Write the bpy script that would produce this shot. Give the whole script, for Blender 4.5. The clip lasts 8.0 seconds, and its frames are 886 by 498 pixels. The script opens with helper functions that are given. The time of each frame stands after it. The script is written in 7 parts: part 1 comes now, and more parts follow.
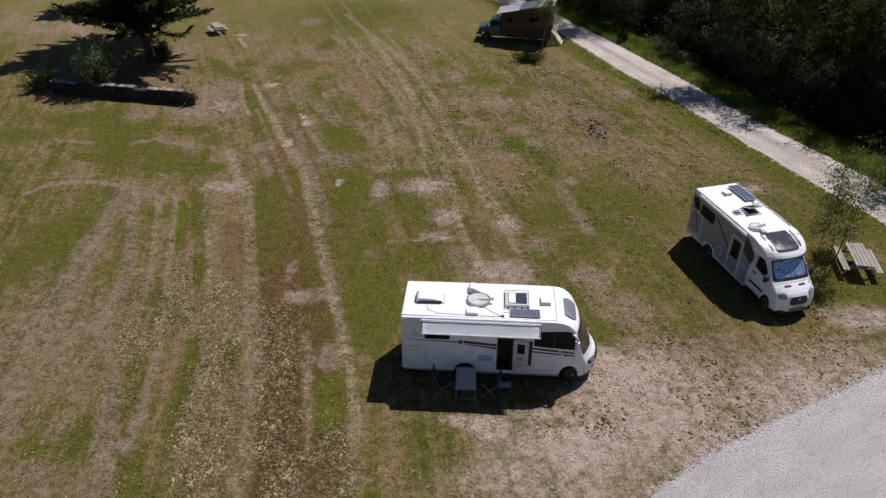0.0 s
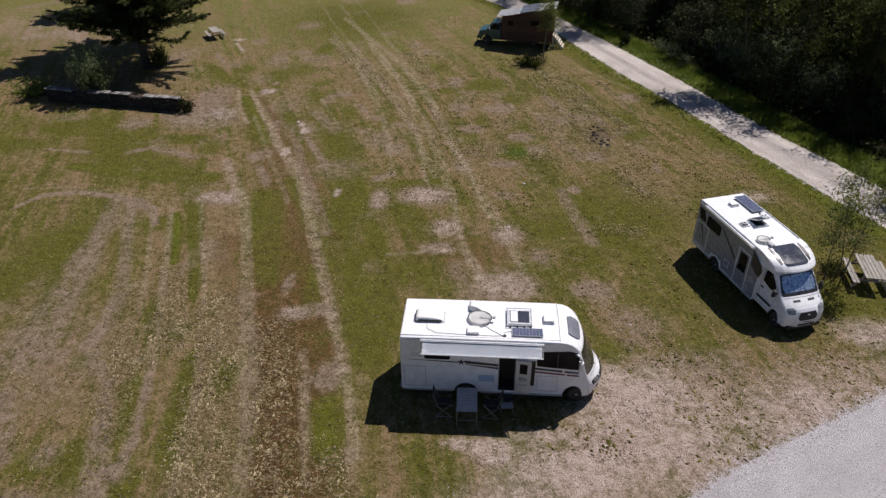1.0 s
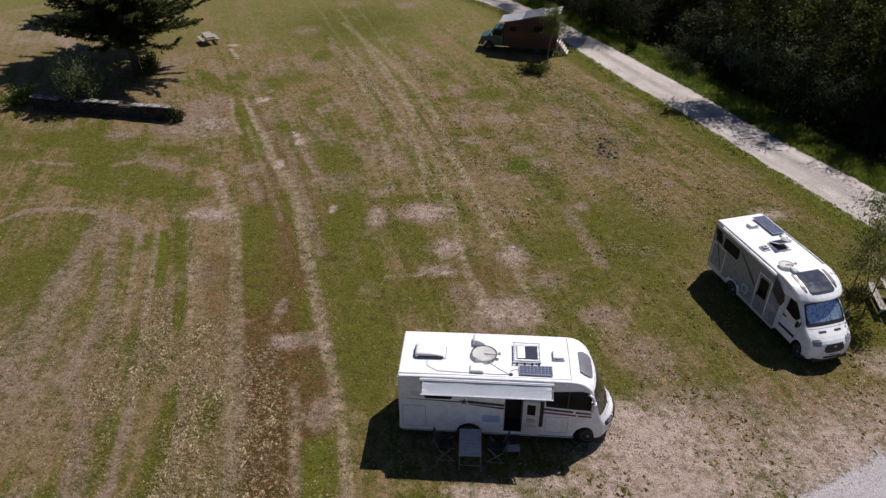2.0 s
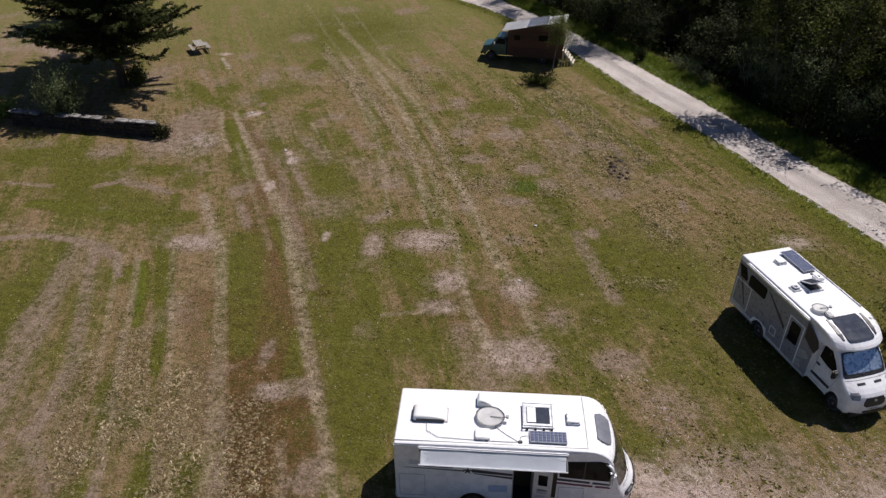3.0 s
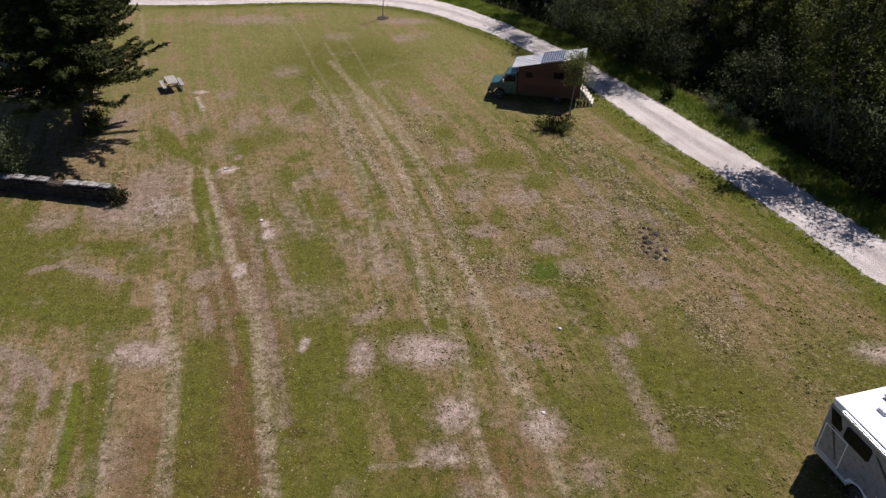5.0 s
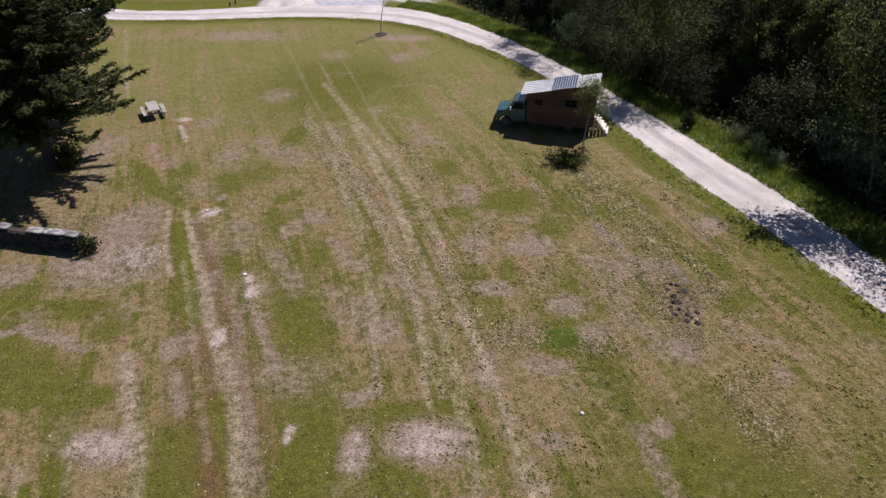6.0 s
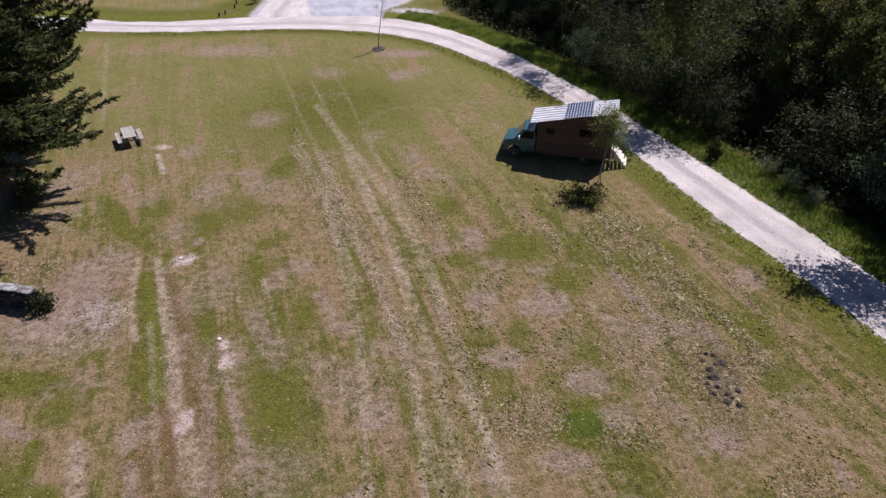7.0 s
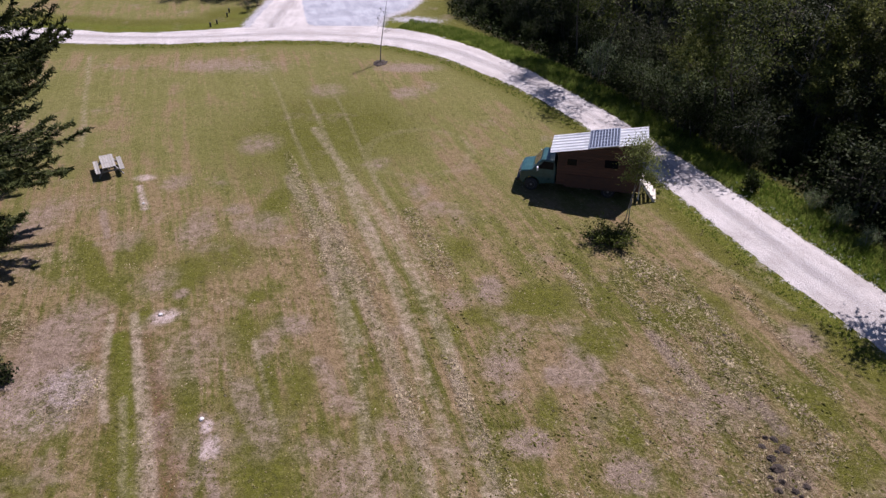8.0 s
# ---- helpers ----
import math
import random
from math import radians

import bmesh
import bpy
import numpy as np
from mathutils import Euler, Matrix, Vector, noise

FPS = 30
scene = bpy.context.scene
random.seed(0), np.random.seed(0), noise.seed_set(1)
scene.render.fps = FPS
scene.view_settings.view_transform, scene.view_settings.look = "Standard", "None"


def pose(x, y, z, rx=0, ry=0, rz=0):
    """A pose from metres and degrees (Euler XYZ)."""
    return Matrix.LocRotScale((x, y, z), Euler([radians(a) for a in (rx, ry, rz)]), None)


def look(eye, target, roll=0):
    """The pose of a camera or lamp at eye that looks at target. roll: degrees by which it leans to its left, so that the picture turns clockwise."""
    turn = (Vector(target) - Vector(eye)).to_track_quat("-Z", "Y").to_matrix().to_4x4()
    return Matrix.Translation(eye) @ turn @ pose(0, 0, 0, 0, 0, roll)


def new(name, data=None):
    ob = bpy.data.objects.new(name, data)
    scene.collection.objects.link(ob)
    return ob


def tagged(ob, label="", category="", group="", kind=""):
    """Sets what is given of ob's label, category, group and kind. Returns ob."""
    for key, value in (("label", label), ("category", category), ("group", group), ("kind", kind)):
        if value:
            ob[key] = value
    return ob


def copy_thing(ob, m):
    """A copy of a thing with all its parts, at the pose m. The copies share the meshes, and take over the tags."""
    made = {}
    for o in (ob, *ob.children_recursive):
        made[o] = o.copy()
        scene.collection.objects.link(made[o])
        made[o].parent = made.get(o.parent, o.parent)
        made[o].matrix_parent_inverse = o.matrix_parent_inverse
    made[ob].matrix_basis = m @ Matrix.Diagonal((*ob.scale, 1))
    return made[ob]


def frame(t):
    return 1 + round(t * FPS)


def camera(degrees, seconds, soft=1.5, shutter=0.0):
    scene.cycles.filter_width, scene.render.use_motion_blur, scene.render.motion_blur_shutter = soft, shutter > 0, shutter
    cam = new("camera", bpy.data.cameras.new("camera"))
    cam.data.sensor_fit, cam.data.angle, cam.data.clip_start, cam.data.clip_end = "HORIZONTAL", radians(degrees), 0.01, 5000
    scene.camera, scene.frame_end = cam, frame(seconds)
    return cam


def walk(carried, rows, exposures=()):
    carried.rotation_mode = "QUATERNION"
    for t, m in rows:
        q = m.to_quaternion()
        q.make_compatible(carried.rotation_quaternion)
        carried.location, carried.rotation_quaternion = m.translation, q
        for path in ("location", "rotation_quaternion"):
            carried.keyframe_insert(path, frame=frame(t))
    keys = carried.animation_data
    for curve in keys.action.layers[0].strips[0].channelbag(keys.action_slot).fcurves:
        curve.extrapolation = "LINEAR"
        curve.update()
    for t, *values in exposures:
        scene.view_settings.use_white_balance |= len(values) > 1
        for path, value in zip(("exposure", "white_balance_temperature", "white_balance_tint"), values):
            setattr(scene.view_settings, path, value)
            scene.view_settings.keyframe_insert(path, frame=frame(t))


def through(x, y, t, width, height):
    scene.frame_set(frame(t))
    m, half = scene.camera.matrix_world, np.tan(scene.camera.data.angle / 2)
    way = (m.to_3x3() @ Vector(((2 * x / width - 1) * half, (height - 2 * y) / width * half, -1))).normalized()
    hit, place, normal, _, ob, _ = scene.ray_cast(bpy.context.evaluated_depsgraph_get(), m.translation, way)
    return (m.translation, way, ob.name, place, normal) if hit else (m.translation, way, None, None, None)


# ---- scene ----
cam = camera(64.2, 8.0, soft=1.4)
PATH = [
    (0, (1.175, -3.501, 19.247), (1.045, -1.839, 18.141), -0.1),
    (0.5, (1.165, -3.091, 19.37), (1.033, -1.432, 18.262), -0.3),
    (1, (1.161, -2.521, 19.424), (1.027, -0.862, 18.315), -0.4),
    (1.5, (1.06, -1.575, 19.313), (0.928, 0.086, 18.206), -0.3),
    (3, (0.668, 2.531, 19.166), (0.535, 4.189, 18.055), -0.3),
    (3.5, (0.526, 4.276, 19.161), (0.391, 5.933, 18.049), -0.4),
    (4, (0.343, 6.171, 19.125), (0.209, 7.828, 18.013), -0.4),
    (4.5, (0.18, 8.261, 19.209), (0.044, 9.918, 18.098), -0.5),
    (6, (-0.607, 15.014, 19.472), (-0.742, 16.673, 18.363), -0.6),
    (6.5, (-0.789, 17.474, 19.46), (-0.926, 19.131, 18.349), -0.6),
    (7, (-1.035, 19.859, 19.368), (-1.172, 21.516, 18.257), -0.5),
    (7.5, (-1.458, 22.155, 19.27), (-1.593, 23.809, 18.155), -0.5),
    (8, (-2.024, 24.435, 19.234), (-2.158, 26.088, 18.116), -0.6),
]
walk(cam, [(t, look(eye, target, roll)) for t, eye, target, roll in PATH], exposures=[(0.0, 0.04, 6200, 17.0), (3.5, 0.06, 6200, 18.0), (4.0, 0.10, 6200, 18.0), (4.5, 0.27, 6150, 19.0), (6.5, 0.51, 5870, 24.0), (8.0, 0.58, 5720, 28.0)])

# ---- light ----
SUN_WAY = Vector((0.417, 0.524, 1.0)).normalized()      # towards the sun
world = bpy.data.worlds.new("sky")
scene.world = world
world.use_nodes = True
wn = world.node_tree.nodes
sky = wn.new("ShaderNodeTexSky")
sky.sky_type, sky.sun_disc = "NISHITA", False
sky.ozone_density = 4.0
sky.altitude = 1500.0
sky.sun_elevation = math.asin(SUN_WAY.z)
sky.sun_rotation = math.atan2(SUN_WAY.x, SUN_WAY.y)
world.node_tree.links.new(sky.outputs[0], wn["Background"].inputs[0])
wn["Background"].inputs[1].default_value = 0.05
sun = new("sun", bpy.data.lights.new("sun", "SUN"))
sun.data.energy, sun.data.angle, sun.data.color = 5.0, radians(0.53), (1.0, 0.935, 0.83)
sun.matrix_world = look(SUN_WAY * 80, (0, 0, 0))


# ---- materials ----
class Nodes:
    """A short hand for building a node material."""

    def __init__(self, name):
        self.mat = bpy.data.materials.new(name)
        self.mat.use_nodes = True
        self.t = self.mat.node_tree
        self.bsdf = self.t.nodes["Principled BSDF"]
        self.co = self.t.nodes.new("ShaderNodeTexCoord")

    def put(self, kind, **sets):
        n = self.t.nodes.new(kind)
        for k, v in sets.items():
            n.inputs[k.replace("_", " ")].default_value = v
        return n

    def link(self, a, b):
        self.t.links.new(a, b)

    def noise(self, scale, detail=4.0, rough=0.55, vector=None, stretch=None):
        n = self.put("ShaderNodeTexNoise", Scale=scale, Detail=detail, Roughness=rough)
        v = vector or self.co.outputs["Object"]
        if stretch:
            m = self.put("ShaderNodeMapping", Scale=stretch)
            self.link(v, m.inputs["Vector"])
            v = m.outputs[0]
        self.link(v, n.inputs["Vector"])
        return n.outputs["Fac"]

    def ramp(self, fac, a, b, lo=0.0, hi=1.0):
        n = self.put("ShaderNodeMapRange", From_Min=a, From_Max=b, To_Min=lo, To_Max=hi)
        n.interpolation_type = "SMOOTHSTEP"
        self.link(fac, n.inputs["Value"])
        return n.outputs[0]

    def math(self, op, a, b=None, clamp=False):
        n = self.t.nodes.new("ShaderNodeMath")
        n.operation, n.use_clamp = op, clamp
        for i, v in enumerate((a, b)):
            if v is None:
                continue
            if isinstance(v, (int, float)):
                n.inputs[i].default_value = v
            else:
                self.link(v, n.inputs[i])
        return n.outputs[0]

    def mix(self, fac, a, b):
        n = self.t.nodes.new("ShaderNodeMix")
        n.data_type = "RGBA"
        for i, v in ((0, fac), (6, a), (7, b)):
            if isinstance(v, (int, float)):
                n.inputs[i].default_value = v
            elif isinstance(v, tuple):
                n.inputs[i].default_value = (*v, 1)
            else:
                self.link(v, n.inputs[i])
        return n.outputs[2]

    def attr(self, name):
        n = self.t.nodes.new("ShaderNodeAttribute")
        n.attribute_name = name
        return n

    def bump(self, height, strength, distance):
        n = self.put("ShaderNodeBump", Strength=strength, Distance=distance)
        self.link(height, n.inputs["Height"])
        self.link(n.outputs[0], self.bsdf.inputs["Normal"])

    def colour(self, c):
        if isinstance(c, tuple):
            self.bsdf.inputs["Base Color"].default_value = (*c, 1)
        else:
            self.link(c, self.bsdf.inputs["Base Color"])

    def rough(self, r):
        if isinstance(r, (int, float)):
            self.bsdf.inputs["Roughness"].default_value = r
        else:
            self.link(r, self.bsdf.inputs["Roughness"])


def surface(name, a, b, rough=0.5, scale=6.0, fine=60.0, bump=0.0, dist=0.005, metal=0.0, stretch=None, rand=0.0, coat=0.0):
    """A painted, worn or grained surface: two tones by a coarse and a fine noise."""
    n = Nodes(name)
    coarse = n.noise(scale, 5.0, 0.6, stretch=stretch)
    grain = n.noise(fine, 3.0, 0.6, stretch=stretch)
    f = n.math("ADD", n.math("MULTIPLY", coarse, 0.65), n.math("MULTIPLY", grain, 0.35))
    c = n.mix(n.ramp(f, 0.35, 0.65), a, b)
    if rand:
        info = n.t.nodes.new("ShaderNodeObjectInfo")
        hsv = n.put("ShaderNodeHueSaturation")
        n.link(c, hsv.inputs["Color"])
        n.link(n.ramp(info.outputs["Random"], 0, 1, 1 - rand, 1 + rand), hsv.inputs["Value"])
        c = hsv.outputs[0]
    n.colour(c)
    n.rough(n.ramp(coarse, 0.3, 0.7, max(0.02, rough - 0.08), min(1.0, rough + 0.08)))
    n.bsdf.inputs["Metallic"].default_value = metal
    n.bsdf.inputs["Coat Weight"].default_value = coat
    if bump:
        n.bump(grain, bump, dist)
    return n.mat


def foliage(name, a, b, through=0.35):
    """Leaves: a dull face with light coming through, each leaf a little different."""
    n = Nodes(name)
    geo = n.t.nodes.new("ShaderNodeNewGeometry")
    patch = n.ramp(n.noise(0.8, 3.0, 0.6), 0.36, 0.64)
    f = n.math("ADD", n.math("MULTIPLY", geo.outputs["Random Per Island"], 0.5), n.math("MULTIPLY", patch, 0.5))
    c = n.mix(n.ramp(f, 0.15, 0.85), a, b)
    n.colour(c)
    n.rough(0.6)
    n.bsdf.inputs["Specular IOR Level"].default_value = 0.06
    tr = n.t.nodes.new("ShaderNodeBsdfTranslucent")
    n.link(c, tr.inputs["Color"])
    mixer = n.put("ShaderNodeMixShader")
    mixer.inputs[0].default_value = through
    n.link(n.bsdf.outputs[0], mixer.inputs[1])
    n.link(tr.outputs[0], mixer.inputs[2])
    n.link(mixer.outputs[0], n.t.nodes["Material Output"].inputs["Surface"])
    return n.mat


def ground_material():
    n = Nodes("meadow")
    uv = n.t.nodes.new("ShaderNodeUVMap")
    uv.uv_map = "flow"
    flow = uv.outputs[0]
    wide = n.noise(0.11, 4.0, 0.6)
    blot = n.noise(0.42, 5.0, 0.6)
    long_ = n.noise(1.0, 4.0, 0.6, vector=flow, stretch=(0.6, 0.05, 1))
    streak = n.noise(1.0, 5.0, 0.65, vector=flow, stretch=(1.9, 0.13, 1))
    thin = n.noise(1.0, 4.0, 0.6, vector=flow, stretch=(6.0, 0.45, 1))
    clump = n.noise(2.4, 5.0, 0.66)
    fine = n.noise(9.0, 5.0, 0.72)
    speck = n.noise(26.0, 3.0, 0.75)

    def about(v, amount):
        return n.math("MULTIPLY", n.math("SUBTRACT", v, 0.5), amount)

    def total(*a):
        out = a[0]
        for v in a[1:]:
            out = n.math("ADD", out, v)
        return out

    def times(*a):
        out = a[0]
        for v in a[1:]:
            out = n.math("MULTIPLY", out, v)
        return out

    def attr(name):
        return n.attr(name).outputs["Fac"]

    # from moss and grass to dried stalks
    t = total(attr("tan"), n.math("MULTIPLY", attr("lush"), -0.6),
              about(wide, 1.9), about(blot, 1.7), about(long_, 2.0), about(streak, 2.5),
              times(total(about(thin, 2.0), about(clump, 1.5), about(fine, 1.0)), n.ramp(attr("young"), 0.0, 1.0, 1.0, 0.45)))
    tan = n.ramp(t, 0.06, 1.08, 0.0, 0.95)
    lit = total(n.math("MULTIPLY", fine, 0.42), n.math("MULTIPLY", speck, 0.16), n.math("MULTIPLY", clump, 0.42))
    lit = n.math("ADD", 0.5, times(n.math("SUBTRACT", lit, 0.5), n.ramp(attr("young"), 0.0, 1.0, 0.9, 0.5)))
    moss = n.mix(n.ramp(lit, 0.34, 0.66), (0.052, 0.054, 0.007), (0.140, 0.138, 0.025))
    moss = n.mix(n.ramp(total(n.math("MULTIPLY", blot, 0.5), n.math("MULTIPLY", long_, 0.5)), 0.36, 0.64), moss, n.mix(n.ramp(lit, 0.34, 0.66), (0.070, 0.056, 0.012), (0.168, 0.138, 0.046)))
    # 'young' only rises with distance: paler moss and weaker mottling far off
    moss = n.mix(n.math("MULTIPLY", attr("young"), 0.75), moss, n.mix(n.ramp(lit, 0.34, 0.66), (0.105, 0.100, 0.026), (0.195, 0.180, 0.060)))
    deep = n.ramp(total(n.math("MULTIPLY", long_, 0.4), n.math("MULTIPLY", streak, 0.35), n.math("MULTIPLY", blot, 0.25)), 0.50, 0.41, 0.0, 0.75)
    deep = times(deep, n.ramp(attr("young"), 0.0, 1.0, 1.0, 0.3))
    moss = n.mix(deep, moss, n.mix(n.ramp(lit, 0.34, 0.66), (0.040, 0.043, 0.004), (0.098, 0.098, 0.013)))
    stalks = n.mix(n.ramp(lit, 0.34, 0.66), (0.118, 0.078, 0.036), (0.265, 0.188, 0.104))
    c = n.mix(tan, moss, stalks)
    soil = n.mix(n.ramp(lit, 0.38, 0.64), (0.330, 0.255, 0.215), (0.500, 0.408, 0.362))
    red = n.mix(n.ramp(lit, 0.40, 0.61), (0.052, 0.027, 0.008), (0.150, 0.081, 0.034))
    green = n.mix(n.ramp(lit, 0.34, 0.66), (0.050, 0.051, 0.005), (0.118, 0.116, 0.016))

    ragged = total(about(blot, 1.6), about(clump, 1.9), about(fine, 1.6), about(streak, 1.1))

    def mask(name, low, high, k, rough=1.0):
        v = attr(name)
        return n.ramp(total(v, times(v, ragged, float(rough))), low, high, 0.0, k)

    c = n.mix(mask("red", 0.08, 0.72, 0.88), c, red)
    green = n.mix(n.ramp(attr("lush"), 0.8, 1.0), green, n.mix(n.ramp(lit, 0.34, 0.66), (0.056, 0.066, 0.004), (0.128, 0.138, 0.014)))
    c = n.mix(mask("lush", 0.05, 0.58, 0.94, 0.8), c, green)
    worn_patch = n.ramp(total(n.noise(0.33, 3.0, 0.5), about(clump, 0.35), n.math("MULTIPLY", attr("tan"), 0.10)), 0.61, 0.80, 0.0, 0.5)
    worn = n.mix(n.ramp(lit, 0.36, 0.64), (0.128, 0.091, 0.063), (0.290, 0.218, 0.164))
    c = n.mix(n.math("MAXIMUM", worn_patch, mask("worn", 0.08, 0.85, 0.88)), c, worn)
    c = n.mix(mask("pale", 0.06, 0.86, 0.80, 0.85), c, n.mix(n.ramp(lit, 0.36, 0.64), (0.150, 0.112, 0.072), (0.40, 0.325, 0.230)))
    # pale straw left in tufts; the clods' shade painted as dark gaps between them
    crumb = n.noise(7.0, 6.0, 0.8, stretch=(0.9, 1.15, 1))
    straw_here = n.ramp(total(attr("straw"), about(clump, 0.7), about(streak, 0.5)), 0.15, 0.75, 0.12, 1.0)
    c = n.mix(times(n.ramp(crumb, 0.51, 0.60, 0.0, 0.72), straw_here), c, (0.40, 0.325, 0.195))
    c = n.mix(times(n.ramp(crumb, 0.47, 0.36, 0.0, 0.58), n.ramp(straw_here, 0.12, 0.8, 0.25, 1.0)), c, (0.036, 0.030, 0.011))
    # the few tufts of rank grass, darker and greener than the rest
    c = n.mix(mask("lush", 0.98, 1.2, 0.85, 0.35), c, n.mix(n.ramp(lit, 0.34, 0.66), (0.030, 0.050, 0.004), (0.078, 0.110, 0.012)))
    c = n.mix(mask("bare", 0.06, 1.1, 0.88, 1.0), c, soil)
    grav = total(attr("gravel"), about(clump, 0.7), about(fine, 0.9), about(speck, 0.6))
    stone = n.mix(n.ramp(speck, 0.40, 0.62), (0.23, 0.215, 0.218), (0.55, 0.53, 0.54))
    c = n.mix(n.ramp(grav, 0.45, 0.72, 0.0, 0.95), c, stone)
    # dark wood soil, near black to hold the trees' shade; loose molehill earth too
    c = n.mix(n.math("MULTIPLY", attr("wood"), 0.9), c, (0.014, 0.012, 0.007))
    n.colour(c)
    n.rough(0.95)
    n.bsdf.inputs["Specular IOR Level"].default_value = 0.1
    n.bump(total(fine, n.math("MULTIPLY", speck, 0.5), n.math("MULTIPLY", clump, 0.8), times(crumb, straw_here, 2.2)), 0.9, 0.08)
    return n.mat


def gravel_material(name, a, b, middle=0.0):
    n = Nodes(name)
    uv = n.t.nodes.new("ShaderNodeUVMap")
    uv.uv_map = "flow"
    lane = n.noise(1.0, 4.0, 0.6, vector=uv.outputs[0], stretch=(1.6, 0.12, 1))
    blot = n.noise(0.5, 5.0, 0.6)
    stone = n.noise(26.0, 4.0, 0.8)
    f = n.math("ADD", n.math("MULTIPLY", lane, 0.5), n.math("MULTIPLY", blot, 0.5))
    c = n.mix(n.ramp(f, 0.38, 0.62), a, b)
    if middle:
        axes = n.t.nodes.new("ShaderNodeSeparateXYZ")
        n.link(uv.outputs[0], axes.inputs[0])
        off = n.math("ABSOLUTE", n.math("SUBTRACT", n.math("ADD", axes.outputs[0], n.math("MULTIPLY", lane, 0.8)), middle + 0.4))
        c = n.mix(n.math("MULTIPLY", n.ramp(off, 0.75, 0.1), n.ramp(blot, 0.35, 0.62, 0.3, 0.75)), c, (0.19, 0.165, 0.145))
    pebble = n.noise(14.0, 5.0, 0.88)
    bank = n.ramp(n.math("ADD", n.math("MULTIPLY", blot, 0.5), n.math("MULTIPLY", n.noise(1.6, 4.0, 0.65), 0.5)), 0.40, 0.60, 0.5, 1.0)
    c = n.mix(n.math("MULTIPLY", n.ramp(stone, 0.50, 0.62, 0.0, 0.9), bank), c, (0.64, 0.62, 0.62))
    c = n.mix(n.math("MULTIPLY", n.ramp(pebble, 0.49, 0.38, 0.0, 0.85), bank), c, (0.13, 0.12, 0.115))
    n.colour(c)
    n.rough(0.92)
    n.bump(n.math("ADD", stone, pebble), 0.9, 0.04)
    return n.mat


M_GROUND = ground_material()
M_ROAD = gravel_material("road_gravel", (0.362, 0.317, 0.282), (0.530, 0.476, 0.432), 1.9)
M_SIDELANE = gravel_material("side_lane_gravel", (0.230, 0.236, 0.262), (0.36, 0.365, 0.392))
M_YARD = gravel_material("yard_gravel", (0.36, 0.340, 0.351), (0.44, 0.417, 0.429))


# ---- mesh helpers ----
def mesh_from(name, verts, faces, material, smooth=False):
    me = bpy.data.meshes.new(name)
    me.from_pydata([tuple(map(float, v)) for v in verts], [], [tuple(map(int, f)) for f in faces])
    me.materials.append(material)
    if smooth:
        me.polygons.foreach_set("use_smooth", [True] * len(me.polygons))
    me.update()
    return me


def part(name, bm, material, parent=None, label="", smooth=False):
    """Links a bmesh as one mesh object, under a thing or a part."""
    bmesh.ops.recalc_face_normals(bm, faces=bm.faces[:])
    me = bpy.data.meshes.new(name)
    bm.to_mesh(me)
    bm.free()
    me.materials.append(material)
    if smooth:
        me.polygons.foreach_set("use_smooth", [True] * len(me.polygons))
    ob = new(name, me)
    ob.parent = parent
    return tagged(ob, label)


def box(x0, x1, y0, y1, z0, z1, bevel=0.0, bm=None, m=None):
    """A box between two corners, with rounded edges, into bm."""
    bm = bm or bmesh.new()
    place = Matrix.LocRotScale(((x0 + x1) / 2, (y0 + y1) / 2, (z0 + z1) / 2), None, (abs(x1 - x0), abs(y1 - y0), abs(z1 - z0)))
    made = bmesh.ops.create_cube(bm, size=1.0, matrix=(m @ place) if m else place)["verts"]
    if bevel:
        edges = list({e for v in made for e in v.link_edges})
        bmesh.ops.bevel(bm, geom=edges, offset=bevel, segments=2, affect="EDGES", clamp_overlap=True)
    return bm


def tube(points, radius, sides=8, bm=None, r_end=None):
    """A round bar along points; r_end tapers it."""
    bm = bm or bmesh.new()
    pts = [Vector(p) for p in points]
    rings = []
    for i, p in enumerate(pts):
        way = (pts[min(i + 1, len(pts) - 1)] - pts[max(i - 1, 0)]).normalized()
        side = way.cross(Vector((0, 0, 1)) if abs(way.z) < 0.9 else Vector((1, 0, 0))).normalized()
        up = side.cross(way)
        r = radius if r_end is None else radius + (r_end - radius) * i / (len(pts) - 1)
        rings.append([bm.verts.new(p + r * (math.cos(a) * side + math.sin(a) * up)) for a in (2 * math.pi * k / sides for k in range(sides))])
    for a, b in zip(rings, rings[1:]):
        for k in range(sides):
            bm.faces.new((a[k], a[(k + 1) % sides], b[(k + 1) % sides], b[k]))
    bm.faces.new(rings[0][::-1]), bm.faces.new(rings[-1])
    return bm


def thing(name, label, category, m, group=""):
    ob = new(name)
    ob.matrix_world = m
    return tagged(ob, label, category, group)


# ---- ground ----
FLOW_Y = [-40, 0, 10, 15, 20, 26, 32, 40, 48, 56, 64, 76, 100, 200]
FLOW_X = [8, 1.5, 0, -0.9, -2.2, -4.0, -6.0, -8.9, -12.0, -15.5, -19.3, -24.2, -33, -60]
ROAD_L = [(27.3, 19.2), (23.4, 26.3), (19.7, 33.4), (16.9, 39.6), (12.9, 48.5), (11.4, 51.2), (9.6, 55.3), (7.5, 60.3), (4.0, 67.7), (1.5, 71.6), (-1.1, 75.2), (-3.3, 77.5), (-5.7, 80.2), (-8.1, 82.0), (-10.7, 83.4), (-13.2, 84.0), (-15.8, 84.5), (-20.8, 84.6), (-25.6, 83.9), (-30.3, 83.1), (-35.3, 82.8), (-40.4, 82.9), (-44.0, 83.5), (-75, 85)]
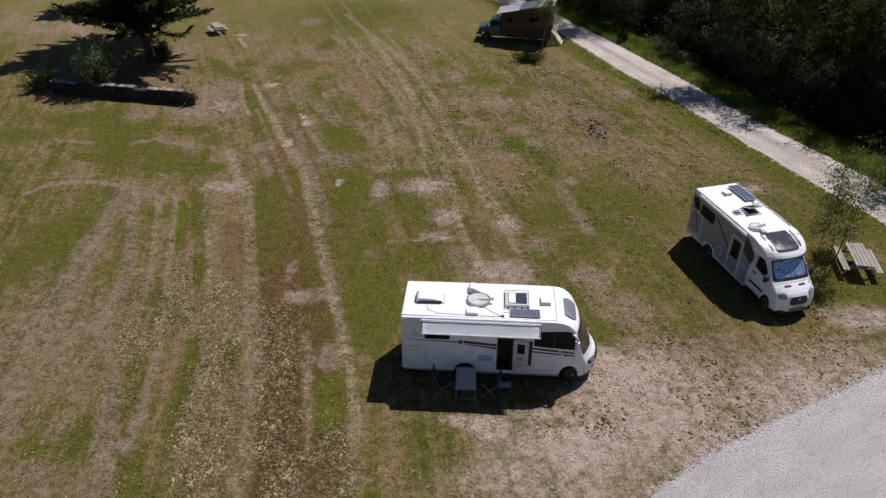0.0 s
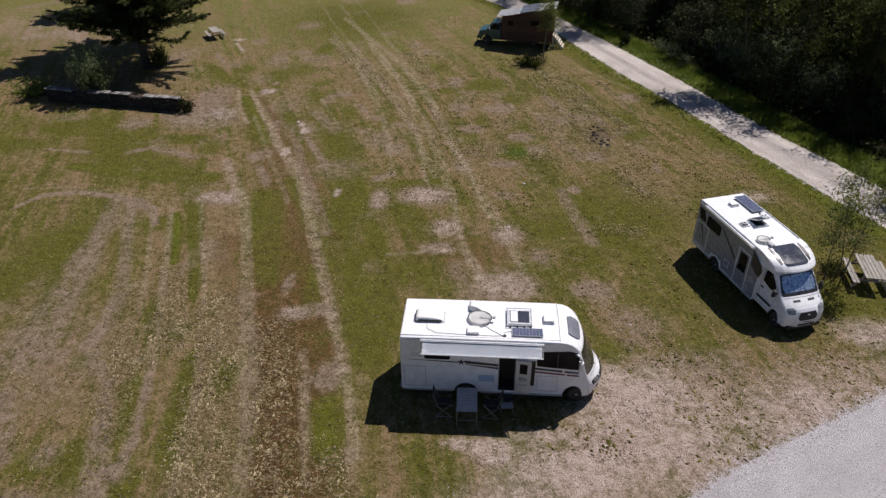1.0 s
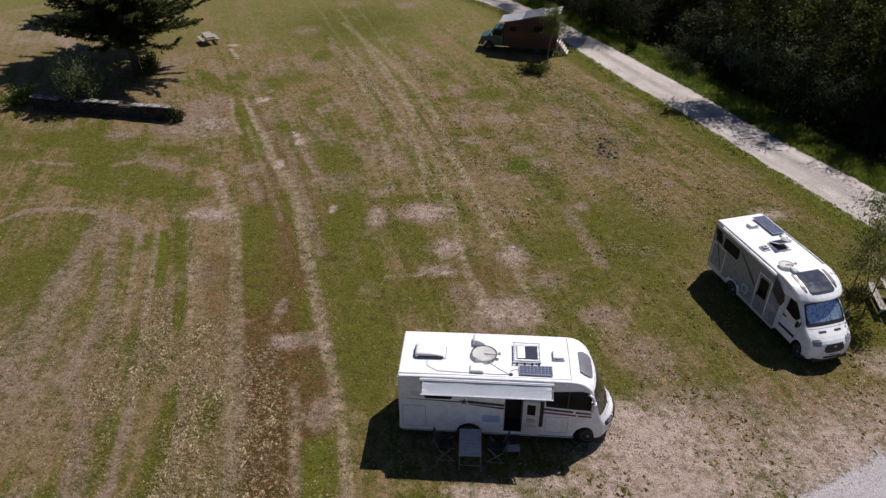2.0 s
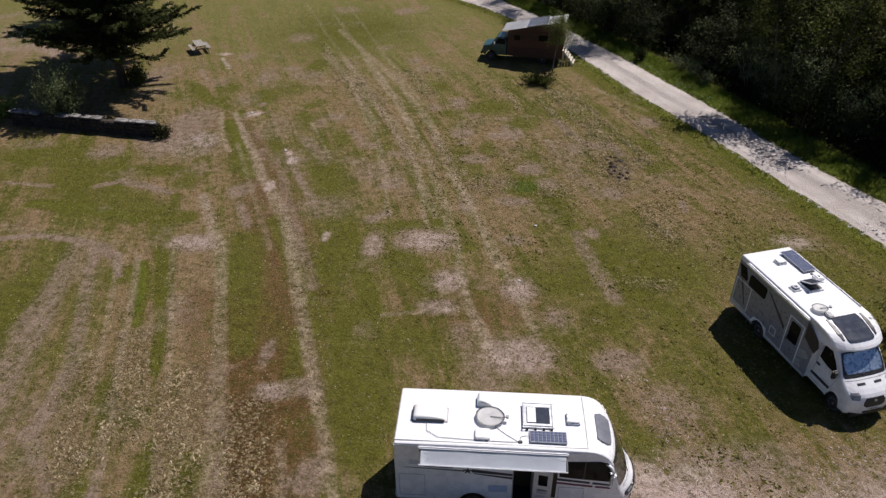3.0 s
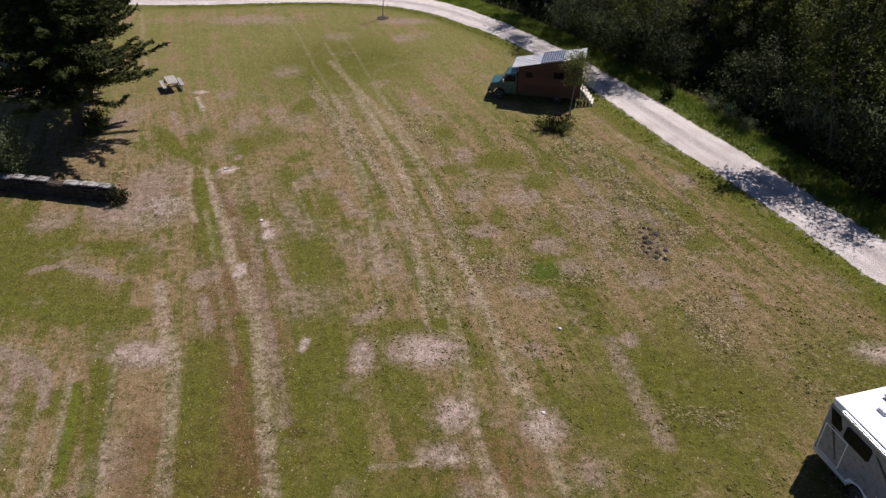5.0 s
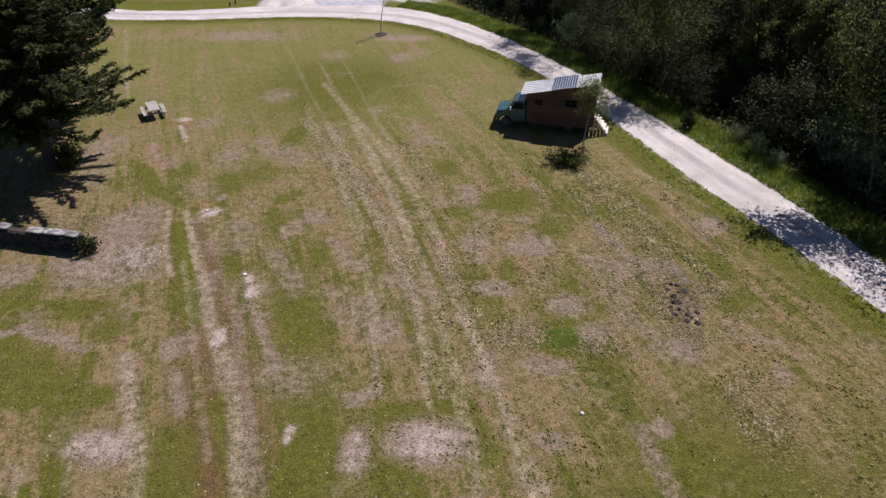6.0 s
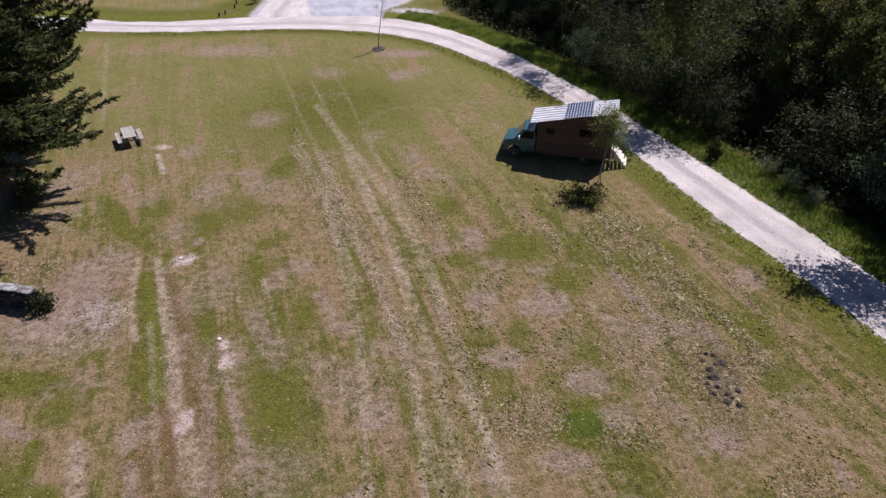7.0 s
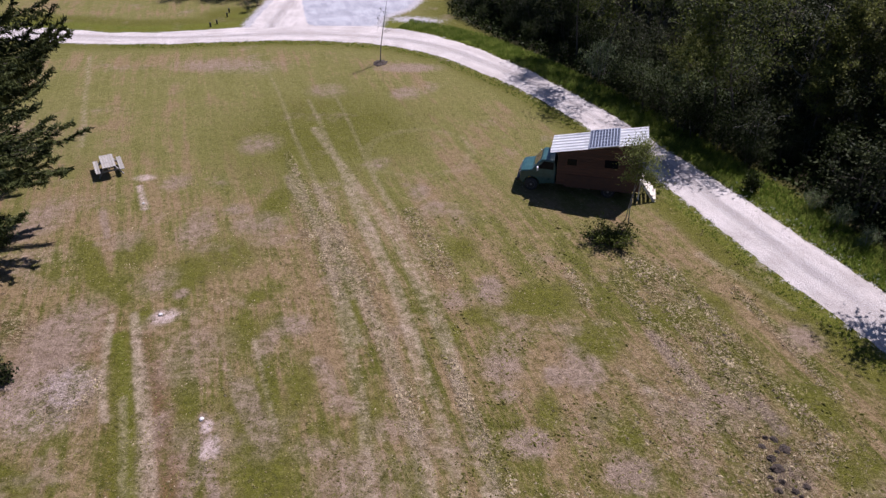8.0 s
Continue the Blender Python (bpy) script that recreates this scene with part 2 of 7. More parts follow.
ROAD_R = [(31.2, 22.1), (26.2, 28.6), (22.1, 36.6), (19.2, 42.1), (16.2, 49.0), (14.2, 53.4), (12.0, 58.1), (10.0, 61.9), (6.3, 69.1), (3.6, 73.5), (0.0, 78.9), (-1.1, 80.2), (-3.5, 83.0), (-6.0, 85.5), (-8.6, 87.3), (-11.3, 88.5), (-14.2, 89.6), (-19.7, 89.6), (-25.5, 88.2), (-31.7, 86.5), (-36.8, 86.0), (-42.7, 87.1), (-75, 89)]
WOOD_EDGE = [(32, 26), (27.5, 32), (24.5, 37.5), (21.5, 43.5), (18.6, 50.5), (16.2, 56.0), (12.6, 63.8), (8.0, 71.5), (3.4, 78.9), (-2.5, 86.5), (-6.4, 92.4), (-9, 110)]


def along(line, n):
    """n points at even steps along a line of points, softly rounded."""
    p = np.array(line, float)
    d = np.r_[0, np.cumsum(np.hypot(*np.diff(p, axis=0).T))]
    s = np.linspace(0, d[-1], n)
    q = np.c_[np.interp(s, d, p[:, 0]), np.interp(s, d, p[:, 1])]
    for _ in range(max(2, n // 60)):
        q[1:-1] = (q[:-2] + 2 * q[1:-1] + q[2:]) / 4
    return q


def spread(lo, hi, fine_lo, fine_hi, step):
    """Grid lines: even in the middle, ever wider towards the far ends."""
    mid = np.arange(fine_lo, fine_hi + step / 2, step)
    out = np.geomspace(step * 2, hi - fine_hi, 22)
    back = np.geomspace(step * 2, fine_lo - lo, 22)
    return np.r_[(fine_lo - back)[::-1], mid, fine_hi + out]


def finer(lines, lo, hi, step):
    """The grid lines with a closer set of them from lo to hi."""
    return np.r_[lines[lines < lo - step / 2], np.arange(lo, hi, step), lines[lines > hi + step / 2]]


gx = finer(spread(-1500, 1500, -50, 34, 0.3), -27, 20, 0.14)
gy = finer(spread(-1500, 1500, 6, 100, 0.3), 8, 58, 0.14)
GX, GY = np.meshgrid(gx, gy)
FLOW = GX - np.interp(GY, FLOW_Y, FLOW_X)


def blob(x, y, rx, ry, turn=0.0):
    c, s_ = math.cos(radians(turn)), math.sin(radians(turn))
    u, v = ((GX - x) * c + (GY - y) * s_) / rx, (-(GX - x) * s_ + (GY - y) * c) / ry
    return np.clip(1.25 - np.hypot(u, v) * 0.75, 0, 1)


def patch(field, k, x, y, rx, ry):
    """Lays an oval patch of strength k into a ground map."""
    i0, i1 = np.searchsorted(gx, (x - 1.8 * rx, x + 1.8 * rx))
    j0, j1 = np.searchsorted(gy, (y - 1.8 * ry, y + 1.8 * ry))
    u, w = (GX[j0:j1, i0:i1] - x) / rx, (GY[j0:j1, i0:i1] - y) / ry
    part_ = field[j0:j1, i0:i1]
    np.maximum(part_, k * (lambda q: q * q * (3 - 2 * q))(np.clip((1.65 - np.hypot(u, w)) / 1.35, 0, 1)), out=part_)


def trail(field, k, *points):
    """Lays a band along points (x, y, half its width) into a ground map."""
    for (ax, ay, aw), (bx, by, bw) in zip(points, points[1:]):
        m = 1.6 * max(aw, bw, 0.13)
        i0, i1 = np.searchsorted(gx, (min(ax, bx) - m, max(ax, bx) + m))
        j0, j1 = np.searchsorted(gy, (min(ay, by) - m, max(ay, by) + m))
        px, py = GX[j0:j1, i0:i1], GY[j0:j1, i0:i1]
        f = np.clip(((px - ax) * (bx - ax) + (py - ay) * (by - ay)) / ((bx - ax) ** 2 + (by - ay) ** 2), 0, 1)
        d = np.hypot(px - ax - f * (bx - ax), py - ay - f * (by - ay)) / np.maximum(0.13, aw + f * (bw - aw))
        part_ = field[j0:j1, i0:i1]
        np.maximum(part_, k * np.clip((1.55 - d) / 1.0, 0, 1), out=part_)


def nearest(line, n=200):
    """Distance of every grid point to a line (only roughly, for soft borders)."""
    q = along(line, n)
    d = np.full(GX.shape, 1e9)
    for px, py in q:
        d = np.minimum(d, np.hypot(GX - px, GY - py))
    return d


def above(line):
    """1 on the side of the wood, beyond the line."""
    p = np.array(line)
    return GX - np.interp(GY, p[:, 1], p[:, 0])


def most(*a):
    return np.clip(np.maximum.reduce(a), 0, 1)


YARD_EDGE = [(3.2, 7.6), (7.2, 11.2), (9.8, 13.3), (12.6, 15.0), (16.2, 17.2), (20.6, 19.9), (27.5, 21.4)]
yard_gap, lane_gap, far_gap = nearest(YARD_EDGE), nearest(ROAD_L), nearest(ROAD_R)
# what grows and what is worn: fields over the whole meadow, then each track and patch
tan = most(0.36 + 0.24 * np.clip((GY - 31) / 10, 0, 1) * np.clip((64 - GY) / 10, 0, 1), 0.95 * blob(9.5, 16, 10, 3.6, 28), 0.66 * blob(-40, 62, 14, 9), 0.66 * blob(-40, 93, 16, 5), 0.5 * blob(8, 43, 6, 7, 20),
           0.7 * blob(2.4, 12, 5, 2.5), 0.6 * blob(-12, 11, 5, 4), 0.6 * blob(-19, 56.5, 2, 3)) - 0.3 * np.clip(1 - lane_gap / 2.5, 0, 1) - 0.18 * np.clip((GY - 52) / 10, 0, 1)
bare = most(0.95 * blob(6.8, 16.6, 2.6, 2.0, 30), 0.9 * blob(4.6, 13.6, 2.6, 1.6, 20), 0.8 * blob(17.6, 21.4, 1.8, 0.9), 0.72 * blob(11.5, 16.2, 7.0, 1.8, 28), 0.8 * blob(8.0, 15.0, 4.5, 2.2, 30), 0.66 * blob(3.2, 12.0, 3.0, 1.6),
            0.7 * blob(15.6, 33.0, 1.0, 0.7), 0.34 * blob(-40, 62, 11, 7), 0.3 * blob(-24, 51, 2.0, 1.2))
lush = most(0.6 * blob(15.5, 30, 2.5, 4, 25), 0.7 * blob(17.5, 24.0, 3.0, 1.5), 0.5 * blob(-13, 66, 6, 7), 0.5 * blob(-26, 40, 5, 1.5), np.clip(1.35 - lane_gap / 1.9, 0, 0.92) * np.clip((70 - GY) / 8, 0.5, 1), np.clip(1.5 - far_gap / 3.4, 0, 0.95),
            0.9 * blob(-2, 93, 5, 9, 30), 0.9 * blob(-27, 92, 3, 2.5), 0.9 * blob(-5, 93, 3, 6, 30), 0.55 * blob(8, 30, 4, 3), 0.5 * blob(12.5, 24, 3, 3))
red = most(0.2 * blob(-26, 60, 4, 4), 0.3 * blob(-38, 61, 11, 8), 0.4 * blob(0, 26.5, 3.5, 2.2), 0.4 * blob(-19.5, 44, 2.6, 3.6))
worn = most(np.zeros(GX.shape))
straw = most(0.35 * blob(14, 31, 5, 6), 0.4 * blob(6, 42, 6, 6))
pale = most(np.clip(1.0 - np.abs(np.hypot(GX + 6.6, GY - 63.5) - 3.2) / 0.4, 0, 0.24), np.zeros(GX.shape))
trail(pale, 0.52, (-15.3, 35.5, 0.24), (-14.0, 33.1, 0.36), (-12.5, 30.4, 0.34), (-11.3, 26.9, 0.28), (-10.3, 23.8, 0.33), (-9.4, 21.2, 0.34), (-8.7, 18.9, 0.42), (-8.0, 16.8, 0.43), (-7.5, 15.0, 0.37), (-7.1, 13.4, 0.33), (-6.8, 11.9, 0.36), (-6.7, 10.5, 0.39))
trail(pale, 0.46, (-15.1, 30.9, 0.20), (-13.5, 26.7, 0.18), (-12.5, 24.2, 0.15), (-11.3, 21.1, 0.14))
trail(tan, 0.7, (-13.8, 30.7, 1.15), (-12.4, 26.8, 1.06), (-10.7, 22.0, 0.94), (-9.5, 18.1, 0.88), (-8.6, 14.9, 0.91), (-7.9, 12.3, 0.88), (-7.6, 10.4, 0.87))
patch(worn, 0.8, -14.1, 30.9, 1.42, 0.89)
patch(bare, 0.58, -14.1, 30.9, 1.15, 0.69)
trail(straw, 0.72, (-10.7, 21.5, 0.90), (-9.7, 18.4, 0.71))
trail(straw, 0.72, (-8.8, 15.5, 0.65), (-8.3, 13.8, 0.82), (-8.1, 12.3, 0.83), (-7.7, 10.4, 0.82))
patch(lush, 0.5, -9.0, 17.0, 0.63, 1.23)
trail(lush, 0.75, (-16.7, 32.9, 0.51), (-14.8, 29.0, 0.34), (-13.3, 25.1, 0.25), (-12.2, 21.8, 0.18))
trail(lush, 1, (-15.8, 28.9, 0.25), (-15.2, 27.5, 0.33), (-14.1, 24.5, 0.17))
trail(lush, 0.6, (-10.8, 18.3, 0.21), (-10.4, 16.3, 0.38), (-10.0, 14.4, 0.42), (-9.7, 12.9, 0.20))
trail(lush, 0.7, (-11.2, 12.7, 0.40), (-10.2, 10.5, 0.41))
trail(lush, 0.5, (-12.4, 16.2, 0.25), (-12.0, 14.7, 0.26))
patch(lush, 0.55, -12.5, 12.7, 0.40, 0.88)
patch(lush, 0.5, -14.2, 12.2, 0.49, 0.61)
patch(lush, 0.5, -12.0, 19.4, 0.49, 0.75)
trail(pale, 0.46, (-16.3, 29.5, 0.17), (-15.4, 27.1, 0.20), (-14.4, 24.1, 0.19), (-13.3, 21.0, 0.21), (-12.4, 17.9, 0.25))
trail(worn, 0.7, (-12.2, 17.6, 0.19), (-11.5, 14.9, 0.21), (-11.2, 13.6, 0.23), (-11.2, 12.0, 0.25))
trail(pale, 0.42, (-17.0, 28.9, 0.17), (-16.4, 27.1, 0.16), (-15.1, 23.6, 0.15), (-14.0, 20.6, 0.14))
trail(worn, 0.62, (-18.8, 30.0, 0.45), (-16.6, 24.6, 0.31), (-15.6, 22.0, 0.40), (-15.3, 20.1, 0.45), (-15.3, 18.4, 0.48))
trail(worn, 0.56, (-15.3, 18.4, 0.48), (-13.5, 16.4, 0.27), (-12.6, 14.0, 0.38), (-11.8, 12.0, 0.55), (-11.4, 10.4, 0.64))
patch(worn, 0.93, -11.9, 12.2, 0.43, 0.24)
trail(worn, 0.65, (-19.7, 30.2, 0.48), (-18.8, 26.1, 0.59), (-18.3, 23.7, 0.69), (-18.0, 21.2, 1.11), (-17.9, 19.5, 1.37), (-17.5, 17.5, 1.41))
patch(worn, 0.62, -16.8, 17.7, 1.41, 0.69)
trail(worn, 0.65, (-17.0, 15.2, 0.55), (-15.6, 12.7, 0.61))
patch(worn, 0.62, -14.0, 12.8, 0.64, 0.63)
patch(worn, 0.62, -14.0, 10.9, 0.91, 0.49)
trail(pale, 0.38, (-10.5, 18.2, 0.19), (-9.9, 16.4, 0.18), (-9.5, 14.4, 0.20), (-9.1, 12.6, 0.21), (-8.9, 11.4, 0.20), (-8.7, 10.4, 0.22))
patch(pale, 0.5, -15.3, 22.5, 0.32, 0.36)
patch(pale, 0.5, -12.9, 17.6, 0.33, 0.27)
patch(straw, 0.72, -13.0, 21.8, 0.37, 0.60)
trail(worn, 0.93, (-25.0, 29.0, 0.16), (-24.6, 29.7, 0.19), (-24.1, 30.5, 0.23), (-22.3, 31.0, 0.23), (-20.1, 30.7, 0.29), (-18.6, 30.2, 0.38), (-17.3, 29.4, 0.28), (-16.5, 27.9, 0.18))
trail(pale, 0.34, (-25.8, 31.1, 0.11), (-23.3, 31.6, 0.11), (-20.8, 31.3, 0.11), (-18.2, 30.8, 0.11), (-16.1, 29.5, 0.11))
patch(lush, 0.5, -20.2, 25.4, 2.01, 3.09)
patch(lush, 0.45, -21.0, 22.7, 1.35, 2.73)
trail(red, 0.8, (-8.5, 20.2, 0.42), (-7.3, 16.9, 0.50), (-6.7, 15.1, 0.38), (-6.2, 13.4, 0.24))
trail(red, 0.85, (-6.9, 19.8, 0.49), (-6.2, 17.0, 0.41), (-5.4, 13.5, 0.32), (-4.8, 11.1, 0.28))
trail(red, 0.5, (-9.6, 27.0, 0.74), (-8.8, 23.5, 0.67), (-7.8, 20.5, 0.75))
trail(pale, 0.46, (-6.3, 18.7, 0.19), (-5.7, 16.4, 0.24), (-5.1, 14.0, 0.22), (-4.7, 12.3, 0.18))
trail(straw, 0.72, (-6.7, 15.7, 0.54), (-6.0, 12.9, 0.56), (-5.2, 10.6, 0.73))
trail(straw, 0.5, (-7.5, 19.7, 0.73), (-7.0, 17.6, 0.57))
patch(worn, 0.93, -5.1, 17.1, 0.72, 0.42)
patch(worn, 0.8, -7.3, 21.1, 0.86, 0.50)
patch(bare, 0.54, -7.3, 21.1, 0.69, 0.39)
patch(worn, 0.78, -8.1, 23.2, 0.29, 0.91)
trail(pale, 0.6, (-11.9, 37.2, 0.22), (-10.5, 34.3, 0.26), (-8.9, 30.1, 0.31), (-7.5, 26.2, 0.32), (-6.2, 22.7, 0.29), (-5.2, 19.9, 0.27))
trail(pale, 0.57, (-5.2, 19.9, 0.26), (-4.7, 18.6, 0.25), (-4.5, 17.8, 0.28), (-4.0, 16.5, 0.24), (-3.5, 14.7, 0.23), (-3.3, 13.5, 0.33))
patch(tan, 0.7, -6.1, 25.4, 0.79, 0.61)
trail(lush, 0.5, (-4.9, 25.7, 1.34), (-4.4, 22.4, 1.24), (-3.8, 20.0, 1.10), (-3.4, 18.5, 0.82))
trail(lush, 0.45, (-11.4, 31.2, 0.97), (-9.9, 25.9, 0.86), (-9.2, 23.4, 0.67))
trail(lush, 0.45, (-7.2, 24.6, 0.41), (-6.6, 21.4, 0.46))
trail(straw, 0.6, (-4.0, 13.3, 0.70), (-3.5, 11.9, 0.76), (-3.5, 10.8, 0.82))
patch(pale, 0.5, -2.8, 11.5, 0.47, 0.31)
trail(lush, 0.7, (-8.4, 37.5, 0.33), (-6.2, 31.6, 0.42), (-4.9, 27.9, 0.48), (-4.0, 25.3, 0.39))
patch(worn, 0.8, -5.1, 31.3, 0.62, 1.33)
patch(bare, 0.48, -5.1, 31.3, 0.50, 1.03)
trail(worn, 0.78, (-5.6, 33.7, 0.40), (-4.8, 34.5, 0.27))
patch(worn, 0.7, -5.1, 38.0, 0.87, 0.68)
patch(worn, 0.8, -2.5, 31.9, 1.67, 1.18)
patch(bare, 0.5, -2.5, 31.9, 1.35, 0.91)
patch(worn, 0.8, -1.2, 28.5, 0.93, 1.02)
patch(bare, 0.58, -1.2, 28.5, 0.75, 0.79)
patch(worn, 0.8, 2.0, 28.2, 0.88, 1.07)
patch(bare, 0.47, 2.0, 28.2, 0.71, 0.83)
patch(worn, 0.8, -1.4, 26.7, 1.04, 0.65)
patch(bare, 0.5, -1.4, 26.6, 0.84, 0.50)
patch(tan, 0.9, -3.4, 26.7, 0.75, 0.80)
trail(pale, 0.53, (-3.9, 25.9, 0.15), (-2.4, 26.2, 0.15), (-1.0, 26.5, 0.15))
patch(worn, 0.78, 3.6, 26.1, 0.45, 0.67)
patch(worn, 0.8, 1.9, 23.7, 1.79, 1.36)
patch(bare, 0.54, 1.9, 23.7, 1.45, 1.06)
patch(worn, 0.85, 5.9, 23.6, 1.05, 0.81)
trail(pale, 0.64, (-0.4, 28.1, 0.15), (-0.1, 26.6, 0.22), (0.3, 25.6, 0.24), (0.7, 24.4, 0.29), (1.1, 23.5, 0.33))
trail(lush, 0.6, (-3.9, 30.5, 0.71), (-3.0, 29.2, 0.68), (-2.4, 28.3, 0.44))
trail(lush, 0.5, (-4.0, 33.2, 0.51), (-2.0, 33.4, 0.63), (-0.6, 31.5, 0.60))
patch(lush, 0.45, -2.8, 24.4, 1.36, 1.21)
patch(lush, 0.4, 3.0, 25.0, 1.17, 1.00)
trail(pale, 0.64, (-18.2, 46.9, 0.16), (-16.8, 43.1, 0.15), (-15.7, 41.1, 0.16))
trail(pale, 0.64, (-17.2, 46.9, 0.21), (-15.6, 43.9, 0.25), (-14.2, 41.2, 0.28), (-13.0, 38.4, 0.31), (-11.7, 36.4, 0.34), (-10.7, 34.3, 0.36))
patch(bare, 0.95, -11.9, 36.9, 0.25, 0.66)
trail(worn, 0.7, (-11.8, 40.5, 0.18), (-10.5, 38.0, 0.23), (-9.4, 36.0, 0.25), (-8.4, 33.8, 0.21))
patch(bare, 0.95, -11.5, 40.2, 0.30, 0.59)
patch(bare, 0.8, -7.6, 31.9, 0.22, 0.50)
trail(worn, 0.59, (-15.3, 35.6, 0.28), (-14.4, 33.8, 0.24), (-13.1, 31.0, 0.17))
trail(tan, 0.75, (-16.5, 38.2, 0.29), (-15.3, 35.6, 0.42), (-13.7, 32.6, 0.43))
patch(worn, 0.7, -13.5, 36.3, 0.67, 0.98)
trail(worn, 0.62, (-13.0, 34.8, 0.27), (-11.9, 32.7, 0.33))
patch(worn, 0.54, -19.9, 41.3, 1.27, 1.50)
patch(tan, 0.8, -22.5, 47.5, 3.96, 2.57)
patch(tan, 0.6, -20.2, 50.1, 1.50, 2.20)
trail(tan, 0.5, (-24.7, 36.5, 0.29), (-23.0, 36.7, 0.29))
patch(lush, 0.5, -23.6, 37.8, 1.93, 0.65)
patch(lush, 0.5, -19.1, 38.3, 2.67, 0.77)
patch(lush, 0.5, -16.8, 37.1, 0.86, 1.03)
patch(lush, 0.55, -16.4, 28.0, 1.02, 0.79)
patch(lush, 0.6, -15.2, 27.4, 0.27, 0.91)
patch(tan, 0.5, -25.2, 53.6, 1.61, 2.21)
patch(tan, 0.55, -5.8, 34.9, 0.80, 1.36)
patch(worn, 0.85, -5.1, 37.4, 0.73, 0.46)
patch(worn, 0.54, -14.0, 54.7, 1.61, 1.23)
patch(lush, 0.4, -14.9, 51.7, 1.91, 1.86)
patch(lush, 0.45, -8.4, 36.2, 0.83, 1.94)
patch(lush, 0.5, -7.4, 33.9, 0.52, 1.73)
patch(worn, 0.78, 3.8, 38.2, 0.84, 0.73)
patch(worn, 0.7, 1.8, 36.1, 1.07, 0.57)
patch(tan, 0.8, 0.5, 38.0, 1.69, 1.25)
patch(straw, 0.72, 0.7, 38.0, 1.69, 1.35)
patch(straw, 0.72, 3.8, 37.4, 1.66, 0.80)
patch(worn, 0.78, -0.7, 35.7, 0.54, 1.12)
patch(worn, 0.62, 1.8, 32.2, 0.73, 0.54)
patch(lush, 1.3, 2.8, 37.9, 0.67, 1.03)
patch(lush, 0.6, 1.7, 37.4, 0.55, 0.50)
patch(worn, 0.78, 7.3, 37.4, 0.71, 0.80)
patch(straw, 0.72, 7.7, 39.9, 1.16, 2.79)
patch(worn, 0.78, 5.8, 33.1, 0.39, 0.48)
patch(worn, 0.93, 10.9, 36.1, 0.24, 0.65)
patch(straw, 0.72, 9.5, 33.9, 1.24, 2.49)
trail(lush, 0.5, (6.1, 32.3, 0.48), (6.5, 30.2, 0.57), (6.8, 28.3, 0.64))
patch(lush, 0.5, 4.1, 28.8, 1.31, 1.26)
patch(lush, 0.45, 10.5, 40.8, 0.88, 0.81)
trail(straw, 0.6, (6.8, 29.2, 0.44), (8.7, 29.0, 0.65))
trail(worn, 0.54, (5.0, 33.0, 0.37), (5.6, 30.1, 0.45), (6.3, 27.7, 0.42))
trail(pale, 0.64, (-1.9, 39.1, 0.20), (-0.9, 36.8, 0.21), (-0.2, 34.8, 0.24), (0.3, 32.7, 0.19), (0.7, 30.8, 0.18), (1.1, 29.8, 0.15))
trail(pale, 0.55, (-3.9, 40.1, 0.20), (-3.3, 37.4, 0.17), (-3.0, 35.0, 0.16), (-2.6, 33.3, 0.15))
trail(pale, 0.46, (-3.0, 39.1, 0.17), (-2.4, 36.7, 0.17), (-1.9, 34.7, 0.16), (-1.5, 32.8, 0.15))
trail(pale, 0.46, (-5.8, 39.4, 0.16), (-5.3, 36.8, 0.15), (-4.7, 34.0, 0.19))
trail(pale, 0.34, (-20.3, 77.7, 0.14), (-17.8, 72.5, 0.15), (-14.9, 65.4, 0.16), (-11.9, 58.8, 0.22))
trail(pale, 0.45, (-11.9, 58.8, 0.26), (-9.6, 53.7, 0.34), (-7.8, 49.5, 0.31), (-6.7, 46.9, 0.25), (-5.8, 44.5, 0.20), (-5.0, 42.5, 0.19))
trail(pale, 0.39, (-15.4, 71.5, 0.14), (-13.4, 66.8, 0.19), (-11.2, 61.6, 0.20))
trail(pale, 0.52, (-11.2, 61.6, 0.23), (-9.5, 57.6, 0.30), (-7.7, 53.3, 0.29), (-6.2, 49.6, 0.27), (-5.2, 47.0, 0.21), (-4.4, 44.6, 0.20), (-3.7, 42.6, 0.16), (-3.3, 41.0, 0.15))
trail(pale, 0.34, (-14.4, 74.3, 0.13), (-11.6, 67.3, 0.15), (-9.5, 61.7, 0.17))
trail(pale, 0.45, (-9.5, 61.7, 0.19), (-7.4, 56.6, 0.27), (-6.7, 54.4, 0.21), (-5.2, 51.0, 0.24), (-4.2, 48.2, 0.24), (-3.4, 45.7, 0.20), (-2.8, 43.5, 0.16), (-2.2, 41.6, 0.15))
trail(pale, 0.51, (-10.3, 58.9, 0.19), (-8.2, 53.7, 0.21), (-6.5, 50.0, 0.15), (-5.3, 46.2, 0.14), (-4.4, 43.1, 0.13))
trail(pale, 0.42, (-13.7, 60.7, 0.17), (-11.7, 56.3, 0.20), (-9.6, 51.7, 0.18), (-8.2, 48.3, 0.17), (-7.1, 45.8, 0.16))
trail(tan, 0.55, (-14.3, 62.9, 0.35), (-12.3, 58.1, 0.95), (-9.9, 53.6, 1.56), (-7.4, 49.1, 1.64))
trail(straw, 0.6, (-14.6, 62.9, 0.21), (-12.9, 58.7, 0.64), (-10.2, 53.6, 1.14), (-8.1, 50.0, 1.29))
trail(straw, 0.5, (-6.2, 56.1, 0.89), (-4.0, 51.1, 0.79))
patch(tan, 0.9, -15.6, 56.0, 1.82, 2.08)
patch(worn, 0.62, -15.6, 56.0, 0.91, 0.69)
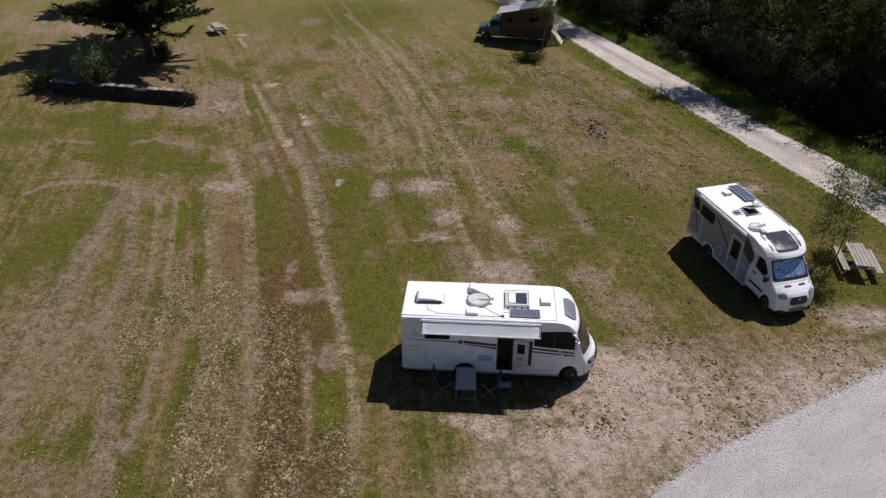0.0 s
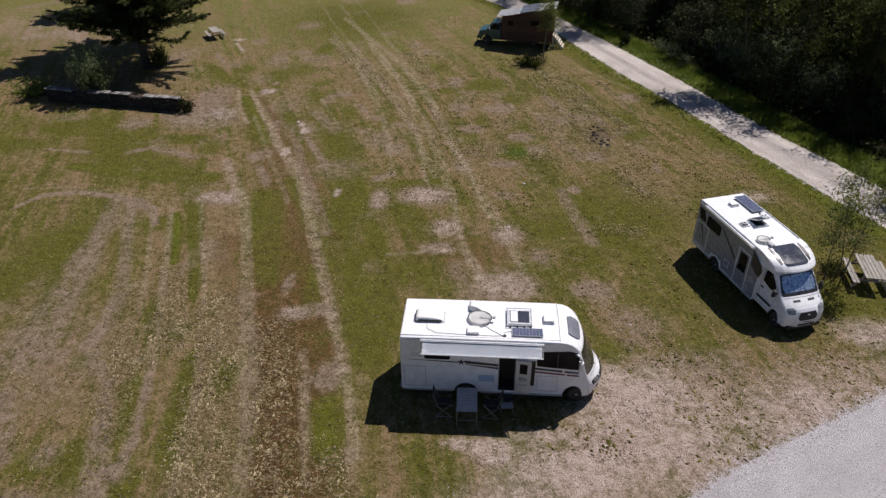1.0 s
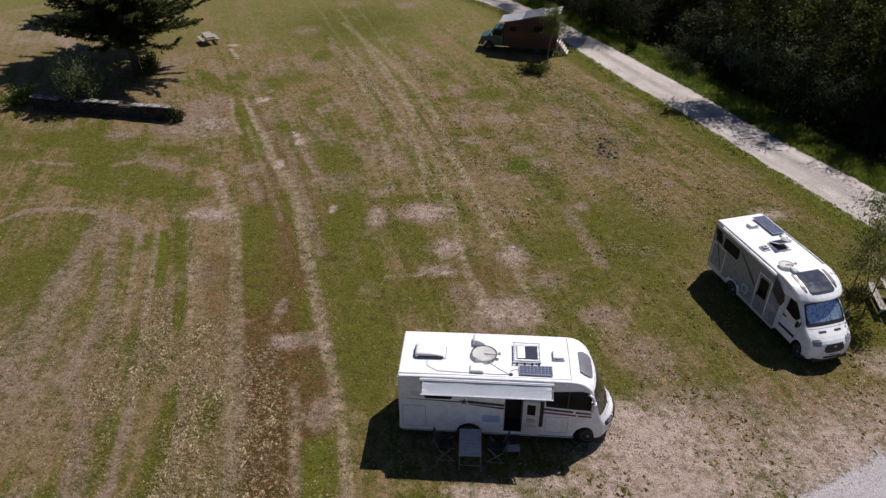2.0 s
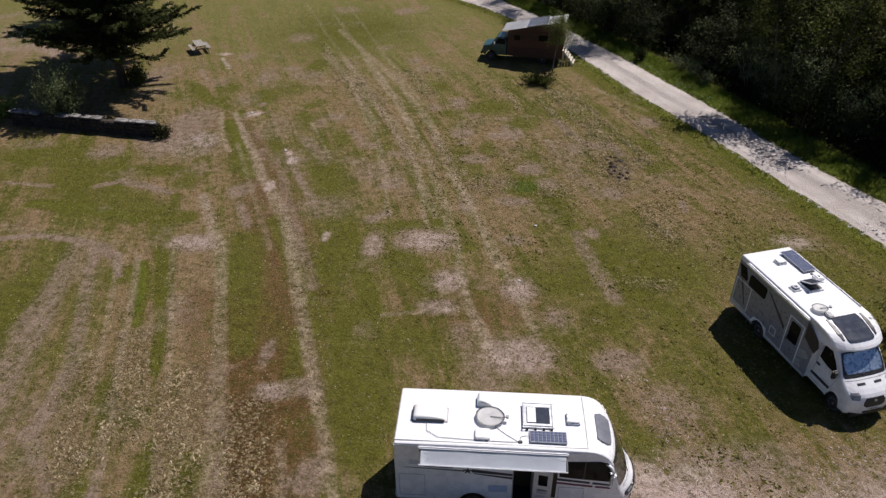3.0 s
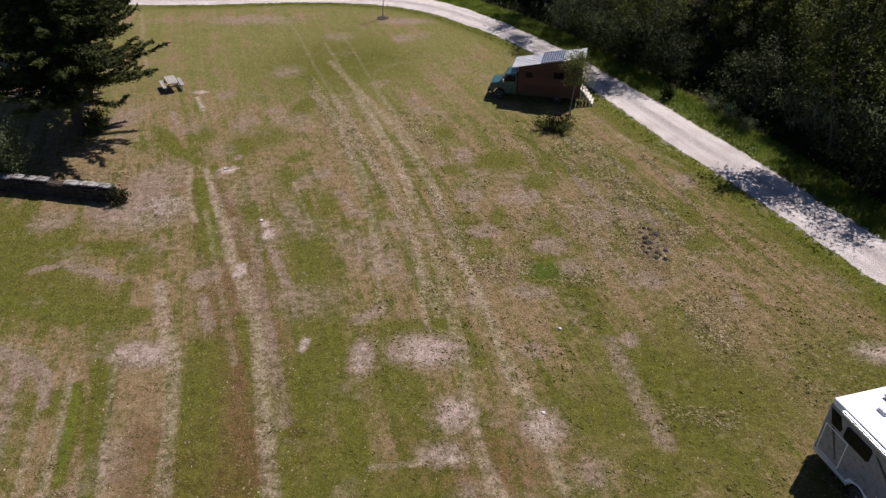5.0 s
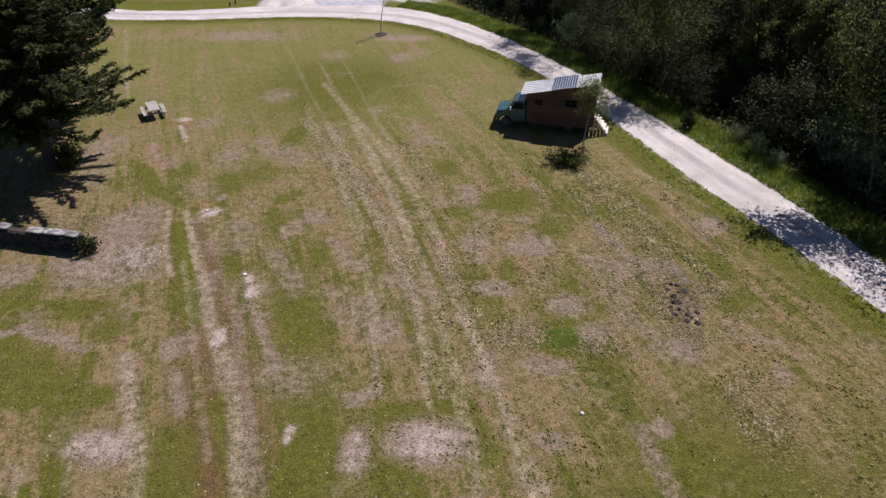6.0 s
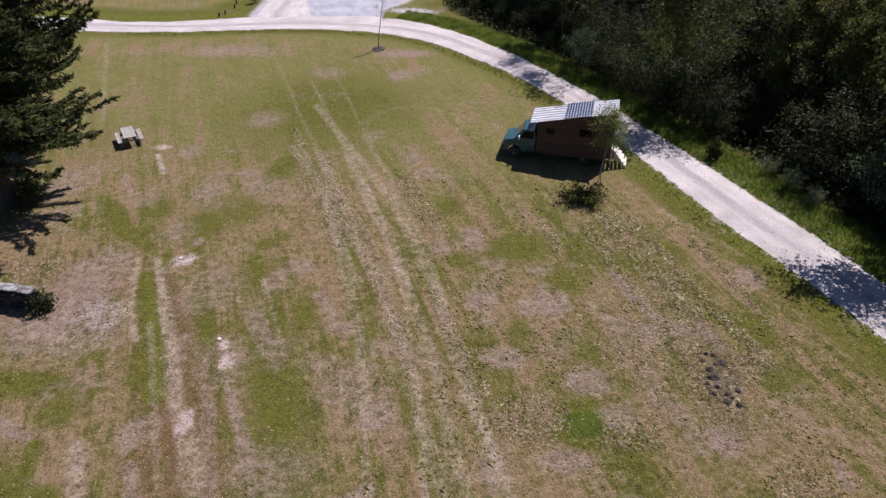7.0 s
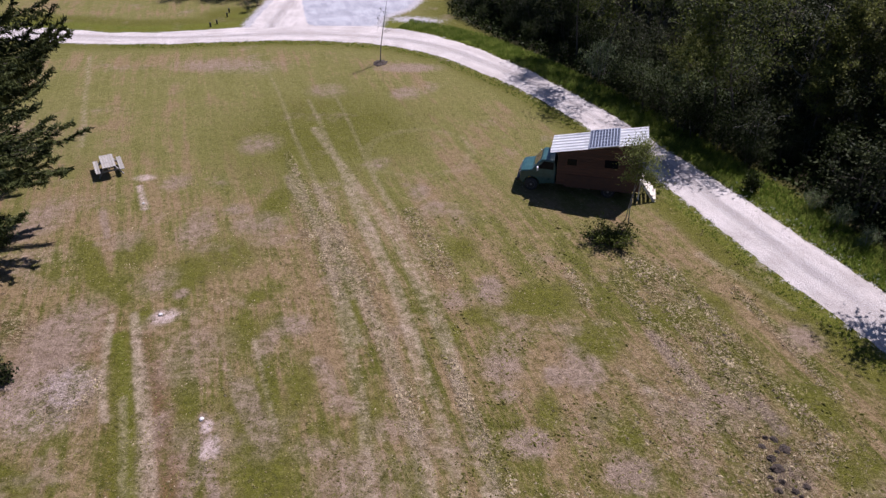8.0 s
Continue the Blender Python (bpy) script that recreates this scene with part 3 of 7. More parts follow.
patch(tan, 0.5, -16.4, 53.3, 1.14, 1.02)
patch(lush, 0.6, -13.7, 56.6, 0.79, 2.25)
patch(lush, 0.5, -13.0, 63.4, 1.19, 1.41)
patch(lush, 0.45, -19.2, 51.6, 0.88, 1.33)
patch(lush, 0.45, -16.2, 50.4, 0.69, 1.33)
patch(lush, 0.6, -12.3, 48.6, 0.45, 0.56)
patch(lush, 0.6, -16.8, 46.8, 0.34, 0.73)
trail(lush, 0.9, (-17.2, 45.5, 0.35), (-16.0, 43.5, 0.44), (-15.2, 41.8, 0.46), (-14.3, 39.8, 0.47), (-13.5, 38.1, 0.42))
trail(pale, 0.74, (-17.3, 47.1, 0.15), (-16.1, 44.8, 0.21), (-15.1, 42.7, 0.19), (-14.1, 40.8, 0.21), (-12.7, 38.3, 0.22))
trail(pale, 0.55, (-18.0, 45.8, 0.11), (-17.2, 44.1, 0.12), (-16.5, 42.6, 0.11))
patch(bare, 0.7, -17.9, 42.6, 1.18, 1.29)
patch(straw, 0.72, -17.7, 42.3, 1.28, 1.41)
patch(worn, 0.85, -19.1, 41.6, 1.05, 1.35)
patch(tan, 0.9, -20.4, 46.0, 2.64, 1.35)
patch(bare, 1, -15.9, 47.0, 0.54, 0.48)
patch(worn, 0.93, -15.8, 48.6, 0.36, 0.41)
patch(bare, 0.9, -11.9, 41.1, 0.20, 0.31)
patch(bare, 0.95, -11.3, 40.0, 0.29, 0.33)
trail(worn, 0.78, (-12.2, 41.6, 0.14), (-11.5, 40.0, 0.23), (-11.4, 38.8, 0.19))
patch(bare, 0.7, -22.1, 59.2, 0.66, 0.40)
trail(bare, 0.65, (-22.0, 58.2, 0.16), (-20.6, 55.8, 0.24))
trail(worn, 0.62, (-22.9, 55.6, 0.24), (-21.3, 52.9, 0.20))
patch(tan, 0.7, -24.9, 54.8, 2.10, 2.50)
patch(worn, 0.62, -10.2, 46.8, 0.96, 0.80)
patch(tan, 0.6, -10.1, 47.5, 1.46, 2.26)
trail(tan, 0.6, (-9.7, 46.7, 0.48), (-8.4, 44.4, 0.44))
trail(lush, 0.6, (-8.4, 49.1, 0.30), (-7.8, 47.2, 0.41), (-7.4, 45.8, 0.30))
patch(lush, 0.7, -3.8, 46.6, 0.37, 0.57)
patch(lush, 0.5, -3.5, 53.0, 0.83, 1.09)
patch(lush, 0.4, -9.0, 43.2, 0.64, 1.75)
patch(lush, 0.4, -12.2, 46.2, 1.18, 1.41)
trail(lush, 0.4, (-14.3, 44.3, 0.45), (-13.0, 42.0, 0.42), (-12.5, 40.2, 0.39))
patch(lush, 0.4, -6.2, 41.7, 0.61, 1.58)
patch(lush, 0.45, -10.2, 67.9, 1.89, 2.29)
patch(worn, 0.93, -2.0, 49.9, 0.61, 0.93)
patch(worn, 0.78, -1.4, 45.0, 0.80, 1.22)
patch(worn, 0.78, 0.6, 44.5, 0.43, 0.62)
patch(worn, 0.93, 1.7, 44.8, 0.83, 1.06)
patch(worn, 0.78, -1.2, 43.3, 0.51, 0.40)
patch(worn, 0.93, -0.5, 41.1, 0.90, 0.70)
patch(worn, 0.93, 2.9, 40.0, 0.86, 0.78)
patch(worn, 0.62, 5.9, 42.9, 1.21, 0.99)
patch(worn, 0.54, -3.6, 49.0, 0.75, 0.81)
patch(lush, 0.55, -0.3, 48.5, 1.46, 0.55)
patch(lush, 0.6, 2.0, 46.3, 0.64, 0.82)
patch(lush, 0.5, 0.2, 42.5, 0.53, 1.09)
patch(lush, 0.5, 3.0, 41.7, 0.47, 0.77)
patch(lush, 0.4, 2.1, 42.5, 0.61, 0.65)
patch(lush, 0.45, -2.4, 47.9, 0.96, 0.76)
patch(lush, 0.4, 5.6, 48.4, 1.44, 1.15)
patch(lush, 0.5, 7.4, 49.1, 1.21, 1.19)
patch(lush, 0.5, 4.9, 51.7, 0.78, 1.09)
patch(lush, 0.4, 7.5, 45.8, 0.88, 0.79)
patch(lush, 0.6, 10.1, 40.4, 0.66, 0.83)
patch(lush, 0.45, 10.1, 43.6, 1.02, 1.02)
patch(lush, 0.45, 9.3, 44.0, 0.63, 0.47)
trail(tan, 0.8, (1.5, 51.9, 0.53), (2.7, 48.2, 0.60), (3.9, 45.5, 0.66), (5.0, 43.2, 0.72))
trail(straw, 0.72, (3.8, 51.6, 0.39), (4.8, 48.0, 0.43), (5.7, 45.3, 0.44), (6.8, 42.2, 0.50), (7.8, 39.9, 0.55))
trail(straw, 0.72, (1.7, 51.5, 0.31), (2.3, 49.0, 0.29))
trail(straw, 0.72, (6.3, 52.2, 0.32), (7.9, 47.5, 0.32), (9.1, 44.0, 0.35), (10.1, 41.5, 0.38))
trail(straw, 0.7, (9.0, 50.6, 0.25), (10.1, 47.2, 0.27), (11.0, 44.1, 0.29))
trail(straw, 0.6, (-3.4, 45.0, 0.33), (-2.4, 42.1, 0.41), (-1.2, 39.3, 0.46))
trail(worn, 0.62, (4.7, 47.2, 0.28), (5.9, 44.4, 0.38), (7.1, 43.3, 0.41))
trail(worn, 0.78, (7.8, 43.9, 0.25), (8.4, 42.3, 0.30))
trail(pale, 0.46, (3.2, 45.1, 0.15), (4.3, 43.7, 0.16))
patch(worn, 0.62, 10.8, 47.3, 0.91, 1.07)
trail(pale, 0.37, (8.0, 53.2, 0.28), (11.0, 49.3, 0.25))
patch(straw, 0.72, 9.1, 41.2, 0.95, 0.98)
patch(worn, 0.62, 8.0, 40.2, 0.92, 0.68)
patch(lush, 0.5, -9.6, 39.2, 0.75, 0.67)
trail(pale, 0.41, (-11.6, 45.8, 0.14), (-10.3, 43.0, 0.13), (-9.4, 41.1, 0.12))
trail(worn, 0.46, (-12.4, 44.4, 0.22), (-11.3, 42.7, 0.26), (-10.0, 40.6, 0.24))
trail(pale, 0.46, (-35.7, 79.6, 0.21), (-31.3, 70.1, 0.18), (-27.8, 63.0, 0.21))
patch(worn, 0.54, -23.6, 78.1, 5.01, 1.82)
patch(tan, 0.6, -28.5, 78.7, 9.23, 2.66)
patch(tan, 0.6, -11.4, 78.7, 2.70, 1.56)
patch(worn, 0.62, -8.5, 73.0, 1.23, 1.30)
patch(worn, 0.46, -14.4, 73.2, 1.67, 1.55)
patch(worn, 0.54, -16.7, 64.0, 1.43, 1.61)
patch(worn, 0.54, -5.0, 56.7, 0.90, 0.94)
patch(worn, 0.54, -6.1, 58.5, 0.63, 1.02)
patch(worn, 0.54, -8.4, 54.8, 0.58, 0.76)
patch(worn, 0.46, -8.8, 61.8, 0.67, 1.02)
patch(tan, 0.5, -8.7, 75.0, 2.53, 4.61)
patch(tan, 0.85, -14.7, 17.2, 4.28, 5.54)
patch(worn, 0.36, -16.0, 17.4, 3.45, 4.01)
trail(red, 0.8, (-9.4, 25.4, 1.42), (-8.3, 22.1, 1.43), (-7.0, 18.3, 1.52), (-6.1, 15.1, 1.49), (-4.9, 10.7, 1.37))
trail(red, 0.6, (-6.3, 19.8, 0.73), (-5.5, 18.0, 0.81))
patch(tan, 0.55, -1.2, 34.6, 5.71, 5.17)
patch(tan, 0.5, 4.1, 32.7, 3.86, 4.09)
patch(tan, 0.5, -0.1, 25.2, 3.03, 1.98)
patch(tan, 0.55, 7.6, 36.2, 4.20, 4.18)
patch(tan, 0.5, -6.7, 40.4, 2.70, 4.66)
patch(lush, 0.55, -7.1, 29.7, 0.80, 2.46)
trail(lush, 0.35, (-8.7, 31.3, 0.49), (-7.6, 29.2, 0.57), (-6.2, 26.8, 0.64), (-4.8, 24.2, 0.78))
trail(lush, 0.3, (-11.1, 29.7, 0.70), (-9.5, 26.6, 0.64), (-7.9, 24.0, 0.58))
trail(lush, 0.6, (-16.8, 35.5, 0.28), (-15.7, 32.4, 0.20), (-15.7, 30.8, 0.17))
trail(lush, 0.45, (-20.7, 34.9, 2.12), (-17.3, 33.6, 1.03))
patch(lush, 0.5, -29.5, 36.8, 2.22, 1.19)
trail(worn, 0.5, (-8.7, 44.7, 0.34), (-7.5, 42.9, 0.42))
trail(worn, 0.5, (-11.3, 43.3, 0.43), (-9.5, 40.4, 0.39))
patch(worn, 0.5, -7.2, 42.4, 0.83, 0.50)
patch(worn, 0.5, -11.0, 45.6, 0.56, 1.35)
patch(worn, 0.5, -17.2, 49.4, 1.04, 1.27)
patch(worn, 0.5, -13.6, 40.9, 0.40, 1.53)
patch(worn, 0.45, -5.4, 41.4, 0.80, 0.77)
patch(worn, 0.45, -7.7, 40.3, 1.16, 0.72)
patch(bare, 0.92, 6.7, 16.7, 2.38, 1.54)
patch(bare, 0.85, 4.3, 13.5, 2.35, 1.52)
patch(bare, 0.8, 8.4, 15.7, 1.25, 1.01)
patch(bare, 0.7, 1.5, 14.0, 1.01, 0.79)
patch(bare, 0.7, 7.6, 13.5, 1.17, 1.25)
patch(lush, 0.5, 9.6, 19.5, 1.40, 0.91)
patch(lush, 0.45, 6.6, 19.7, 0.94, 0.59)
patch(lush, 0.5, 2.1, 13.1, 0.78, 0.99)
patch(lush, 0.5, 10.1, 15.1, 0.61, 0.55)
patch(bare, 0.8, 17.0, 21.2, 0.96, 0.86)
patch(bare, 0.8, 3.4, 14.9, 1.45, 0.45)
patch(bare, 0.8, 1.1, 14.3, 1.43, 0.38)
patch(bare, 0.85, 6.2, 17.6, 1.00, 1.30)
patch(worn, 0.78, -9.1, 78.3, 2.68, 1.03)
trail(red, 0.55, (-9.7, 27.1, 1.21), (-8.0, 22.6, 1.59), (-6.5, 18.4, 1.47))
trail(red, 0.4, (-12.4, 26.9, 0.49), (-10.6, 22.4, 0.53))
patch(bare, 0.3, -19.0, 42.0, 2.07, 1.82)
patch(worn, 0.7, -19.0, 42.0, 2.43, 2.19)
patch(tan, 0.9, -21.4, 45.8, 3.24, 2.24)
patch(straw, 0.72, -22.7, 45.7, 1.89, 1.34)
patch(straw, 0.7, -18.1, 42.6, 0.99, 1.50)
trail(worn, 0.54, (-22.7, 43.8, 0.78), (-20.0, 40.2, 0.70))
trail(pale, 0.5, (-13.8, 66.5, 0.29), (-9.9, 59.4, 0.30), (-6.7, 53.6, 0.31), (-3.7, 46.1, 0.30), (-1.9, 40.0, 0.33), (-0.3, 34.8, 0.31), (0.8, 31.6, 0.29), (1.9, 28.3, 0.28), (2.7, 25.2, 0.29))
trail(pale, 0.5, (-13.9, 59.8, 0.26), (-8.6, 50.7, 0.33), (-6.1, 45.9, 0.34), (-4.5, 41.3, 0.31), (-3.3, 37.4, 0.28), (-2.2, 34.2, 0.23))
trail(pale, 0.45, (-11.1, 55.4, 0.28), (-8.7, 48.9, 0.33), (-6.5, 42.4, 0.25), (-5.4, 37.8, 0.23))
trail(pale, 0.45, (-6.7, 50.8, 0.30), (-3.8, 42.6, 0.28), (-2.0, 36.5, 0.25), (-1.0, 31.8, 0.22), (-0.4, 27.5, 0.23), (0.5, 24.3, 0.25))
trail(tan, 0.5, (-10.7, 57.6, 1.26), (-5.8, 46.7, 2.06), (-2.7, 39.1, 1.89), (-0.7, 33.4, 1.64), (1.0, 28.8, 1.33), (2.0, 25.2, 1.18))
trail(lush, 0.5, (-10.8, 42.8, 0.96), (-8.6, 37.6, 0.86), (-7.1, 33.9, 0.65), (-6.1, 30.7, 0.60))
trail(lush, 0.5, (-4.2, 39.0, 0.35), (-2.7, 35.1, 0.32), (-1.4, 31.4, 0.36))
trail(tan, 0.6, (3.8, 47.3, 1.02), (5.9, 42.0, 1.37), (7.7, 36.2, 1.60))
trail(worn, 0.45, (4.2, 43.8, 0.48), (5.4, 39.6, 0.58), (6.5, 37.1, 0.54))
patch(worn, 0.5, 2.3, 28.0, 0.86, 0.91)
patch(worn, 0.5, 3.6, 26.1, 0.81, 1.07)
patch(lush, 0.6, 5.7, 26.3, 1.01, 1.07)
patch(lush, 1.4, 2.4, 37.8, 0.86, 0.92)
patch(lush, 0.8, -3.7, 46.6, 0.50, 0.72)
patch(lush, 0.6, 2.6, 46.7, 0.83, 1.35)
patch(lush, 0.6, 0.2, 49.2, 1.58, 1.09)
trail(tan, 0.6, (0.8, 52.2, 0.85), (3.2, 47.7, 1.13), (5.0, 43.4, 1.22), (6.4, 40.0, 1.20))
trail(straw, 0.45, (-11.9, 58.7, 0.67), (-8.5, 51.5, 0.71), (-5.9, 45.5, 0.61), (-4.0, 40.9, 0.53))
trail(straw, 0.72, (5.0, 52.4, 0.71), (6.8, 47.1, 0.74), (8.1, 43.0, 0.65))
patch(worn, 0.6, -1.3, 45.8, 0.87, 1.37)
patch(worn, 0.6, 1.4, 45.3, 0.57, 1.32)
patch(worn, 0.6, 2.7, 40.3, 0.69, 0.82)
patch(worn, 0.5, -9.5, 40.6, 0.64, 1.14)
patch(worn, 0.5, -17.2, 54.5, 0.93, 1.80)
patch(worn, 0.5, -1.9, 49.3, 0.80, 0.92)
trail(tan, 0.8, (-13.0, 28.0, 1.19), (-10.1, 19.2, 1.30), (-8.7, 14.6, 1.23), (-7.9, 11.5, 1.11))
trail(straw, 0.72, (-10.5, 20.7, 1.11), (-9.6, 17.8, 1.03))
trail(straw, 0.72, (-9.3, 16.3, 1.09), (-8.7, 14.3, 1.22), (-8.2, 11.9, 1.22))
trail(red, 0.7, (-9.1, 23.2, 0.92), (-7.5, 18.0, 1.02), (-6.5, 14.5, 0.92), (-5.6, 11.9, 0.74))
trail(straw, 0.72, (-7.9, 20.1, 0.85), (-6.8, 16.2, 0.86), (-5.7, 12.3, 0.85))
trail(red, 0.6, (-7.3, 27.3, 1.01), (-7.3, 24.3, 0.94), (-6.2, 20.2, 1.09))
trail(red, 0.6, (-5.6, 18.8, 1.04), (-5.2, 16.3, 0.64))
patch(worn, 0.8, -4.9, 17.4, 0.67, 0.93)
patch(worn, 0.7, -6.3, 21.4, 0.90, 0.55)
patch(bare, 0.4, -7.4, 21.3, 0.55, 0.39)
trail(lush, 0.95, (-4.7, 15.7, 0.53), (-4.5, 14.6, 0.57), (-4.3, 13.6, 0.43))
trail(lush, 0.5, (-4.3, 21.1, 0.62), (-3.8, 18.2, 0.45))
patch(straw, 0.72, -4.0, 12.5, 1.13, 0.68)
trail(tan, 0.75, (-14.1, 25.8, 0.42), (-12.9, 22.1, 0.65), (-11.6, 18.4, 0.93), (-10.3, 14.2, 1.12), (-9.7, 11.4, 1.20))
trail(straw, 0.6, (-13.8, 23.8, 0.68), (-12.1, 19.0, 1.07))
patch(straw, 0.72, -13.0, 17.8, 0.92, 0.65)
trail(straw, 0.5, (-14.9, 22.0, 0.52), (-13.8, 18.9, 0.71), (-12.2, 14.1, 0.82))
patch(lush, 0.6, -12.4, 16.1, 0.52, 0.58)
patch(lush, 0.6, -15.0, 17.5, 0.55, 0.64)
patch(lush, 0.6, -10.6, 12.0, 0.46, 0.53)
patch(lush, 0.5, -13.1, 13.0, 0.59, 0.48)
patch(lush, 0.5, -14.2, 12.2, 0.77, 0.45)
patch(worn, 0.6, -11.4, 12.2, 0.76, 0.56)
trail(worn, 0.5, (-18.9, 23.9, 0.55), (-19.0, 25.9, 0.43), (-18.6, 28.2, 0.45))
trail(tan, 0.8, (6.1, 23.4, 1.02), (7.2, 20.4, 1.41), (8.6, 17.8, 1.74))
patch(worn, 0.5, 7.6, 21.2, 1.44, 1.51)
patch(worn, 0.6, 9.9, 19.2, 1.80, 1.01)
patch(tan, 0.7, 13.3, 19.5, 2.69, 1.35)
patch(lush, 0.6, 10.7, 15.7, 0.81, 0.54)
patch(lush, 0.6, 9.8, 14.7, 0.58, 0.50)
patch(lush, 0.5, 7.6, 18.4, 0.66, 0.51)
patch(lush, 0.6, 2.4, 14.4, 0.59, 0.50)
patch(lush, 0.6, 0.2, 12.5, 0.56, 0.67)
patch(worn, 0.5, -8.1, 34.8, 2.03, 1.45)
trail(lush, 0.5, (-10.5, 33.3, 0.57), (-8.2, 28.8, 0.51), (-6.2, 24.6, 0.56))
trail(lush, 0.5, (-22.9, 37.2, 2.54), (-20.4, 36.7, 0.94))
trail(worn, 0.5, (-0.4, 25.0, 0.67), (1.0, 22.1, 1.02))
patch(tan, 0.75, -13.9, 43.5, 4.29, 4.71)
patch(worn, 0.45, -13.9, 44.5, 2.02, 2.23)
patch(worn, 0.4, -12.8, 40.0, 1.56, 1.43)
patch(tan, 0.6, -18.2, 36.1, 2.85, 3.23)
trail(tan, 0.6, (-14.7, 37.6, 1.37), (-11.5, 34.3, 1.64))
patch(worn, 0.5, -5.9, 39.0, 1.85, 1.70)
patch(tan, 0.6, -7.5, 45.9, 3.64, 4.05)
patch(tan, 0.6, -13.0, 50.9, 3.18, 4.05)
patch(worn, 0.75, -19.6, 45.3, 1.60, 2.73)
patch(bare, 0.42, -18.1, 41.5, 1.35, 1.43)
patch(worn, 0.6, -18.2, 41.5, 1.63, 1.90)
trail(tan, 0.9, (-27.8, 46.5, 0.39), (-24.3, 46.1, 0.47), (-21.4, 44.8, 0.76), (-19.2, 44.1, 1.12))
trail(straw, 0.7, (-27.4, 46.6, 0.20), (-24.3, 46.1, 0.31), (-21.6, 45.3, 0.38))
patch(worn, 0.7, -23.3, 40.6, 1.20, 1.16)
patch(worn, 0.5, -28.4, 41.3, 1.44, 0.80)
patch(tan, 0.8, -23.5, 41.1, 2.49, 1.73)
trail(lush, 0.75, (-25.5, 38.7, 0.38), (-22.5, 38.4, 0.40), (-20.4, 38.4, 0.44), (-18.4, 38.5, 0.44), (-16.9, 38.2, 0.33))
trail(worn, 0.7, (-21.7, 36.2, 0.26), (-20.6, 36.9, 0.36), (-19.2, 36.5, 0.39), (-17.3, 35.8, 0.29))
trail(tan, 0.8, (-22.2, 35.8, 0.48), (-20.0, 36.6, 0.65), (-16.7, 35.9, 0.57))
trail(worn, 0.5, (-27.2, 36.3, 0.20), (-24.3, 36.0, 0.26))
trail(lush, 0.9, (-24.2, 34.1, 0.40), (-21.9, 33.9, 0.61), (-19.8, 33.5, 0.61), (-17.9, 32.8, 0.45))
trail(lush, 0.6, (-29.0, 39.3, 0.35), (-26.9, 38.6, 0.41))
trail(lush, 0.6, (-17.5, 33.4, 0.60), (-15.3, 33.2, 0.60))
trail(tan, 0.7, (-24.7, 31.8, 0.15), (-22.3, 31.9, 0.21), (-18.4, 31.2, 0.20))
trail(pale, 0.4, (-23.3, 31.0, 0.09), (-20.9, 30.9, 0.09))
trail(lush, 0.6, (-22.0, 52.1, 0.43), (-20.0, 49.4, 0.49), (-18.2, 48.0, 0.36))
patch(worn, 0.6, -25.6, 54.4, 1.51, 2.48)
patch(worn, 0.6, -17.0, 53.7, 1.04, 1.44)
patch(worn, 0.5, -20.0, 58.8, 0.94, 1.12)
patch(lush, 0.5, -16.0, 50.3, 1.23, 1.72)
patch(tan, 0.6, -18.8, 52.5, 2.14, 3.48)
trail(worn, 0.5, (-41.6, 58.8, 0.73), (-39.6, 60.5, 0.99), (-34.2, 57.1, 0.70))
trail(worn, 0.5, (-47.8, 68.7, 0.83), (-45.6, 70.9, 0.85))
trail(red, 0.5, (-16.4, 45.3, 0.71), (-13.7, 40.3, 1.28), (-11.5, 35.1, 1.71), (-9.5, 30.6, 1.64), (-7.7, 26.3, 1.56))
trail(worn, 0.5, (-12.4, 40.4, 0.32), (-10.4, 35.2, 0.34), (-8.6, 30.7, 0.38), (-7.3, 27.7, 0.35))
trail(pale, 0.4, (-15.5, 42.2, 0.17), (-12.7, 36.1, 0.20), (-10.1, 30.6, 0.20))
trail(red, 0.45, (-11.7, 26.7, 0.46), (-10.3, 22.6, 0.60))
SIDE_L, SIDE_R = [(-24.6, 87.6), (-24.9, 89.3), (-25.0, 93.0), (-25.1, 97.6), (-25, 125)], [(-19.2, 88.8), (-19.8, 89.9), (-21.3, 94.6), (-22.2, 97.7), (-23, 125)]
APRON_R = [(-13.4, 89.0), (-13.4, 91.8), (-11.3, 95.0), (-10.6, 98.2), (-8, 125)]
gravel = most(np.clip(0.95 - yard_gap / 1.8, 0, 1), np.clip(1.0 - np.minimum(nearest(SIDE_L), nearest(APRON_R)) / 2.0, 0, 0.85), 0.7 * blob(-9.8, 91.2, 3.6, 1.6, -10), np.clip(0.62 - np.minimum(lane_gap, far_gap) / 1.3, 0, 1))
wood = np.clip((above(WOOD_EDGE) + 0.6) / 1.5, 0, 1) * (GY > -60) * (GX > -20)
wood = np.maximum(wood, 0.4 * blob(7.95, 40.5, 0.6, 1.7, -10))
relief = np.zeros(GX.size)
flat = np.clip(np.minimum.reduce((lane_gap, far_gap, yard_gap, nearest(SIDE_L), nearest(APRON_R))) / 3 - 0.3, 0, 1).ravel()
for i, (x, y) in enumerate(zip(GX.ravel(), GY.ravel())):
    if -52 < x < 36 and 4 < y < 102:
        relief[i] = noise.noise((x * 0.9, y * 0.9, 0)) * 0.02 + noise.noise((x * 2.7, y * 2.7, 5)) * 0.012 - 0.032
    else:
        relief[i] = -0.03
relief = -0.03 + (relief + 0.03) * flat
nx, ny = len(gx), len(gy)
ii = (np.arange(ny - 1)[:, None] * nx + np.arange(nx - 1)[None, :]).ravel()
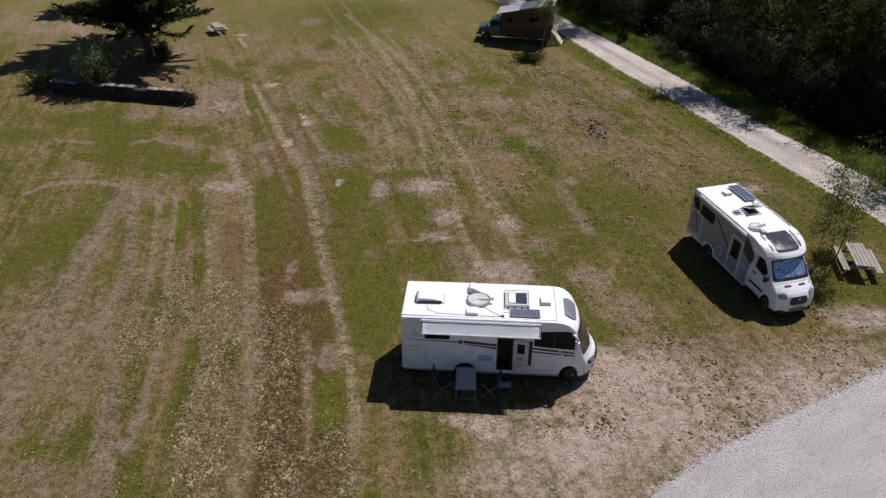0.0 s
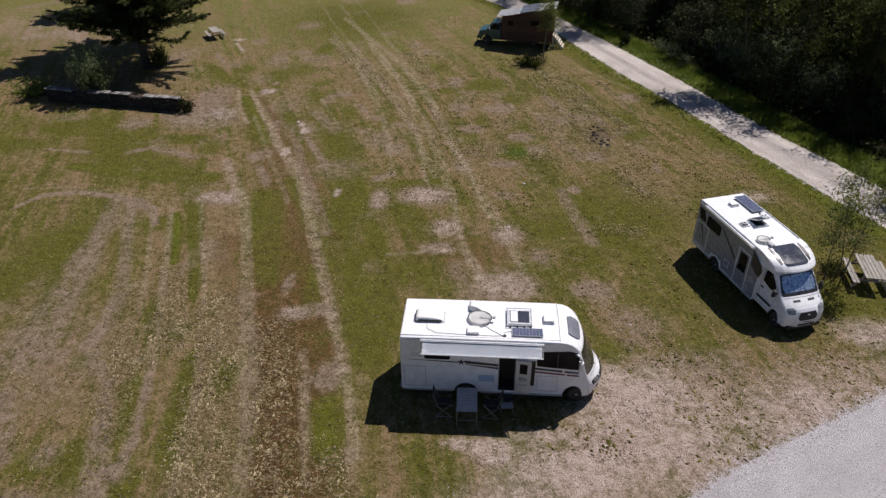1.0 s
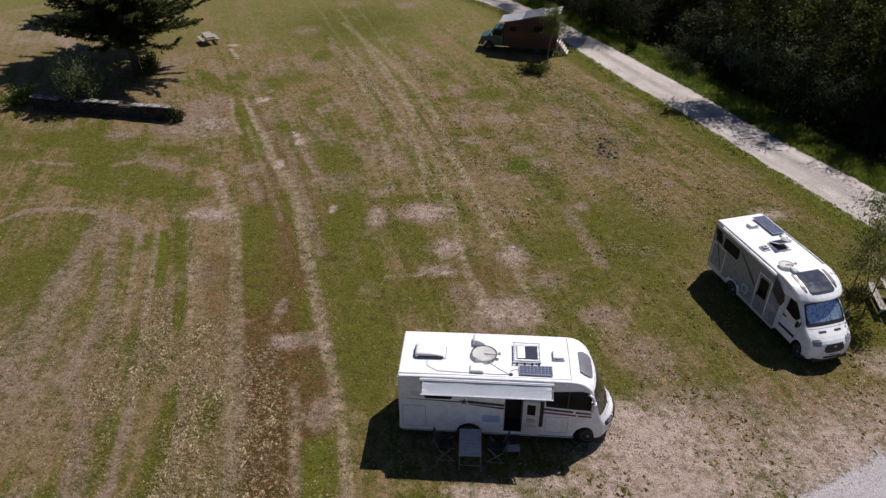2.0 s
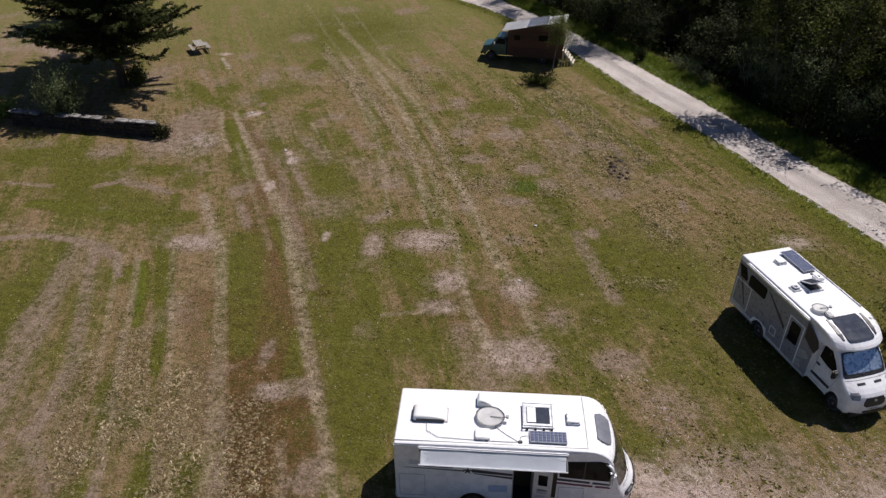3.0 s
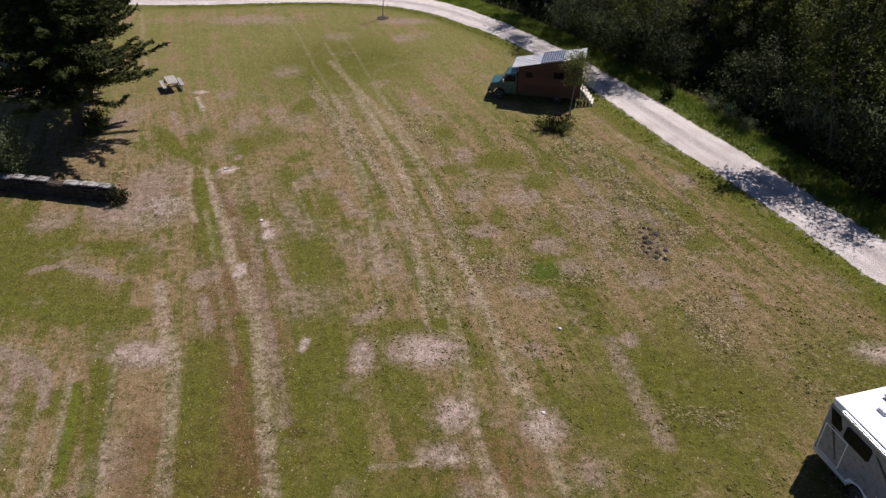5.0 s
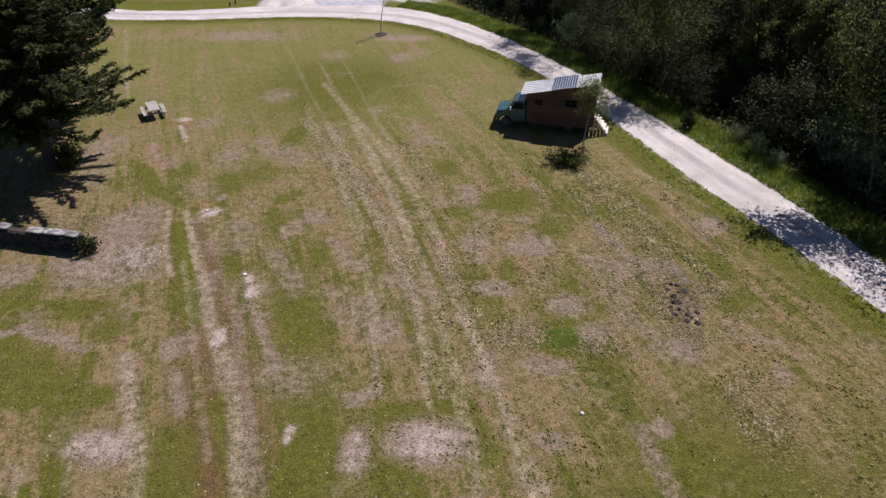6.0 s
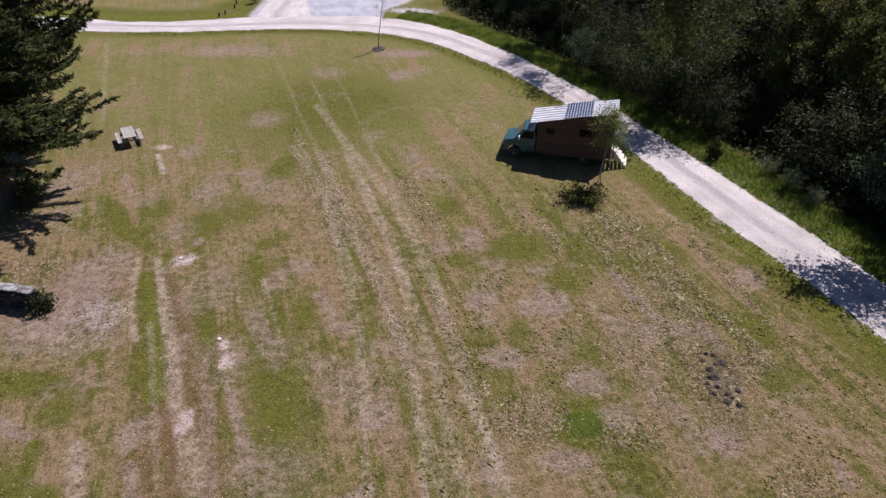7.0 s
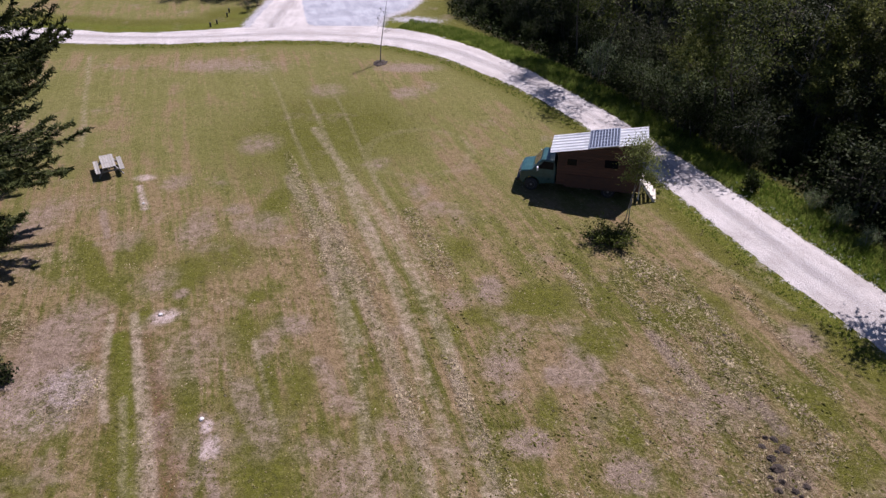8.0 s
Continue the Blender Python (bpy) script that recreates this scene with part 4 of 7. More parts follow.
ground_mesh = mesh_from("ground", np.c_[GX.ravel(), GY.ravel(), relief], np.c_[ii, ii + 1, ii + nx + 1, ii + nx], M_GROUND, smooth=True)
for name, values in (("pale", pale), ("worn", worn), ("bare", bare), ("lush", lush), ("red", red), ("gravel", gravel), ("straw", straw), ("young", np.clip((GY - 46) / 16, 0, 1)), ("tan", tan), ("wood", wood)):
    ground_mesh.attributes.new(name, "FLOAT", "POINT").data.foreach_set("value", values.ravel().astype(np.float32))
loop_vert = np.empty(len(ground_mesh.loops), np.int32)
ground_mesh.loops.foreach_get("vertex_index", loop_vert)
ground_mesh.uv_layers.new(name="flow").data.foreach_set("uv", np.c_[FLOW.ravel(), GY.ravel()][loop_vert].ravel().astype(np.float32))
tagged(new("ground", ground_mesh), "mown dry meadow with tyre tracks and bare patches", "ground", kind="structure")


def strip(name, left, right, n, z, material, label, ragged=0.25, across=9):
    """A gravel way between two edge lines, with ragged sides that dip into the ground."""
    a, b = along(left, n), along(right, n)
    verts, uvs = [], []
    for i in range(n):
        for k in range(across):
            f = k / (across - 1)
            if k in (0, across - 1):
                f += (1 if k == 0 else -1) * -0.05
            e = ragged * (noise.noise((i * 0.21, 3.0 + (k > across / 2) * 9, z * 50)) + 0.6 * noise.noise((i * 0.77, 8.0 + (k > across / 2) * 9, z))) / max(0.5, np.hypot(*(b[i] - a[i])))
            g = f + e * (1 - 2 * f) * (abs(f - 0.5) * 2) ** 3 * (1 if f < 0.5 else -1) * (1 if f < 0.5 else -1)
            p = a[i] + (b[i] - a[i]) * g
            dip = -0.05 if k in (0, across - 1) else 0.012 * math.cos((f - 0.5) * 3)
            verts.append((p[0], p[1], z + dip))
            uvs.append((f * np.hypot(*(b[i] - a[i])), i * 0.5))
    faces = [(i * across + k, i * across + k + 1, (i + 1) * across + k + 1, (i + 1) * across + k) for i in range(n - 1) for k in range(across - 1)]
    me = mesh_from(name, verts, faces, material, smooth=True)
    uv = me.uv_layers.new(name="flow").data
    for loop in me.loops:
        uv[loop.index].uv = uvs[loop.vertex_index]
    return tagged(new(name, me), label, name.split("_")[0], kind="structure")


strip("road", ROAD_L, ROAD_R, 320, 0.0, M_ROAD, "pale gravel lane curving round the meadow")
strip("road_branch", SIDE_L, SIDE_R, 200, 0.012, M_ROAD, "pale gravel branch lane leaving the bend", 0.15)
strip("road_apron", [(x - 0.4, y) for x, y in SIDE_R], APRON_R, 200, 0.006, M_SIDELANE, "blue-grey gravel turning place beside the lane", 0.25)
strip("gravel_yard", YARD_EDGE, [(18, -14), (20, -10), (24, -6), (28, -2), (32, 4), (34, 10), (36, 16)], 200, 0.004, M_YARD, "light grey gravel yard with ragged edge", 0.08, 30)

# ---- more materials ----
M_PAINT = surface("white_body_paint", (0.76, 0.775, 0.79), (0.82, 0.83, 0.845), 0.28, 3.0, 45.0, coat=0.3)
M_ROOF = surface("white_roof_laminate", (0.72, 0.72, 0.70), (0.81, 0.81, 0.80), 0.45, 2.0, 30.0, 0.15, 0.003)
M_TRIM = surface("grey_plastic", (0.30, 0.31, 0.32), (0.40, 0.41, 0.42), 0.55)
M_BLACK = surface("black_plastic", (0.012, 0.012, 0.013), (0.028, 0.028, 0.030), 0.5)
M_RUBBER = surface("tyre_rubber", (0.015, 0.015, 0.015), (0.035, 0.033, 0.030), 0.8, 8.0, 80.0, 0.4)
M_ALLOY = surface("alloy", (0.35, 0.35, 0.36), (0.5, 0.5, 0.51), 0.35, metal=0.9)
M_GLASS = surface("tinted_glass", (0.006, 0.0065, 0.008), (0.011, 0.012, 0.014), 0.06, 1.5, 6.0)
M_GLASS.node_tree.nodes["Principled BSDF"].inputs["Specular IOR Level"].default_value = 0.1
M_SCREENGLASS = surface("windscreen_glass", (0.012, 0.016, 0.017), (0.024, 0.030, 0.031), 0.05, 1.5, 6.0, coat=0.5)
M_SKYLIGHT = surface("smoked_acrylic", (0.042, 0.048, 0.066), (0.060, 0.068, 0.088), 0.12, 1.5, 6.0)
# the grey base colour stands in for the sky's reflection in the acrylic
M_HATCH = surface("grey_reflection_acrylic", (0.13, 0.14, 0.165), (0.19, 0.20, 0.225), 0.18, 1.5, 9.0)
M_SIDEGREY = surface("shade_darkened_grey_side", (0.20, 0.21, 0.235), (0.26, 0.27, 0.30), 0.32, coat=0.3)
M_LAMP = surface("lamp_glass", (0.10, 0.11, 0.12), (0.40, 0.42, 0.44), 0.10, 14.0, 60.0)
M_AWNING = surface("awning_cloth", (0.74, 0.79, 0.85), (0.80, 0.85, 0.90), 0.75, 3.0, 90.0, 0.2, 0.002)
M_CASE = surface("anodised_rail", (0.55, 0.57, 0.60), (0.68, 0.70, 0.72), 0.35, metal=0.5)
M_DECAL = surface("dark_decal", (0.025, 0.022, 0.026), (0.05, 0.045, 0.05), 0.4)
M_RED = surface("wine_red_decal", (0.13, 0.015, 0.03), (0.19, 0.025, 0.045), 0.4)
M_PALEBLUE = surface("blue_reflection_cover", (0.34, 0.44, 0.60), (0.42, 0.52, 0.68), 0.4)
M_GREY = surface("silver_decal", (0.30, 0.31, 0.33), (0.40, 0.41, 0.43), 0.4)
M_CELL = surface("solar_cell", (0.062, 0.076, 0.14), (0.095, 0.112, 0.185), 0.22, 9.0)
M_CELLBACK = surface("solar_backing", (0.26, 0.28, 0.32), (0.36, 0.38, 0.42), 0.3)
M_SILVER = surface("crumpled_silver_screen", (0.20, 0.32, 0.48), (0.60, 0.70, 0.82), 0.32, 7.0, 26.0, 0.5, 0.03, metal=0.7)
M_INSIDE = surface("brown_cabin_furniture", (0.022, 0.014, 0.010), (0.045, 0.030, 0.020), 0.7)
M_CREAM = surface("cream_door_lining", (0.55, 0.53, 0.49), (0.63, 0.61, 0.57), 0.6)
M_STEEL = surface("grey_steel_tube", (0.22, 0.22, 0.22), (0.34, 0.34, 0.33), 0.4, metal=0.7)
M_MESHCLOTH = surface("dark_chair_cloth", (0.012, 0.012, 0.014), (0.028, 0.028, 0.032), 0.9, 6.0, 120.0, 0.3)
M_SLAT = surface("weathered_slat", (0.20, 0.185, 0.16), (0.33, 0.31, 0.275), 0.85, 3.0, 40.0, 0.5, 0.004, stretch=(1, 7, 7), rand=0.15)
M_TEAL = surface("faded_teal_paint", (0.012, 0.050, 0.048), (0.026, 0.082, 0.078), 0.35, 3.0, 40.0, coat=0.2)
M_BOARD = surface("red_brown_boards", (0.046, 0.020, 0.011), (0.092, 0.040, 0.022), 0.75, 2.0, 30.0, 0.5, 0.004, stretch=(1, 9, 9), rand=0.2)
M_ZINC = surface("corrugated_sheet", (0.80, 0.81, 0.81), (0.88, 0.89, 0.89), 0.45, 1.5, 25.0)
M_PALEWOOD = surface("pale_timber", (0.50, 0.45, 0.36), (0.66, 0.61, 0.52), 0.75, 3.0, 30.0, 0.3, 0.003, stretch=(6, 1, 6))
# mossy stone, its colour lowered further to hold the shade on the wall's face
M_STONE = surface("mossy_shade_dark_stone", (0.015, 0.012, 0.010), (0.042, 0.036, 0.029), 0.95, 4.0, 25.0, 0.8, 0.02, rand=0.3)
M_COPING = surface("lichened_coping", (0.026, 0.023, 0.017), (0.300, 0.290, 0.275), 0.95, 5.0, 25.0, 0.7, 0.015, rand=0.2)
M_BARK = surface("bark", (0.055, 0.042, 0.032), (0.12, 0.10, 0.08), 0.95, 6.0, 40.0, 0.9, 0.02, stretch=(4, 4, 1))
M_PALEBARK = surface("pale_bark", (0.16, 0.145, 0.12), (0.30, 0.28, 0.25), 0.9, 8.0, 50.0, 0.6, 0.01)
M_PALESTONE = surface("whitish_stone", (0.42, 0.40, 0.37), (0.66, 0.64, 0.60), 0.85, 8.0, 40.0, 0.5, 0.01)
M_EARTH = surface("dark_crumbly_earth", (0.020, 0.014, 0.009), (0.062, 0.044, 0.031), 1.0, 9.0, 50.0, 1.0, 0.02)


# ---- hulls of vehicles ----
def offset(ring, d):
    """A closed ring of (x, z) moved inwards by d."""
    n, out = len(ring), []
    area = sum(ring[i][0] * ring[(i + 1) % n][1] - ring[(i + 1) % n][0] * ring[i][1] for i in range(n))
    s_ = 1 if area > 0 else -1
    for i in range(n):
        a, p, b = ring[i - 1], ring[i], ring[(i + 1) % n]
        t1, t2 = Vector((p[0] - a[0], p[1] - a[1])).normalized(), Vector((b[0] - p[0], b[1] - p[1])).normalized()
        nrm = Vector((-(t1 + t2).y, (t1 + t2).x)) * s_
        nrm = nrm.normalized() if nrm.length > 1e-6 else Vector((0, 0))
        k = min(1.5, 1 / max(0.5, nrm.dot(Vector((-t1.y, t1.x)) * s_)))
        out.append((p[0] + nrm.x * d * k, p[1] + nrm.y * d * k))
    return out


def smooth_line(points, rounds=2):
    """Rounds the corners of an open line."""
    for _ in range(rounds):
        q = [points[0]]
        for a, b in zip(points, points[1:]):
            q += [(0.75 * a[0] + 0.25 * b[0], 0.75 * a[1] + 0.25 * b[1]), (0.25 * a[0] + 0.75 * b[0], 0.25 * a[1] + 0.75 * b[1])]
        points = q + [points[-1]]
    return points


def arch(cx, cz, r, n=9):
    """A wheel arch, from the back to the front."""
    return [(cx - r * math.cos(math.pi * i / (n - 1)), cz + r * math.sin(math.pi * i / (n - 1))) for i in range(n)]


def hull(ring, half, bend, edge=0.07, caps=(True, True), inner=7):
    """A ring of (x, z) swept across the vehicle, rounded at both sides. bend moves a point."""
    bm = bmesh.new()
    ys = [(-half, edge), (-half + 0.3 * edge, 0.3 * edge), (-half + edge, 0)]
    ys += [(-half + edge + (2 * half - 2 * edge) * i / inner, 0) for i in range(1, inner)]
    ys += [(half - edge, 0), (half - 0.3 * edge, 0.3 * edge), (half, edge)]
    rows = [[bm.verts.new(bend(x, y, z)) for x, z in offset(ring, d)] for y, d in ys]
    n = len(ring)
    for a, b in zip(rows, rows[1:]):
        for i in range(n):
            bm.faces.new((a[i], a[(i + 1) % n], b[(i + 1) % n], b[i]))
    for row, on in ((rows[0], caps[0]), (rows[-1], caps[1])):
        if on:
            bm.faces.new(row)
    return bm


def skin(line, y0, y1, bend, out=0.012, ny=8, thick=0.02, round_ends=0.0):
    """A plate that follows the hull: a line of (x, z), pushed out along its normal, across y0 to y1."""
    bm = bmesh.new()
    lifted = []
    for i, p in enumerate(line):
        a, b = line[max(0, i - 1)], line[min(len(line) - 1, i + 1)]
        t = Vector((b[0] - a[0], b[1] - a[1])).normalized()
        nrm = Vector((-t.y, t.x))
        if nrm.y < 0 and abs(nrm.y) > 0.2 or (abs(nrm.y) <= 0.2 and nrm.x < 0):
            nrm = -nrm
        lifted.append((p, nrm))
    tops, lows = [], []
    for i, (p, nrm) in enumerate(lifted):
        f = i / (len(line) - 1)
        shrink = 1 - round_ends * (abs(f - 0.5) * 2) ** 6
        ys = [(y0 + y1) / 2 + (y0 + (y1 - y0) * k / ny - (y0 + y1) / 2) * shrink for k in range(ny + 1)]
        tops.append([bm.verts.new(bend(p[0] + nrm.x * out, y, p[1] + nrm.y * out)) for y in ys])
        lows.append([bm.verts.new(bend(p[0] + nrm.x * (out - thick), y, p[1] + nrm.y * (out - thick))) for y in ys])
    for grid in (tops, lows):
        for a, b in zip(grid, grid[1:]):
            for k in range(ny):
                bm.faces.new((a[k], a[k + 1], b[k + 1], b[k]))
    for a, b in ((tops[0], lows[0]), (tops[-1], lows[-1])):
        for k in range(ny):
            bm.faces.new((a[k], a[k + 1], b[k + 1], b[k]))
    for k in (0, ny):
        for i in range(len(line) - 1):
            bm.faces.new((tops[i][k], tops[i + 1][k], lows[i + 1][k], lows[i][k]))
    return bm


def plate(points, y, thick, bend=None, bm=None):
    """A flat plate on a side wall: a polygon of (x, z) at y, thick towards the outside."""
    bm = bm or bmesh.new()
    bend = bend or (lambda x, y_, z: (x, y_, z))
    a = [bm.verts.new(bend(px, y, pz)) for px, pz in points]
    b = [bm.verts.new(bend(px, y + thick, pz)) for px, pz in points]
    bm.faces.new(a), bm.faces.new(b)
    for i in range(len(a)):
        bm.faces.new((a[i], a[(i + 1) % len(a)], b[(i + 1) % len(a)], b[i]))
    return bm


def rect(x0, x1, z0, z1, r=0.05):
    """A rectangle with cut corners."""
    return [(x0 + r, z0), (x1 - r, z0), (x1, z0 + r), (x1, z1 - r), (x1 - r, z1), (x0 + r, z1), (x0, z1 - r), (x0, z0 + r)]


def rim_frame(x0, x1, z0, z1, w, y, thick):
    """A narrow outline, for doors and hatches on a wall."""
    bm = bmesh.new()
    for a, b, c, d in ((x0, x1, z0, z0 + w), (x0, x1, z1 - w, z1), (x0, x0 + w, z0 + w, z1 - w), (x1 - w, x1, z0 + w, z1 - w)):
        box(a, b, min(y, y + thick), max(y, y + thick), c, d, 0, bm)
    return bm


def lathe(profile, sides=24, axis="y"):
    """A turned body from (radius, along) pairs."""
    bm = bmesh.new()
    rows = []
    for r, h in profile:
        row = []
        for k in range(sides):
            a = 2 * math.pi * k / sides
            row.append(bm.verts.new((r * math.cos(a), h, r * math.sin(a)) if axis == "y" else (r * math.cos(a), r * math.sin(a), h)))
        rows.append(row)
    for a, b in zip(rows, rows[1:]):
        for k in range(sides):
            bm.faces.new((a[k], a[(k + 1) % sides], b[(k + 1) % sides], b[k]))
    bm.faces.new(rows[0]), bm.faces.new(rows[-1])
    return bm


def arch_liner(parent, cx, cz, r, y0, y1):
    """The dark inside of a wheel arch."""
    bm = bmesh.new()
    rows = [[bm.verts.new((x, y, z)) for x, z in arch(cx, cz, r, 15)] for y in (y0, y1)]
    for k in range(14):
        bm.faces.new((rows[0][k], rows[0][k + 1], rows[1][k + 1], rows[1][k]))
    bm.faces.new(rows[1])
    bmesh.ops.solidify(bm, geom=bm.faces[:], thickness=0.008)
    part("wheel_arch", bm, M_BLACK, parent)


def wheel(parent, x, y, r=0.34, width=0.22, rim=M_ALLOY):
    out = 1 if y > 0 else -1
    w = width / 2
    tyre = part("wheel", lathe([(r * 0.6, -w), (r * 0.9, -w), (r, -w * 0.7), (r, w * 0.7), (r * 0.9, w), (r * 0.6, w)]), M_RUBBER, parent, smooth=True)
    tyre.location = (x, y - out * w, r - 0.03)
    part("rim", lathe([(r * 0.62, out * w * 0.7), (r * 0.62, out * w * 1.02), (r * 0.55, out * w * 0.95), (r * 0.25, out * w * 0.75), (r * 0.16, out * w * 1.0), (0.02, out * w * 1.02)]), rim, tyre, smooth=True)
    holes = bmesh.new()
    for k in range(8):
        a = 2 * math.pi * k / 8
        box(-0.025, 0.025, -0.006, 0.006, -0.045, 0.045, 0, holes, Matrix.Translation((math.cos(a) * r * 0.42, out * w * 0.93, math.sin(a) * r * 0.42)) @ pose(0, 0, 0, 0, 90 - math.degrees(a), 0))
    part("vent", holes, M_BLACK, tyre)


def solar_panel(parent, x0, x1, y0, y1, z, nx_, ny_):
    p = part("solar_panel", box(x0, x1, y0, y1, z, z + 0.035, 0.006), M_CELLBACK, parent, "dark blue solar panel with pale grid")
    dx, dy = (x1 - x0 - 0.04) / nx_, (y1 - y0 - 0.04) / ny_
    first = part("cell", box(-dx / 2 + 0.006, dx / 2 - 0.006, -dy / 2 + 0.006, dy / 2 - 0.006, -0.001, 0.004), M_CELL, p)
    for i in range(nx_):
        for j in range(ny_):
            cell = first if i + j == 0 else new("cell", first.data)
            cell.parent = p
            cell.location = (x0 + 0.02 + (i + 0.5) * dx, y0 + 0.02 + (j + 0.5) * dy, z + 0.035)
    rail = bmesh.new()
    for y in (y0 + 0.08, y1 - 0.08):
        box(x0 + 0.05, x1 - 0.05, y - 0.02, y + 0.02, z - 0.04, z, 0, rail)
    part("rail", rail, M_CASE, p)


def roof_hatch(parent, x0, x1, y0, y1, z, glass=True, lift=0.0, name="roof_hatch"):
    base = part(name, box(x0, x1, y0, y1, z - 0.03, z + 0.04, 0.012), M_PAINT, parent)
    m = Matrix.Translation((x0, 0, z + 0.045)) @ pose(0, 0, 0, 0, -lift, 0)
    w = x1 - x0
    if lift:
        # no hole here: a black plate paints the dark inside of a raised hatch
        part("opening", box(x0 + 0.06, x1 - 0.06, y0 + 0.06, y1 - 0.06, z + 0.03, z + 0.046), M_BLACK, base)
    if glass:
        part("frame", box(0.04, w - 0.04, y0 + 0.05, y1 - 0.05, 0, 0.03, 0.008, m=m), M_CASE, base)
        part("glass", box(0.12, w - 0.10, y0 + 0.13, y1 - 0.13, 0.02, 0.045, 0.01, m=m), M_SKYLIGHT, base, "dark tinted hatch glass")
    else:
        part("lid", box(0.02, w - 0.02, y0 + 0.02, y1 - 0.02, 0, 0.05, 0.015, m=m), M_ROOF, base)
    return base


def dish(parent, x, y, z, r, tilt, turn):
    m = Matrix.Translation((x, y, z)) @ pose(0, 0, 0, 0, tilt, turn)
    foot = part("dish_mount", lathe([(0.16, 0), (0.15, 0.05), (0.07, 0.07), (0.05, 0.16), (0.02, 0.17)], 16, "z"), M_TRIM, parent, "grey satellite dish mount", smooth=True)
    foot.location = (x, y, z - 0.14)
    bm = bmesh.new()
    rows = []
    for k in range(6):
        q = k / 5
        rows.append([bm.verts.new(m @ Vector((r * q * math.cos(a), r * 0.9 * q * math.sin(a), 0.05 + 0.035 * q * q))) for a in (2 * math.pi * i / 28 for i in range(28))] if k else [bm.verts.new(m @ Vector((0, 0, 0.05)))])
    for i in range(28):
        bm.faces.new((rows[0][0], rows[1][i], rows[1][(i + 1) % 28]))
    for a, b in zip(rows[1:], rows[2:]):
        for i in range(28):
            bm.faces.new((a[i], b[i], b[(i + 1) % 28], a[(i + 1) % 28]))
    bmesh.ops.solidify(bm, geom=bm.faces[:], thickness=0.012)
    d = part("dish", bm, M_ROOF, parent, "round pale grey satellite dish", smooth=True)
    arm = tube([m @ Vector((0.0, 0, 0.06)), m @ Vector((r * 0.7, 0, 0.10)), m @ Vector((r * 1.15, 0, 0.16))], 0.014, 6)
    part("arm", arm, M_TRIM, d)
    part("receiver", box(-0.05, 0.05, -0.06, 0.06, -0.03, 0.04, 0.015, m=m @ Matrix.Translation((r * 1.15, 0, 0.16))), M_TRIM, d)


# ---- motorhome with the awning ----
def motorhome_with_awning(m):
    t = thing("motorhome", "white integrated motorhome with its awning out and door open", "motorhome", m)
    half = 1.14
    top = smooth_line([(0.0, 0.36), (0.0, 2.84), (0.06, 2.9), (5.55, 2.92), (6.10, 2.86), (6.52, 2.60), (6.72, 2.30), (7.08, 1.45), (7.22, 1.20), (7.44, 0.95), (7.47, 0.62), (7.40, 0.36)], 1)
    top[0:2] = [(0.0, 0.36)]
    low = [(7.1, 0.30)] + arch(6.50, 0.33, 0.49)[::-1] + [(5.9, 0.34), (3.2, 0.34)] + arch(2.41, 0.33, 0.43)[::-1] + [(1.9, 0.36)]
    ring = top + low

    def bend(x, y, z):
        k = min(1.0, max(0.0, (x - 5.4) / 2.0))
        q = abs(y) / half
        return (x - 0.50 * k * k * q ** 2.3, y * (1 - 0.05 * k * k), z)

    part("body", hull(ring, half, bend, 0.05, caps=(False, True)), M_PAINT, t)
    # near side wall, with the doorway cut out of it
    edge = offset(ring, 0.05)
    upper = [(bend(x, -half, z)[0], bend(x, -half, z)[2]) for x, z in edge[:len(top)]]
    lower = [(bend(x, -half, z)[0], bend(x, -half, z)[2]) for x, z in edge[len(top):]][::-1]
    tip = max(range(len(upper)), key=lambda i: upper[i][0])
    ux, uz = zip(*sorted(upper[1:tip + 1]))
    lx, lz = zip(*sorted(lower + upper[tip:]))
    x_end = upper[tip][0]
    door = (3.60, 4.19, 0.50, 2.08)
    xs = sorted({round(v, 3) for v in list(np.linspace(0.05, x_end, 30)) + list(ux) + list(lx) + [door[0], door[1]] if 0.05 <= v <= x_end})
    wall_bm = bmesh.new()

    def quad(x0, x1, a0, a1, b0, b1):
        v = [wall_bm.verts.new((x, -half * (1 - 0.05 * min(1, max(0, (x - 5.4) / 2)) ** 2), z)) for x, z in ((x0, a0), (x1, a1), (x1, b1), (x0, b0))]
        wall_bm.faces.new(v)

    for x0, x1 in zip(xs, xs[1:]):
        b0, b1, t0, t1 = np.interp(x0, lx, lz), np.interp(x1, lx, lz), np.interp(x0, ux, uz), np.interp(x1, ux, uz)
        if door[0] <= (x0 + x1) / 2 <= door[1]:
            quad(x0, x1, b0, b1, door[2], door[2])
            quad(x0, x1, door[3], door[3], t0, t1)
        else:
            quad(x0, x1, b0, b1, t0, t1)
    part("side_wall", wall_bm, M_PAINT, t)
    # what the open doorway shows
    part("floor", box(3.3, 4.7, -1.12, 0.6, 0.44, 0.50), M_BLACK, t)
    cab = part("interior", box(3.3, 4.7, -0.55, -0.5, 0.5, 2.2), M_INSIDE, t, "dark brown cabin fittings")
    jamb = bmesh.new()
    for a, b, c, d in ((door[0] - 0.03, door[0], door[2], door[3]), (door[1], door[1] + 0.03, door[2], door[3]), (door[0] - 0.03, door[1] + 0.03, door[3], door[3] + 0.03)):
        box(a, b, -1.15, -0.5, c, d, 0, jamb)
    part("door_frame", jamb, M_TRIM, t)
